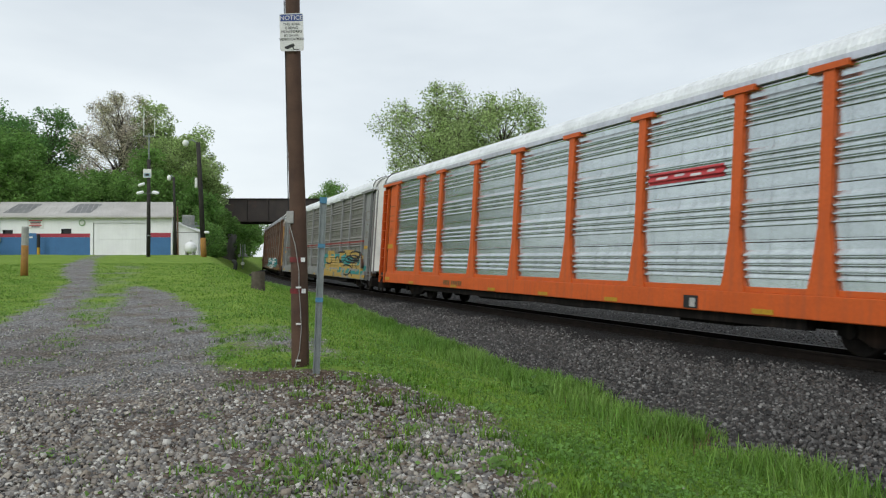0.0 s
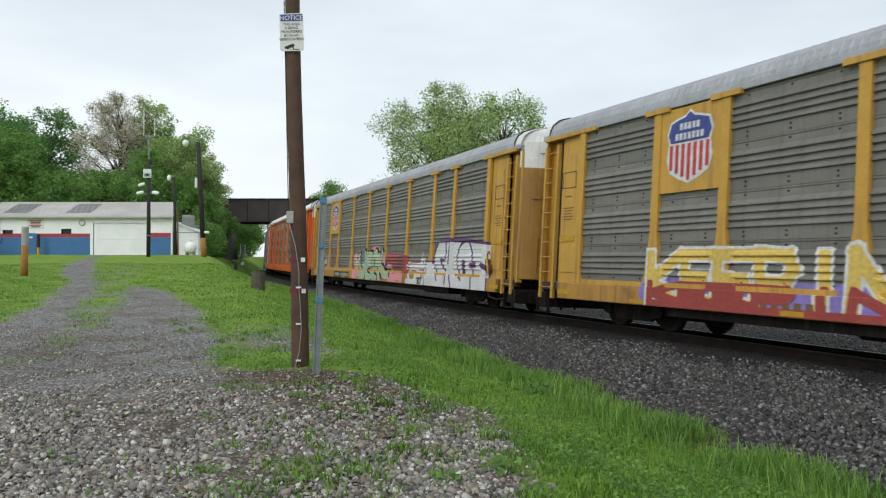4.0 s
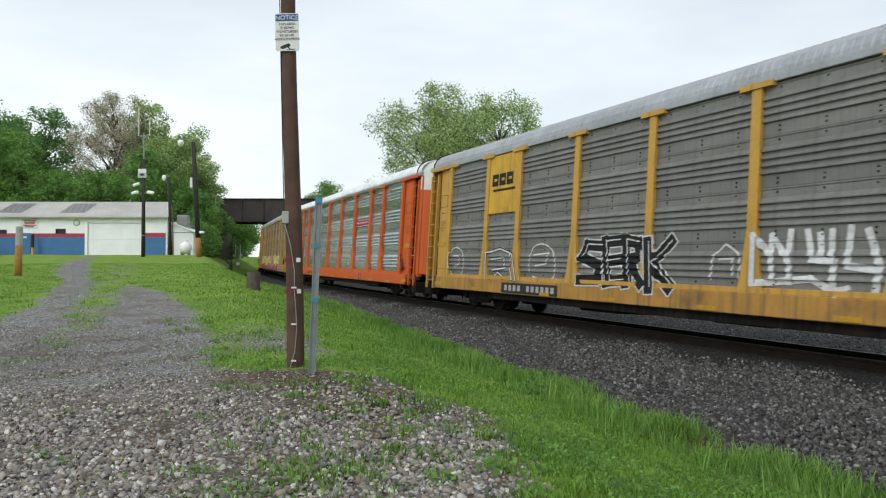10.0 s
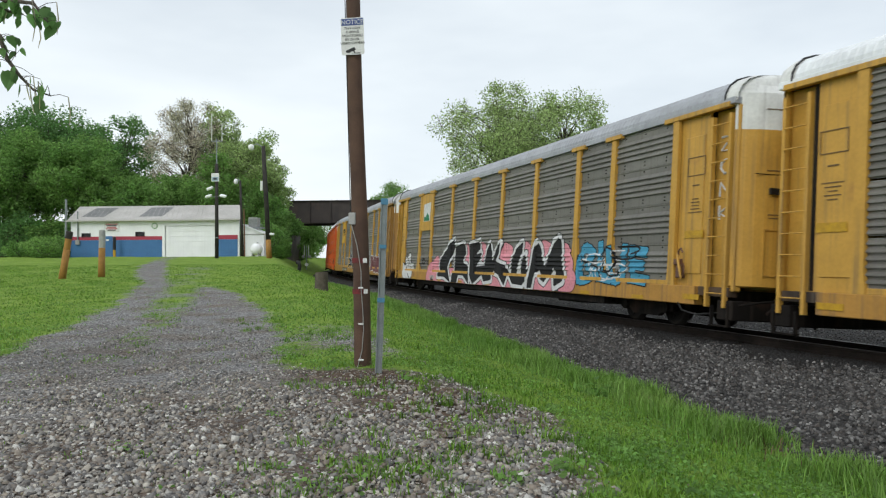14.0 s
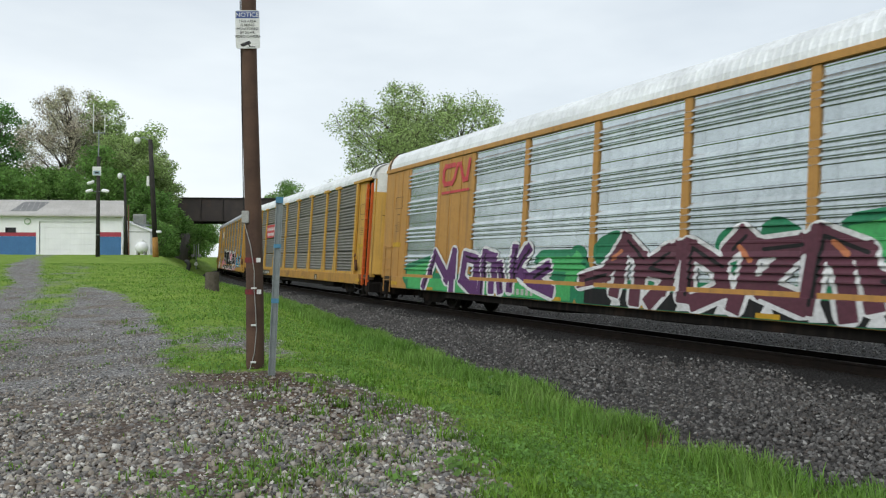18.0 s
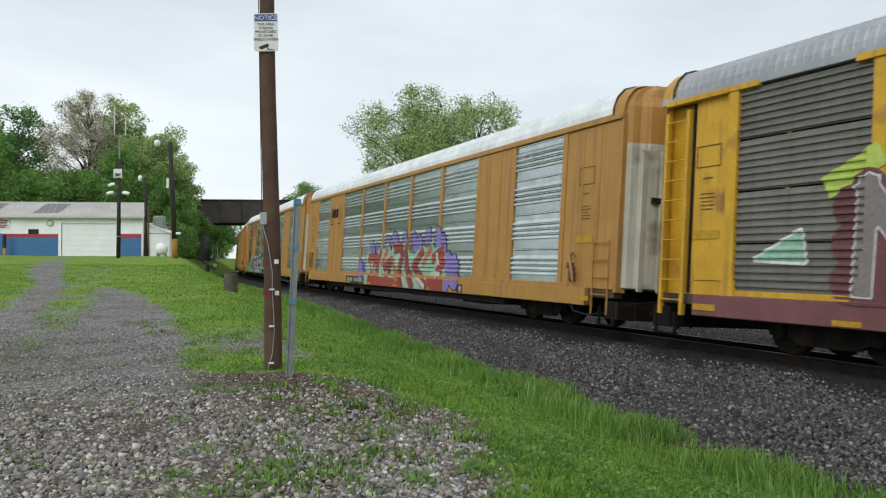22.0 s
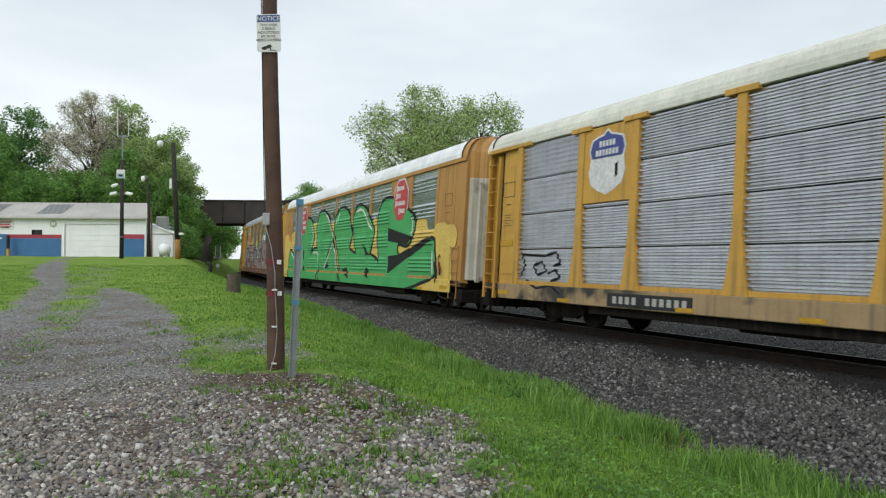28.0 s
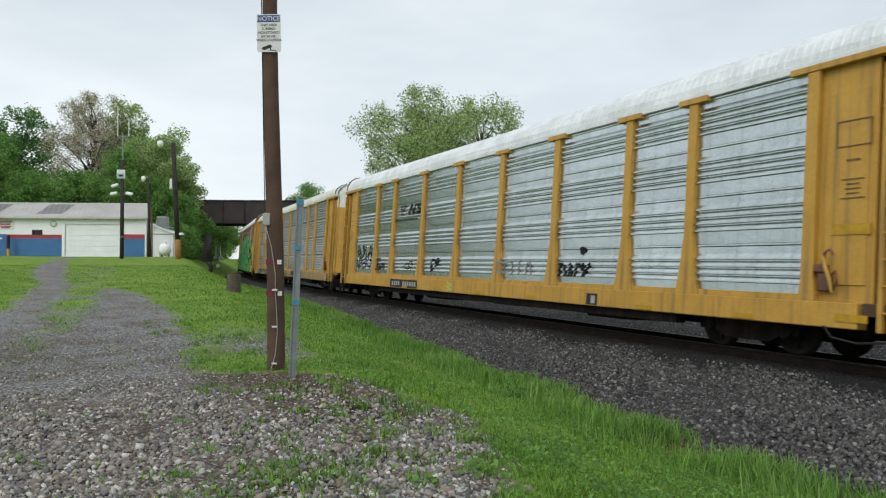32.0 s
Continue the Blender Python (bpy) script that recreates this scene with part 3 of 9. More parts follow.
def post_shape(flare, top):
    w = 0.11
    ol = [(-flare, Z0 - 0.02), (flare, Z0 - 0.02), (flare * 0.72, Z0 + 0.35), (w, Z0 + 1.15), (w, Z1 - 0.02), (-w, Z1 - 0.02), (-w, Z0 + 1.15), (-flare * 0.72, Z0 + 0.35)]
    sh = Shape().prism(ol, 0, 0.09)
    if top:
        sh.prism([(-0.38, Z1 - 0.06), (0.38, Z1 - 0.06), (0.38, Z1 + 0.05), (-0.38, Z1 + 0.05)], 0.005, 0.125)
    return sh


def thin_post_shape(w):
    return Shape().prism([(-w, Z0), (w, Z0), (w, Z1), (-w, Z1)], 0, 0.05)


ROOF_ARC = [(1.5, 4.92), (1.49, 5.07), (1.4, 5.25), (1.22, 5.4), (0.95, 5.5), (0.5, 5.57), (0.0, 5.59)]
TALL = {"A": 0.0, "B": 0.17, "C": 0.11}      # how much higher the roof of each type bows


def arc_row(x, kind, lift=0.0, drop=0.0):
    right = []
    for k, (y, z) in enumerate(ROOF_ARC[:-1]):
        up = TALL[kind] * min(1, k / 3)
        right.append((x, -y * (1 + lift / 1.6), z + up + lift * 0.8 - drop))
    return [(x, -p[1], p[2]) for p in right] + [(x, 0, ROOF_ARC[-1][1] + TALL[kind] + lift - drop)] + right[::-1]


def roof_shape(half, kind):
    n = 150
    pitch, rows = 2 * half / n, []
    for k in range(n):
        x = -half + k * pitch
        rows += [arc_row(x, kind), arc_row(x + pitch * 0.55, kind), arc_row(x + pitch * 0.68, kind, 0.009), arc_row(x + pitch * 0.88, kind, 0.009)]
    rows.append(arc_row(half, kind))
    return Shape().loft(rows)


def roof_cap_shape(kind):
    return Shape().loft([arc_row(13.24, kind, 0.012), arc_row(13.5, kind, 0.012), arc_row(13.62, kind, -0.01, 0.01)])


def seal_shape(kind):
    return Shape().tube(arc_row(13.28, kind, 0.03), 0.022, 6)


DOOR_TOP = ((4.3, 1.44), (4.6, 1.44), (4.92, 1.44), (5.07, 1.43), (5.25, 1.35), (5.4, 1.18), (5.5, 0.92), (5.55, 0.48), (5.57, 0.02))


def door_shape(kind, top=False, car_type="A"):
    """The pair of end doors, bulging beyond the corner posts; top: the part under the roof's end."""
    ts = np.linspace(-1, 1, 17)
    rows = []
    for z, hw in DOOR_TOP if top else ((1.0, 1.44), (1.03, 1.44), (1.9, 1.44), (3.1, 1.44), (4.3, 1.44)):
        row = []
        up = TALL[car_type] * min(1, max(0, (z - 4.9) / 0.4)) if top else 0
        for i, t in enumerate(ts):
            bulge = 13.52 + 0.44 * (1 - abs(t) ** 3.0) * (1 if z < 5.2 else 0.72)
            if kind == "ribbed" and i % 4 == 2:
                bulge -= 0.07
            if i == 8:
                bulge -= 0.05
            row.append((bulge - (0.06 if z < 1.02 else 0), t * hw, z + up))
        rows.append(row)
    return Shape().loft(rows)


def ladder_shape():
    return Shape().box(-0.32, -0.24, -0.06, 0.05, 0.55, 4.66, c=0.006).box(0.24, 0.32, -0.06, 0.05, 0.55, 4.66, c=0.006)


def rung_shape():
    return Shape().tube([(-0.26, 0.03, 0), (-0.24, 0.07, 0), (0.24, 0.07, 0), (0.26, 0.03, 0)], 0.014, 6)


def wheelset_shape():
    sh = Shape().tube([(0, -0.72, 0), (0, 0.72, 0)], 0.075, 10)
    for sy in (-1, 1):
        prof = [(0.62, 0.1), (0.66, 0.16), (0.67, 0.33), (0.665, 0.44), (0.70, 0.445), (0.715, 0.42), (0.80, 0.413), (0.80, 0.35), (0.745, 0.32), (0.735, 0.17), (0.80, 0.13), (0.81, 0.0)]
        rows = [[(r * math.cos(2 * math.pi * k / 28), sy * y, r * math.sin(2 * math.pi * k / 28)) for k in range(28)] for y, r in prof]
        sh.loft(rows, closed=True)
        # lightening marks cast in the plate, so that the turning shows
        for k in range(3):
            a = 2 * math.pi * k / 3
            m = Matrix.Rotation(a, 4, "Y")
            sh.box(0.18, 0.3, min(sy * 0.72, sy * 0.76), max(sy * 0.72, sy * 0.76), -0.035, 0.035, m=m)
    return sh


def frame_shape(sy):
    """A truck's cast side frame."""
    ol = [(-1.15, 0.52), (-1.12, 0.34), (-0.72, 0.32), (-0.5, 0.2), (0.5, 0.2), (0.72, 0.32), (1.12, 0.34), (1.15, 0.52), (0.75, 0.56), (0.42, 0.72), (-0.42, 0.72), (-0.75, 0.56)]
    a, b = sorted((sy * 0.93, sy * 1.06))
    sh = Shape().prism(ol, a, b)
    for dx in (-0.865, 0.865):
        sh.tube([(dx, sy * 0.9, 0.42), (dx, sy * 1.13, 0.42)], 0.13, 12)
    for dx in (-0.16, 0.0, 0.16):
        sh.tube([(dx, sy * 1.0, 0.28), (dx, sy * 1.0, 0.5)], 0.062, 8)
    return sh


POSTS_A = [11.75, 9.0, 7.08, 4.22, 1.41, -1.41, -4.22, -7.04, -8.96, -11.65]
POSTS_B = [11.7, 9.2, 7.05, 4.22, 1.4, -1.36, -4.1, -6.8, -8.88, -11.4]


def truck(car, x, tag_wheels):
    base = thing("truck", pose(x, 0, 0), "", "")
    base.parent = car
    for k in ("label", "category"):
        if k in base:
            del base[k]
    for sy in (1, -1):
        part("side_frame", once(("side_frame", sy), lambda: frame_shape(sy)), P_DARK, base)
    part("bolster", once("bolster", lambda: Shape().box(-0.2, 0.2, -1.05, 1.05, 0.45, 0.72, c=0.03)), P_DARK, base)
    for dx in (0.865, -0.865):
        w = part("wheelset", once("wheelset", wheelset_shape, True), TYRE_STEEL, base, "worn steel wheel pair with axle", at=pose(dx, 0, 0.42))
        tag_wheels.append(w)
    return base


def flat_on_side(x0, x1, z0, z1, out, thick=0.012):
    return Shape().box(min(x0, x1), max(x0, x1), out, out + thick, z0, z1)


def small_fittings(car, spec):
    """Stencils, labels, brake gear and steps on the near side."""
    ink = spec.get("ink", STENCIL)
    rng = random.Random(spec["seed"])
    y = HALF_W - 0.09 if spec["type"] == "A" else FACE + 0.035
    for sx in (1, -1):
        xe = sx * 12.35
        part("warning_label", flat_on_side(xe - 0.32, xe + 0.32, 2.05, 2.22, y), LABEL_YELLOW, car, "small yellow label with unreadable lines")
        part("warning_label", flat_on_side(xe - 0.38, xe + 0.16, 0.68, 0.8, HALF_W + 0.005), LABEL_YELLOW, car, "small yellow label with unreadable lines")
        for k in range(5):
            w = rng.uniform(0.1, 0.24)
            part("stencil_line", flat_on_side(xe - w, xe + w, 2.62 + k * 0.075, 2.64 + k * 0.075, y, 0.006), ink, car)
        part("stencil_line", flat_on_side(xe - 0.12, xe + 0.12, 3.22, 3.25, y, 0.006), ink, car)
        for z, h in ((3.45, 0.02), (3.86, 0.02)):
            part("stencil_line", flat_on_side(xe - 0.3, xe + 0.3, z, z + h, y, 0.006), ink, car)
        for dx in (-0.3, 0.28):
            part("stencil_line", flat_on_side(xe + dx, xe + dx + 0.02, 3.47, 3.86, y, 0.006), ink, car)
    for x in (9.4, 5.4, 2.6, -0.4, -3.4, -7.8, -10.4):
        part("reflector", flat_on_side(x - 0.24, x + 0.24, 0.6, 0.69, HALF_W + 0.011, 0.006), LABEL_YELLOW, car)
    # car marks on the sill: a plain bar for each character, on a black board where there is one
    start, wide, backed = spec.get("marks", (7.5, 2.4, True))
    if backed:
        part("mark_board", flat_on_side(start + 0.15, start - wide - 0.1, 0.6, 0.9, HALF_W + 0.003, 0.006), BLACK, car, "black board with pale marks")
    pitch = wide / 11
    for k in range(11):
        if k != 4:
            x = start - pitch * (k + 0.5)
            part("car_mark", once(("car_mark", round(pitch, 3)), lambda: flat_on_side(-pitch * 0.3, pitch * 0.3, 0.67, 0.83, 0, 0.005)), STENCIL_W if backed else ink, car, at=pose(x, HALF_W + 0.01, 0))
    part("inspection_board", flat_on_side(-6.2, -5.8, 0.6, 0.86, HALF_W + 0.004, 0.008), BLACK, car, "black inspection board with white lines")
    part("mark_line", flat_on_side(-6.13, -5.98, 0.63, 0.81, HALF_W + 0.014, 0.004), STENCIL_W, car)
    # hand brake lever on its bracket at the rear end
    gear = Shape().box(-0.12, 0.1, -0.06, 0.06, -0.28, 0.02, c=0.02).box(-0.05, 0.17, -0.05, 0.08, 0.02, 0.16, c=0.02).tube([(0.02, 0.07, 0.1), (-0.06, 0.1, 0.34), (-0.14, 0.1, 0.4), (-0.2, 0.1, 0.3)], 0.022, 6).tube([(-0.12, 0.08, -0.1), (-0.24, 0.1, 0.05), (-0.28, 0.1, -0.12), (-0.2, 0.08, -0.26)], 0.02, 6)
    part("brake_gear", once("brake_gear", lambda: gear), P_BROWN, car, "rusty brown brake lever and bracket", at=pose(-11.95, HALF_W - 0.06, 1.42))
    part("brake_lever", once("brake_lever", lambda: Shape().tube([(-0.02, 0.1, 0.3), (-0.1, 0.13, 0.1), (-0.18, 0.13, -0.1), (-0.22, 0.12, -0.3)], [0.018, 0.03, 0.03, 0.02], 6)), spec.get("end", spec["body"]), car, at=pose(-11.95, HALF_W - 0.05, 1.42))
    # the end door's seam, pocket frame and stencils
    if spec["door_kind"] == "smooth":
        turn = pose(0, 0, 0, 0, 0, 180)
        swell = lambda t: 13.52 + 0.44 * (1 - abs(t) ** 3.0)
        lean = math.degrees(math.atan(0.44 * 3 * 0.25 / 1.44))
        on_door = turn @ pose(swell(0.5), -0.72, 0, 0, 0, -lean)
        part("door_pocket", once("door_pocket", lambda: Shape().box(-0.01, 0.02, -0.2, 0.2, 2.2, 2.23).box(-0.01, 0.02, -0.2, 0.2, 1.25, 1.28).box(-0.01, 0.02, -0.2, -0.17, 1.28, 2.2).box(-0.01, 0.02, 0.17, 0.2, 1.28, 2.2)), spec["door"], car, at=on_door)
        part("door_seam", once("door_seam", lambda: Shape().box(-0.01, 0.006, -0.42, 0.42, 3.36, 3.375)), P_DARK, car, at=on_door)
        for k, (z, w) in enumerate(((4.72, 0.22), (2.52, 0.12), (2.45, 0.1), (3.44, 0.17))):
            part("stencil_line", once(("door_stencil", k), lambda: Shape().box(-0.01, 0.007, -w, w, z, z + 0.02)), ink, car, at=on_door)
    hose = Shape().tube([(-12.0, HALF_W, 0.6), (-12.1, HALF_W - 0.05, 0.42), (-12.5, HALF_W - 0.1, 0.36), (-13.0, HALF_W - 0.2, 0.42), (-13.4, HALF_W - 0.4, 0.5)], 0.02, 6)
    part("brake_hose", hose, RUBBER, car)
    for sx in (1, -1):
        st = Shape().box(sx * 13.3 - 0.27, sx * 13.3 - 0.24, 1.42, 1.5, 0.16, 0.6).box(sx * 13.3 + 0.24, sx * 13.3 + 0.27, 1.42, 1.5, 0.16, 0.6).box(sx * 13.3 - 0.27, sx * 13.3 + 0.27, 1.38, 1.52, 0.16, 0.19)
        part("foot_step", st, P_DARK, car)


def autorack(i, spec):
    """One covered car carrier, its middle over the rail tops at the empty's place."""
    kind, A = spec.get("bow", spec["type"]), spec["type"] == "A"
    body, sheets, roof = spec["body"], spec["sheet"], spec["roof"]
    style = spec["style"]
    car = thing("autorack_car", Matrix(), spec["label"], "train car", "cars of the passing train")
    wheels = []
    sill_paint = spec.get("sill", body)
    for sy in (1, -1):
        a, b = sorted((sy * 1.3, sy * HALF_W))
        part("side_sill", once(("side_sill", sy), lambda: Shape().box(-12.55, 12.55, a, b, 0.57, Z0 - 0.02, c=0.015)), sill_paint, car)
        for sx in (1, -1):
            part("sill_end", once(("sill_end", sy, sx), lambda: Shape().box(*sorted((sx * 12.56, sx * 13.5)), *sorted((sy * 1.2, sy * 1.46)), 0.78, Z0 - 0.02, c=0.01)), P_GRIME, car)
        part("eave", once(("eave", sy), lambda: Shape().box(-HALF_L + 0.03, HALF_L - 0.03, *sorted((sy * 1.3, sy * 1.535)), Z1 + 0.005, Z1 + 0.15, c=0.01)), spec.get("eave", roof), car)
        part("lower_sill", once(("lower_sill", sy), lambda: Shape().box(-8.6, 8.6, *sorted((sy * 1.15, sy * 1.4)), 0.38, 0.59, c=0.01)), P_DARK, car)
        part("base_rail", once(("base_rail", sy), lambda: Shape().box(-11.8, 11.8, *sorted((sy * (FACE - 0.02), sy * (FACE + 0.055))), Z0 - 0.019, Z0 + 0.085, c=0.006)), body, car)
    part("deck", once("deck", lambda: Shape().box(-13.3, 13.3, -1.3, 1.3, 0.72, 0.92)), P_DARK, car)
    part("centre_sill", once("centre_sill", lambda: Shape().box(-13.9, 13.9, -0.25, 0.25, 0.38, 0.72).box(-6.5, -5.0, -0.9, 0.9, 0.3, 0.6).box(3.0, 4.6, -0.7, 1.0, 0.3, 0.62, c=0.05).box(-1.0, 0.4, -1.0, 0.6, 0.32, 0.6, c=0.05)), P_DARK, car)
    part("roof", once(("roof", kind), lambda: roof_shape(13.26, kind)), roof, car, spec["roof_label"])
    for turn in (0, 180):
        part("roof_end", once(("roof_end", kind), lambda: roof_cap_shape(kind), True), spec.get("cap", P_WHITE), car, at=pose(0, 0, 0, 0, 0, turn))
        part("roof_seal", once(("roof_seal", kind), lambda: seal_shape(kind)), BLACK, car, at=pose(0, 0, 0, 0, 0, turn))
        part("door_top", once(("door_top", spec["door_kind"], kind), lambda: door_shape(spec["door_kind"], True, kind)), spec.get("cap", P_WHITE), car, at=pose(0, 0, 0, 0, 0, turn))
        part("end_door", once(("end_door", spec["door_kind"]), lambda: door_shape(spec["door_kind"])), spec["door"] if turn else spec.get("door_front", spec["door"]), car, spec.get("door_label", ""), at=pose(0, 0, 0, 0, 0, turn))
        sx = 1 if turn == 0 else -1
        if turn:
            for dy in (0.55, -0.55):
                part("door_slot", once("door_slot", lambda: Shape().box(13.9, 13.97, -0.3, 0.3, 2.95, 3.08)), BLACK, car, at=pose(0, 0, 0, 0, 0, turn) @ pose(0, dy, 0))
            if spec["door_kind"] == "ribbed":
                for q, dy in enumerate((-1.0, -0.55, 0.2, 0.6, 1.05)):
                    part("door_rib", once(("door_rib", q), lambda: Shape().box(13.56 + 0.44 * (1 - abs(dy / 1.44) ** 3) - 0.06, 13.56 + 0.44 * (1 - abs(dy / 1.44) ** 3), dy - 0.09, dy + 0.09, 0.95, 4.15, c=0.02)), P_GREY if q == 2 else spec["door"], car, at=pose(0, 0, 0, 0, 0, turn))
            part("lock_bar", once("lock_bar", lambda: Shape().tube([(14.0, 0.06, 0.9), (14.0, 0.06, 4.1)], 0.03, 6)), P_DARK, car, at=pose(0, 0, 0, 0, 0, turn))
        part("coupler", once("coupler", lambda: Shape().box(13.3, 14.05, -0.11, 0.11, 0.55, 0.8, c=0.03).box(13.95, 14.19, -0.17, 0.16, 0.5, 0.86, c=0.05)), P_DARK, car, at=pose(0, 0, 0, 0, 0, turn))
        part("end_sill", once("end_sill", lambda: Shape().box(13.2, 13.66, -1.46, 1.46, 0.3, 0.71, c=0.02)), P_DARK, car, at=pose(0, 0, 0, 0, 0, turn))
        part("draft_gear", once("draft_gear", lambda: Shape().box(13.66, 13.95, -0.45, 0.45, 0.36, 0.72, c=0.02).tube([(13.8, -1.4, 0.62), (13.9, -1.0, 0.7), (14.0, -0.3, 0.78), (14.0, 0.3, 0.78), (13.9, 1.0, 0.7), (13.8, 1.4, 0.5)], 0.025, 6).tube([(13.8, 0.35, 0.5), (14.0, 0.4, 0.22), (14.18, 0.3, 0.3)], 0.035, 6)), P_DARK, car, at=pose(0, 0, 0, 0, 0, turn))
        truck(car, sx * 10.05, wheels)
    posts = POSTS_A if A else POSTS_B
    plain = spec.get("plain", ()) if A else spec.get("plain", (1, 7))
    for sy in (1, -1):
        flip = pose(0, sy * FACE, 0, 0, 0, 0 if sy > 0 else 180)
        for k in range(len(posts) - 1):
            x1, x0 = posts[k], posts[k + 1]
            w, xm = round(x1 - x0 - 0.03, 3), (x0 + x1) / 2
            if k in plain:
                sh = Shape().box(-w / 2 - 0.1, w / 2 + 0.1, -0.03, 0.04, Z0 - 0.02, Z1, c=0.006)
                for q in (-w / 6, w / 6):
                    sh.box(q - 0.02, q + 0.02, 0.04, 0.055, Z0, Z1 - 0.02)
                for q in (-w / 2 + 0.06, -w / 3, 0.0, w / 3, w / 2 - 0.06):
                    for r in range(13):
                        sh.box(q - 0.014, q + 0.014, 0.04, 0.05, Z0 + 0.18 + r * 0.28, Z0 + 0.208 + r * 0.28)
                part("plain_panel", once(("plain_panel", w), lambda: sh), body, car, at=pose(xm, 0, 0) @ flip)
                continue
            if sy > 0:
                n = RIBS[style][0]
                pitch = (Z1 - Z0) / n
                for j in range(n):
                    part("corrugated_sheet", once(("corrugated_sheet", style, w), lambda: sheet_shape(style, w, False)), sheets, car, at=pose(xm, FACE, Z0 + j * pitch))
            else:
                part("corrugated_side", once(("corrugated_side", style, w), lambda: sheet_shape(style, w, True)), sheets, car, at=pose(xm, 0, Z0) @ flip)
        for k, x in enumerate(posts):
            if A:
                end = k in (0, len(posts) - 1)
                part("side_post", once(("side_post", end), lambda: post_shape(0.3 if not end else 0.16, not end)), spec.get("post", body), car, at=pose(x, 0, 0) @ flip)
            else:
                part("side_post", once("thin_side_post", lambda: thin_post_shape(0.09)), spec.get("post", body), car, at=pose(x, 0, 0) @ flip)
    if A and style == "grouped" and sheets in (S_DARK, S_MID):
        tagged(part("bolts", once("bolts", lambda: bolt_shape(posts)), P_DARK, car), "small dark bolt heads in rows", kind="stuff")
    # end bays: plain plates, corner posts, ladders
    inner = 11.7 if A else 11.5
    for sx in (1, -1):
        for sy in (1, -1):
            yy = sy * (1.4 if A else FACE)
            endpaint = spec.get("end_front" if sx > 0 else "end_rear", spec.get("end", body))
            a, b = sorted((sx * inner, sx * (12.72 if A else 13.5)))
            plate = Shape().box(a, b, *sorted((yy - sy * 0.04, yy + sy * 0.03)), Z0 - 0.02, Z1, c=0.005)
            if not A:
                for q in (0.33, 0.66):
                    xq = a + (b - a) * q
                    plate.box(xq - 0.02, xq + 0.02, *sorted((yy + sy * 0.03, yy + sy * 0.045)), Z0, Z1 - 0.02)
            part("end_plate", plate, endpaint, car)
            if A:
                bay = Shape().box(*sorted((sx * 12.72, sx * 13.5)), *sorted((sy * 1.18, sy * 1.24)), Z0 - 0.02, Z1)
                part("ladder_bay", bay, spec.get("bay", endpaint) if sx < 0 else endpaint, car)
                # dark strip filling the slot beside the ladder, in place of its shade
                if sy > 0 and sx > 0:
                    part("door_gap", once(("door_gap", sx), lambda: Shape().box(*sorted((sx * 12.725, sx * 12.83)), 1.25, 1.41, Z0, Z1 - 0.06)), P_DARK, car)
                pl2 = Shape().box(*sorted((sx * 11.92, sx * 12.6)), *sorted((sy * 1.43, sy * 1.455)), 1.25, 4.35, c=0.01)
                part("end_panel", pl2, endpaint, car)
            if A:
                bar = Shape().box(*sorted((sx * 11.2, sx * 13.45)), *sorted((sy * 1.42, sy * 1.56)), Z1 - 0.04, Z1 + 0.07, c=0.008)
                part("head_bar", bar, endpaint, car)
            corner = Shape().box(*sorted((sx * 13.5, sx * 13.6)), *sorted((sy * 1.2, sy * (1.4 if A else 1.49))), 0.9, Z1 + 0.01, c=0.02)
            part("corner_post", corner, endpaint, car)
            if A or sy > 0:
                ladpaint = spec.get("ladder_rear", endpaint) if sx < 0 else endpaint
                lad = part("ladder", once(("ladder", A), lambda: ladder_shape() if A else Shape().box(-0.3, -0.27, 0, 0.03, 0.4, 2.1).box(0.27, 0.3, 0, 0.03, 0.4, 2.1)), ladpaint, car, at=pose(sx * (13.16 if A else 13.05), sy * (1.47 if A else 1.48), 0, 0, 0, 0 if sy > 0 else 180))
                if sy > 0:
                    for r in range(10 if A else 4):
                        part("rung", once("rung", rung_shape), ladpaint, lad, at=pose(0, 0, 0.85 + r * 0.4))
    small_fittings(car, spec)
    return car, wheels


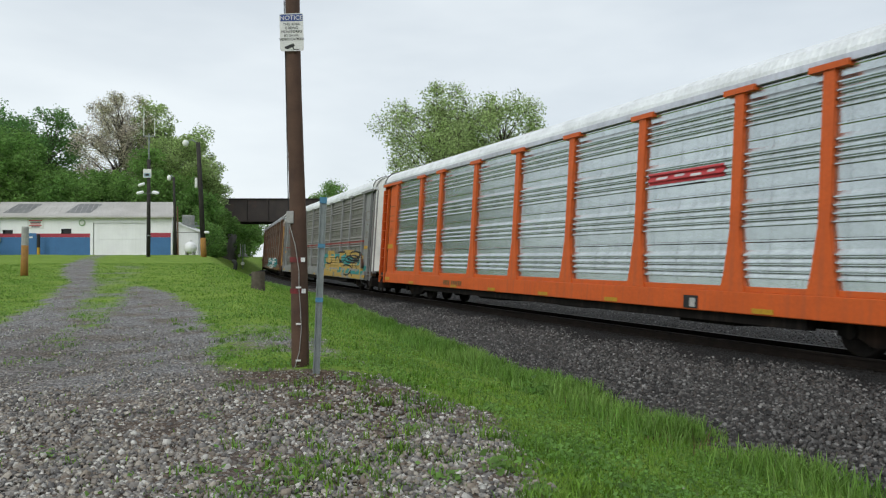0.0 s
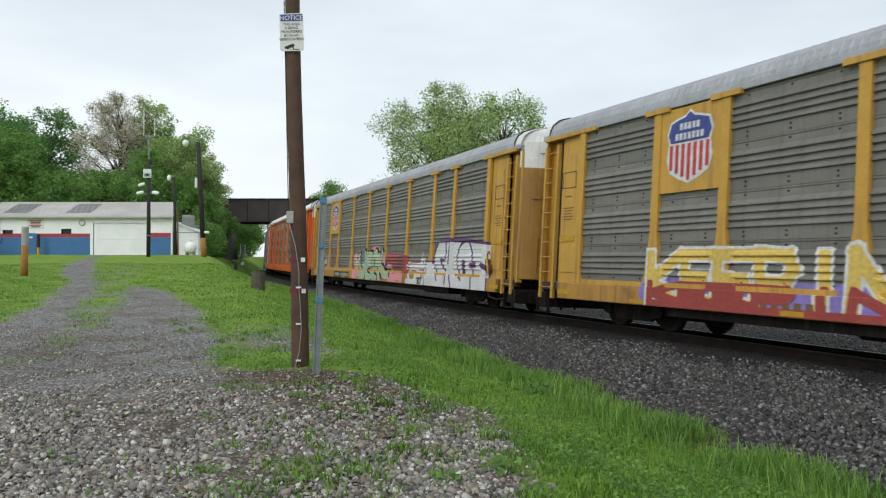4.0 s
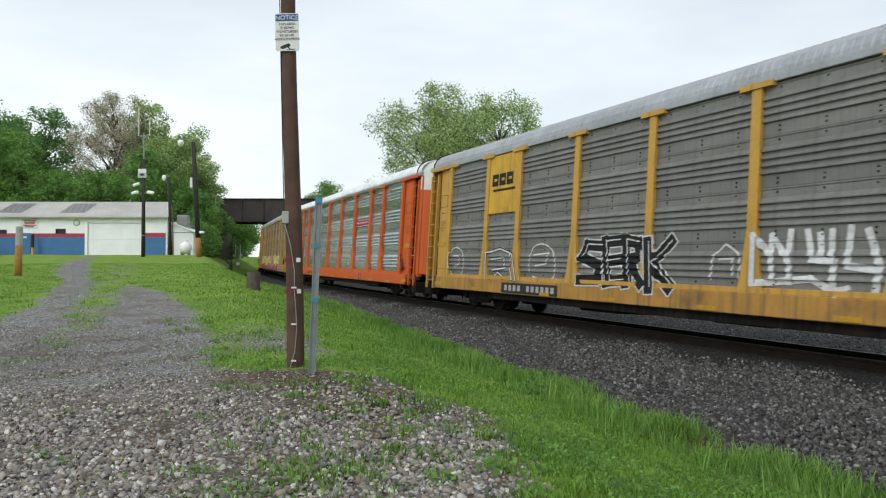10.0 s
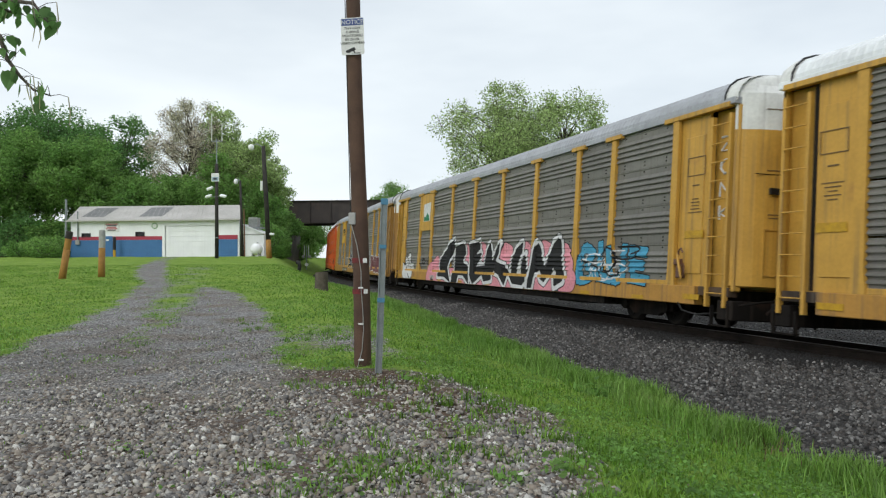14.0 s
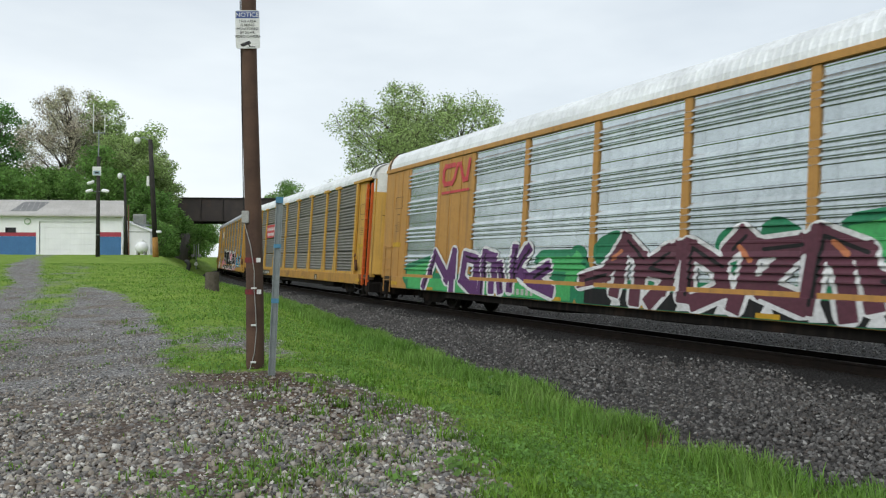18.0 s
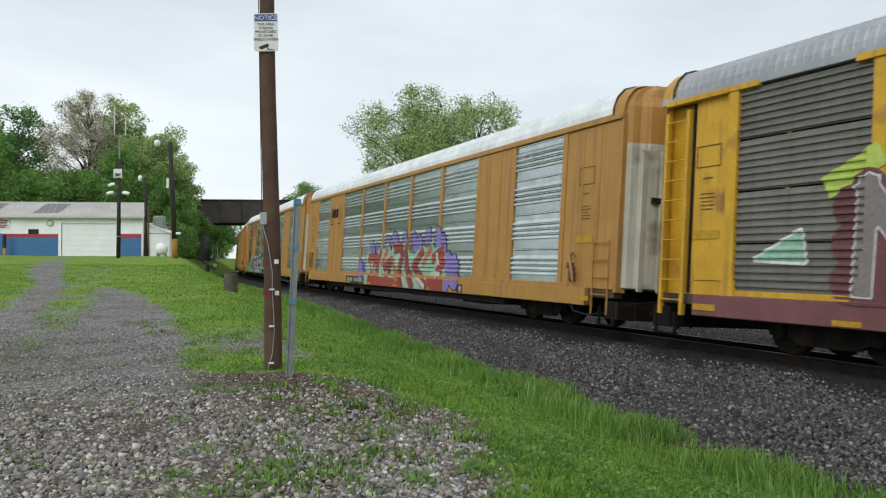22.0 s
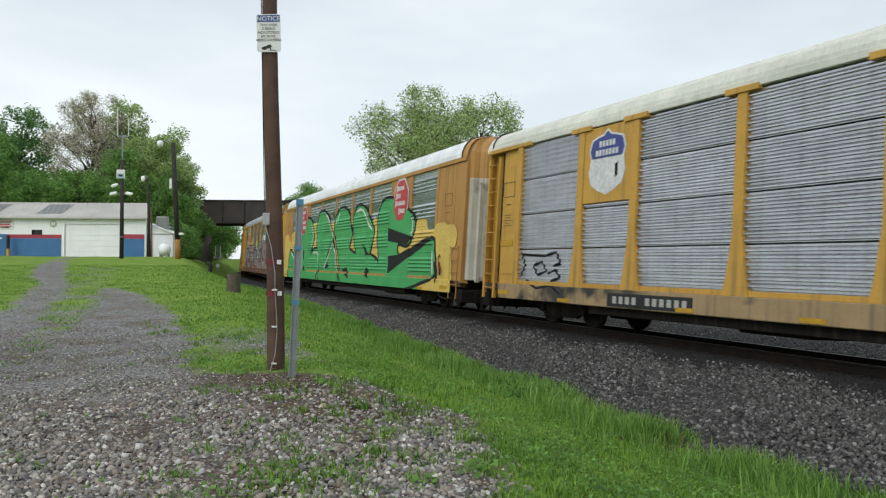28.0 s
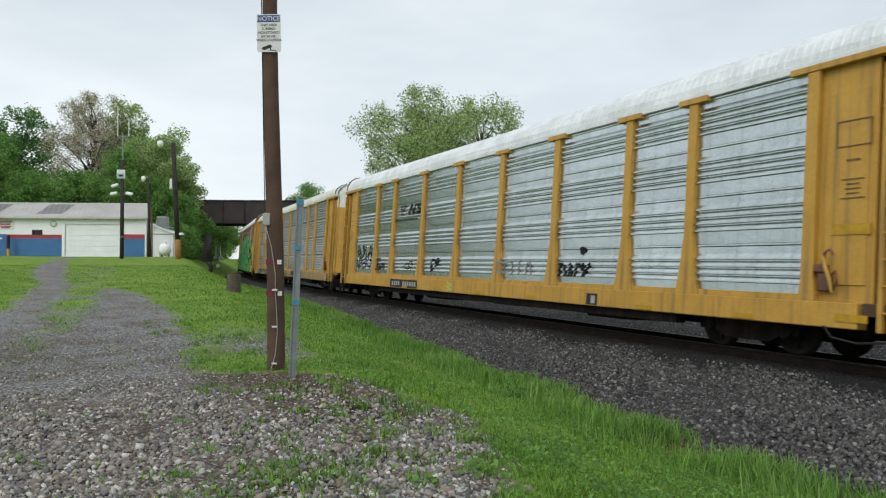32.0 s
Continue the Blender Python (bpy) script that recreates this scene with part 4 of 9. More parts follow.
BASE_A = dict(type="A", style="grouped", door_kind="smooth", roof=R_GREY, roof_label="grey ribbed metal roof")
BASE_B = dict(type="B", eave=P_AMBER, style="grouped", door_kind="ribbed", roof=R_WHITE, roof_label="pale ribbed metal roof")
CARS = {
    -3: dict(BASE_A, body=P_BROWN, sheet=S_BROWN, door=P_BROWN, label="rust-brown covered car carrier with weathered ribbed sides"),
    -2: dict(BASE_A, body=P_BROWN, sheet=S_BROWN, door=P_BROWN, label="rust-brown covered car carrier with weathered ribbed sides"),
    -1: dict(BASE_A, body=P_BROWN, sheet=S_BROWN, door=P_YELLOW, label="brown weathered car carrier with teal graffiti along the foot"),
    0: dict(BASE_A, body=P_GREY, sheet=S_DARK, door=P_WHITE, roof=R_WHITE, label="grey car carrier with a red stripe and ochre graffiti"),
    1: dict(BASE_A, body=P_ORANGE, sheet=S_BRIGHT, door=P_ORANGE, roof=R_WHITE, eave=S_SILVER, roof_label="white ribbed metal roof", marks=(6.3, 1.5, False), label="orange car carrier with bright silver ribbed sides"),
    2: dict(BASE_A, sill=P_SILL, body=P_YELLOW, sheet=S_DARK, door=P_DOOR, marks=(7.3, 2.8, True), label="dirty yellow car carrier with dark ribbed sides and a shield emblem"),
    3: dict(BASE_A, sill=P_SILL, body=P_YELLOW, sheet=S_DARK, door=P_YELLOW, marks=(7.3, 2.6, False), label="dirty yellow car carrier with dark sides and long orange graffiti"),
    4: dict(BASE_A, body=P_ORANGE, sheet=S_BRIGHT, door=P_ORANGE, roof=R_WHITE, eave=S_SILVER, roof_label="white ribbed metal roof", marks=(6.35, 1.5, False), label="orange car carrier with bright silver ribbed sides"),
    5: dict(BASE_A, sill=P_SILL, bay=P_BAY, end_rear=P_DOOR, body=P_YELLOW, sheet=S_MID, door=P_DOOR, door_front=P_DOOR, marks=(7.6, 2.7, True), label="dirty yellow car carrier with grey sides and a yellow name board"),
    6: dict(BASE_A, sill=P_SILL, body=P_YELLOW, sheet=S_DARK, door=P_YELLOW, marks=(6.9, 2.2, True), label="dirty yellow car carrier with large black and pink graffiti lettering"),
    7: dict(BASE_A, sill=P_SILL, body=P_YELLOW, sheet=S_DARK, style="dense", door=P_YELLOW, roof=R_WHITE, ladder_rear=P_ORANGE, marks=(7.8, 2.7, True), label="dark-sided car carrier with yellow posts and a red board"),
    8: dict(BASE_B, body=P_AMBER, sheet=S_BRIGHT, door=P_DOOR_WHITE, cap=P_AMBER, marks=(5.8, 2.3, True), label="amber car carrier with silver panels and purple graffiti"),
    9: dict(BASE_B, body=P_AMBER, sheet=S_BRIGHT, door=P_DOOR_WHITE, cap=P_AMBER, marks=(5.65, 2.2, True), label="amber car carrier with silver panels and blue-red graffiti"),
    10: dict(BASE_A, bow="C", body=P_BRIGHT, sheet=S_DARK, style="dense", door=P_YELLOW, sill=P_MAROON, cap=P_YELLOW, marks=(7.7, 2.6, False), label="dark-sided car carrier with yellow posts and maroon block graffiti"),
    11: dict(BASE_B, body=P_AMBER, sheet=S_BRIGHT, door=P_DOOR_WHITE, cap=P_AMBER, sill=P_GREEN_SILL, marks=(5.6, 2.5, True), label="cream-yellow car carrier covered with large green graffiti"),
    12: dict(BASE_A, body=P_YELLOW, sheet=S_SILVER, style="five", sill=P_BLOTCHED, door=P_YELLOW, roof=R_CREAM, roof_label="cream ribbed metal roof", marks=(7.6, 2.3, True), label="yellow car carrier with silver ribbed sides and a shield emblem"),
    13: dict(BASE_A, bow="C", body=P_YELLOW, sheet=S_BRIGHT, door=P_YELLOW, roof=R_WHITE, cap=P_WHITE, marks=(6.75, 2.4, True), label="amber car carrier with silver sides and small black graffiti"),
}
TRAIN = {}
for number, spec in CARS.items():
    spec["seed"] = number + 50
    TRAIN[number] = autorack(number, spec)

SPEED, PITCH, FIRST = 10.714, 28.4, 16.95
SLACK = {1: 0.1, 2: 0.31, 3: 0.27, 4: 0.2, 5: 0.44, 6: 0.5, 7: 0.62, 8: 0.52, 9: 0.6, 10: 0.62, 11: 0.72, 12: 0.6, 13: 0.46}


def car_pose(s):
    """A car's pose with its two trucks on the line."""
    (xa, ya), (xb, yb) = on_line(s + 10.05), on_line(s - 10.05)
    return pose((xa + xb) / 2, (ya + yb) / 2, RAIL_Z, 0, 0, math.degrees(math.atan2(ya - yb, xa - xb))) @ pose(0, 0, 0, BANK)


def motions():
    times = [k * 0.5 for k in range(65)]
    spins = [k / 30 for k in range(961)]
    for number, (car, wheels) in TRAIN.items():
        start = FIRST + SLACK.get(number, 0.0) - PITCH * (number - 1)
        walk(car, [(t, car_pose(start + SPEED * t)) for t in times])
        for w in wheels:
            home = w.matrix_basis.copy()
            turn = [(t, home @ Matrix.Rotation(SPEED * t / 0.42, 4, "Y")) for t in spins]
            walk(w, turn)

# ---- paintwork on the cars: emblems and graffiti ----
FONT = {
    "A": [[(0, 0), (0.5, 1), (1, 0)], [(0.22, 0.36), (0.78, 0.36)]],
    "B": [[(0, 0), (0, 1), (0.7, 1), (0.9, 0.78), (0.65, 0.54), (0, 0.52)], [(0.65, 0.52), (0.98, 0.26), (0.7, 0), (0, 0)]],
    "C": [[(1, 0.8), (0.7, 1), (0.25, 0.95), (0, 0.5), (0.25, 0.05), (0.7, 0), (1, 0.2)]],
    "D": [[(0, 0), (0, 1), (0.6, 0.95), (1, 0.5), (0.6, 0.05), (0, 0)]],
    "E": [[(1, 1), (0, 1), (0, 0), (1, 0)], [(0, 0.52), (0.75, 0.52)]],
    "G": [[(1, 0.85), (0.6, 1), (0.1, 0.8), (0.05, 0.25), (0.5, 0), (0.95, 0.15), (0.95, 0.5), (0.6, 0.48)]],
    "H": [[(0, 0), (0, 1)], [(1, 0), (1, 1)], [(0, 0.5), (1, 0.5)]],
    "I": [[(0.5, 0), (0.5, 1)]],
    "K": [[(0, 0), (0, 1)], [(1, 1), (0.05, 0.45), (1, 0)]],
    "L": [[(0, 1), (0, 0), (1, 0)]],
    "M": [[(0, 0), (0.1, 1), (0.5, 0.35), (0.9, 1), (1, 0)]],
    "N": [[(0, 0), (0.05, 1), (0.95, 0), (1, 1)]],
    "O": [[(0.5, 1), (0.08, 0.8), (0.0, 0.4), (0.35, 0), (0.75, 0.05), (1, 0.45), (0.85, 0.85), (0.5, 1)]],
    "P": [[(0, 0), (0, 1), (0.8, 0.95), (0.95, 0.7), (0.7, 0.45), (0, 0.45)]],
    "R": [[(0, 0), (0, 1), (0.8, 0.95), (0.92, 0.72), (0.65, 0.5), (0, 0.48)], [(0.5, 0.48), (1, 0)]],
    "S": [[(0.95, 0.85), (0.5, 1), (0.08, 0.8), (0.3, 0.55), (0.8, 0.42), (0.92, 0.15), (0.45, 0), (0.02, 0.15)]],
    "T": [[(0, 1), (1, 1)], [(0.5, 1), (0.5, 0)]],
    "U": [[(0, 1), (0.05, 0.2), (0.5, 0), (0.95, 0.2), (1, 1)]],
    "W": [[(0, 1), (0.22, 0), (0.5, 0.65), (0.78, 0), (1, 1)]],
    "Z": [[(0, 1), (1, 1), (0, 0), (1, 0)]],
}


def spray(name, c, rough=0.55):
    return mat("spray_" + name, c, tuple(v * 0.86 for v in c), rough=rough, scale=1.5, fine=14, bump=0.04, streak=0.12, spot=tuple(v * 0.7 + 0.03 for v in c), spot_at=0.68)


INK = spray("black", (0.008, 0.008, 0.009), 0.8)
CHALK = spray("white", (0.72, 0.72, 0.73))
PINK = spray("pink", (0.78, 0.3, 0.36))
GREEN = spray("green", (0.065, 0.4, 0.12))
DEEP_GREEN = spray("deep_green", (0.015, 0.2, 0.09))
MINT = spray("mint", (0.32, 0.55, 0.42))
PALE_GREEN = spray("pale_green", (0.42, 0.5, 0.3))
LIME = spray("lime", (0.5, 0.62, 0.12))
TEAL = spray("teal", (0.02, 0.25, 0.25))
SKY_BLUE = spray("sky_blue", (0.06, 0.32, 0.5))
PURPLE = spray("purple", (0.11, 0.03, 0.14))
LAVENDER = spray("lavender", (0.26, 0.2, 0.52))
PLUM = spray("plum", (0.11, 0.03, 0.05))
DULL_RED = spray("dull_red", (0.36, 0.06, 0.05))
MAROON = spray("maroon", (0.16, 0.06, 0.065))
FADED_MAROON = spray("faded_maroon", (0.19, 0.072, 0.078), 0.75)
DUST = spray("dusty_grey", (0.25, 0.215, 0.21))
SUNNY = spray("sunny_yellow", (0.74, 0.52, 0.12))
OCHRE = spray("ochre", (0.5, 0.33, 0.08))
ORANGE_SPRAY = spray("orange", (0.5, 0.17, 0.07))
CREAM = spray("cream", (0.6, 0.62, 0.5))


def surface_out(spec, x, z):
    """How far out the near side stands at x along and z up."""
    A = spec["type"] == "A"
    posts = POSTS_A if A else POSTS_B
    x, z = np.asarray(x, dtype=float), np.asarray(z, dtype=float)
    n = RIBS[spec["style"]][0]
    pitch = (Z1 - Z0) / n
    o = sheet_outline(spec["style"])
    y = FACE + np.interp((z - Z0) % pitch, [p[1] for p in o], [p[0] for p in o])
    for k in range(len(posts) - 1):
        if k in (spec.get("plain", ()) if A else spec.get("plain", (1, 7))):
            y = np.where((x < posts[k]) & (x > posts[k + 1]), FACE + 0.056, y)
    for k, p in enumerate(posts):
        if A:
            fl = 0.3 if 0 < k < len(posts) - 1 else 0.16
            w = np.interp(z, (Z0, Z0 + 0.35, Z0 + 1.15), (fl, fl * 0.72, 0.11)) + 0.02
            y = np.where(np.abs(x - p) < w, FACE + 0.09, y)
        else:
            y = np.where(np.abs(x - p) < 0.105, np.maximum(FACE + 0.05, y * 0 + FACE + 0.05), y)
    inner = 11.7 if A else 11.5
    y = np.where(np.abs(x) > inner + 0.1, 1.432 if A else FACE + 0.046, y)
    return np.where(z < Z0 - 0.012, HALF_W, y)


def word_lines(text, xa, xb, z0, z1, gap=0.22, slant=0.0, bounce=0.0, seed=1, grow=0.0):
    """The strokes of a word painted from xa to xb (the reading way runs against x)."""
    rr = random.Random(seed)
    n = len(text)
    step_x = (xb - xa) / n
    lines = []
    for k, ch in enumerate(text):
        if ch == " ":
            continue
        w = step_x * (1 - gap)
        dz = rr.uniform(-1, 1) * bounce
        tall = (z1 - z0) * (1 + rr.uniform(-0.6, 0.6) * bounce) + grow * k / max(n - 1, 1)
        for st in FONT[ch]:
            lines.append([(xa + step_x * k + u * w - slant * v * tall, z0 + dz + v * tall) for u, v in st])
    return lines


def doodle(xa, xb, z0, z1, n, seed, loops=5):
    """Loose curly scrawl within a field."""
    rr = random.Random(seed)
    lines = []
    for k in range(n):
        cx, cz = rr.uniform(xa, xb), rr.uniform(z0, z1)
        rx, rz = abs(xb - xa) * rr.uniform(0.06, 0.2), (z1 - z0) * rr.uniform(0.12, 0.4)
        a0, turn = rr.uniform(0, 6.28), rr.uniform(2.5, 6.5) * rr.choice((1, -1))
        lines.append([(min(max(cx + rx * math.cos(a0 + turn * j / 9) + (xb - xa) * 0.04 * j / 9, min(xa, xb)), max(xa, xb)), min(max(cz + rz * math.sin(a0 + turn * j / 9), z0), z1)) for j in range(10)])
    return lines


class Fill(list):
    """Closed outlines that are filled, in place of strokes."""


def bowed(points, n=4, closed=True):
    """A smooth curve through points."""
    q = [Vector(p) for p in points]
    m = len(q)
    out = []
    for i in range(m if closed else m - 1):
        a, b, c, d = (q[(i + k) % m] if closed else q[min(max(i + k, 0), m - 1)] for k in (-1, 0, 1, 2))
        for j in range(n):
            u = j / n
            out.append(tuple(b + (c - a) * (0.5 * u) + (a - b * 2.5 + c * 2 - d * 0.5) * u ** 2 + (b * 1.5 - a * 0.5 - c * 1.5 + d * 0.5) * u ** 3))
    if not closed:
        out.append(tuple(q[-1]))
    return out


def nearest(px, pz, lines, blunt=False):
    """Distance from the nearest stroke; blunt strokes end squarely. Within a filled outline it is below zero."""
    best = np.full(px.shape, 1e9)
    if isinstance(lines, Fill):
        for ring in lines:
            edge, within = np.full(px.shape, 1e9), np.zeros(px.shape, dtype=bool)
            for (ax, az), (bx, bz) in zip(ring, ring[1:] + ring[:1]):
                lx, lz = bx - ax, bz - az
                u = np.clip(((px - ax) * lx + (pz - az) * lz) / max(lx * lx + lz * lz, 1e-9), 0, 1)
                edge = np.minimum(edge, np.hypot(px - ax - u * lx, pz - az - u * lz))
                if abs(lz) > 1e-9:
                    within ^= ((az > pz) != (bz > pz)) & (px < ax + (pz - az) / lz * lx)
            best = np.minimum(best, np.where(within, -edge, edge))
        return best
    for ln in lines:
        for (ax, az), (bx, bz) in zip(ln, ln[1:]):
            lx, lz = bx - ax, bz - az
            length = math.hypot(lx, lz)
            if length < 0.004:
                continue
            along = ((px - ax) * lx + (pz - az) * lz) / length
            across = np.abs((px - ax) * lz - (pz - az) * lx) / length
            over = np.maximum(np.maximum(-along, along - length), 0)
            best = np.minimum(best, np.maximum(across, over) if blunt else np.hypot(across, over))
    return best


def clipped(corners, d):
    """The parts of triangles (n, 3, k) where the signed distance d (n, 3) is below zero."""
    out = [corners[(d < 0).all(axis=1)]]
    count = (d < 0).sum(axis=1)

    def cut(a, b, da, db):
        return a + (b - a) * (da / (da - db))[:, None]

    for k in range(3):
        p, q, r = k, (k + 1) % 3, (k + 2) % 3
        m = (count == 1) & (d[:, p] < 0)
        a, b, c, da, db, dc = corners[m, p], corners[m, q], corners[m, r], d[m, p], d[m, q], d[m, r]
        out.append(np.stack([a, cut(a, b, da, db), cut(a, c, da, dc)], axis=1))
        m = (count == 2) & (d[:, p] >= 0)
        a, b, c, da, db, dc = corners[m, p], corners[m, q], corners[m, r], d[m, p], d[m, q], d[m, r]
        ab, ac = cut(a, b, da, db), cut(a, c, da, dc)
        out += [np.stack([ab, b, c], axis=1), np.stack([ab, c, ac], axis=1)]
    return np.concatenate(out)


def painting(name, number, layers, label, cell=0.075, zmax=4.8):
    """Paint lying on a car's near side. layers: strokes, half width, material; the later ones cover the earlier."""
    car, spec = TRAIN[number][0], CARS[number]
    ax = [p[0] for ls, hw, _ in layers for ln in ls for p in ln]
    az = [p[1] for ls, hw, _ in layers for ln in ls for p in ln]
    hm = max(hw for _, hw, _ in layers)
    cell = max(min(cell, min([hw for ls, hw, _ in layers if not isinstance(ls, Fill)] + [cell]) * 1.1), 0.028)
    x0, x1 = max(min(ax) - hm, -13.25), min(max(ax) + hm, 13.25)
    z0, z1 = max(min(az) - hm, 0.585), min(max(az) + hm, zmax)
    gx = np.arange(x0, x1 + cell, cell)
    pitch = (Z1 - Z0) / RIBS[spec["style"]][0]
    marks = {round(Z0 + k * pitch + p[1], 4) for k in range(RIBS[spec["style"]][0]) for p in sheet_outline(spec["style"])}
    zs = sorted({z for z in marks if z0 < z < z1} | {z for z in np.arange(z0, min(z1, Z0 - 0.04), 0.05)} | {q for q in (Z0 - 0.019, Z0 - 0.006) if z0 < q < z1} | {z1})
    full = [zs[0]]
    for z in zs[1:]:
        gap = z - full[-1]
        if gap < 0.008:
            continue
        m = int(gap // cell)
        full += [full[-1] + gap * j / (m + 1) for j in range(1, m + 1)] + [z]
    X, Z = np.meshgrid(gx, np.array(full))
    Y = surface_out(spec, X, Z)
    wide = Y.copy()
    wide[:, 1:-1] = np.maximum(np.maximum(Y[:, :-2], Y[:, 2:]), Y[:, 1:-1])
    grid = np.stack([X, wide + 0.009, Z], axis=-1)
    dist = [nearest(X, Z, ls, 0.05 < hw < 0.24) - hw for ls, hw, _ in layers]

    def halves(q):
        a, b, c, e = q[:-1, :-1], q[1:, :-1], q[1:, 1:], q[:-1, 1:]
        sh = (-1, 3) + q.shape[2:]
        return np.concatenate([np.stack([a, b, c], axis=2).reshape(sh), np.stack([a, c, e], axis=2).reshape(sh)])

    tri = halves(grid)
    dd = [halves(d) for d in dist]
    verts, index = [], []
    for i in range(len(layers)):
        show = (dd[i] < 0).any(axis=1)
        for later in dd[i + 1:]:
            show &= ~(later < -0.004).all(axis=1)
        t = clipped(tri[show], dd[i][show])
        if len(t):
            t = t.copy()
            t[:, :, 1] += 0.0022 * i
            verts.append(t.reshape(-1, 3))
            index.append(np.full(len(t), i))
    if not verts:
        return None
    v, ix = np.concatenate(verts), np.concatenate(index)
    me = bulk(name, v, np.arange(len(v)).reshape(-1, 3))
    for _, _, m in layers:
        me.materials.append(m)
    me.polygons.foreach_set("material_index", ix.astype(np.int32))
    ob = new(name, me)
    ob.parent = car
    return tagged(ob, label)


def board(number, x0, x1, z0, z1, material, label, out=0.098):
    car, spec = TRAIN[number][0], CARS[number]
    return part("name_board", Shape().box(min(x0, x1), max(x0, x1), FACE - 0.01, FACE + out - 0.03, z0, z1, c=0.006), material, car, label), FACE + out - 0.03


def flat_shape(parent, name, outline, y, material, thick=0.006):
    return part(name, Shape().prism(outline, y, y + thick), material, parent)


EMBLEM_BLUE = mat("emblem_blue", (0.05, 0.07, 0.3), rough=0.45)
EMBLEM_RED = mat("emblem_red", (0.58, 0.05, 0.06), rough=0.45)


def shield(number, faded=False):
    """A railway shield emblem: blue head with two white bars, striped or bare foot."""
    pl, y = board(number, 9.0, 7.08, 3.0, 4.8, P_BRIGHT if number == 10 else CARS[number]["body"], "yellow board with a shield emblem")
    cx, cz, w, h = 8.04, 3.95, 1.3, 1.56

    def sx(k):
        return [(cx + a * w / 2 * k, cz + b * h / 2 * k) for a, b in ((-0.86, 0.72), (-0.55, 0.8), (-0.2, 0.86), (0, 1.0), (0.2, 0.86), (0.55, 0.8), (0.86, 0.72), (1.0, 0.4), (0.9, 0.1), (1.0, -0.3), (0.85, -0.68), (0.4, -0.88), (0, -1.0), (-0.4, -0.88), (-0.85, -0.68), (-1.0, -0.3), (-0.9, 0.1), (-1.0, 0.4))]

    flat_shape(pl, "shield", sx(1.0), y, CHALK)
    ordered = [(cx - 0.53, cz + 0.1)] + [p for p in sorted([q for q in sx(0.93) if q[1] > cz + 0.12], key=lambda p: p[0])] + [(cx + 0.53, cz + 0.1)]
    flat_shape(pl, "shield_head", ordered, y + 0.007, EMBLEM_BLUE)
    for dz, count in ((0.43, 5), (0.22, 7)):
        for k in range(count):
            x = cx + (k - (count - 1) / 2) * 0.118
            flat_shape(pl, "emblem_bar", [(x - 0.04, cz + dz - 0.07), (x + 0.04, cz + dz - 0.07), (x + 0.04, cz + dz + 0.07), (x - 0.04, cz + dz + 0.07)], y + 0.014, CHALK)
    if not faded:
        for k in range(7):
            x = cx - 0.51 + k * 0.17
            low = cz - 0.45 - 0.26 * (1 - abs(x - cx) / 0.55)
            flat_shape(pl, "emblem_stripe", [(x - 0.045, low), (x + 0.045, low), (x + 0.045, cz + 0.06), (x - 0.045, cz + 0.06)], y + 0.007, EMBLEM_RED)
    else:
        flat_shape(pl, "rust_stain", [(cx - 0.4, cz - 0.35), (cx - 0.32, cz - 0.4), (cx - 0.3, cz - 0.1), (cx - 0.4, cz - 0.05)], y + 0.007, P_DARK)


for number in (2, 3, 10):
    shield(number)
shield(12, True)


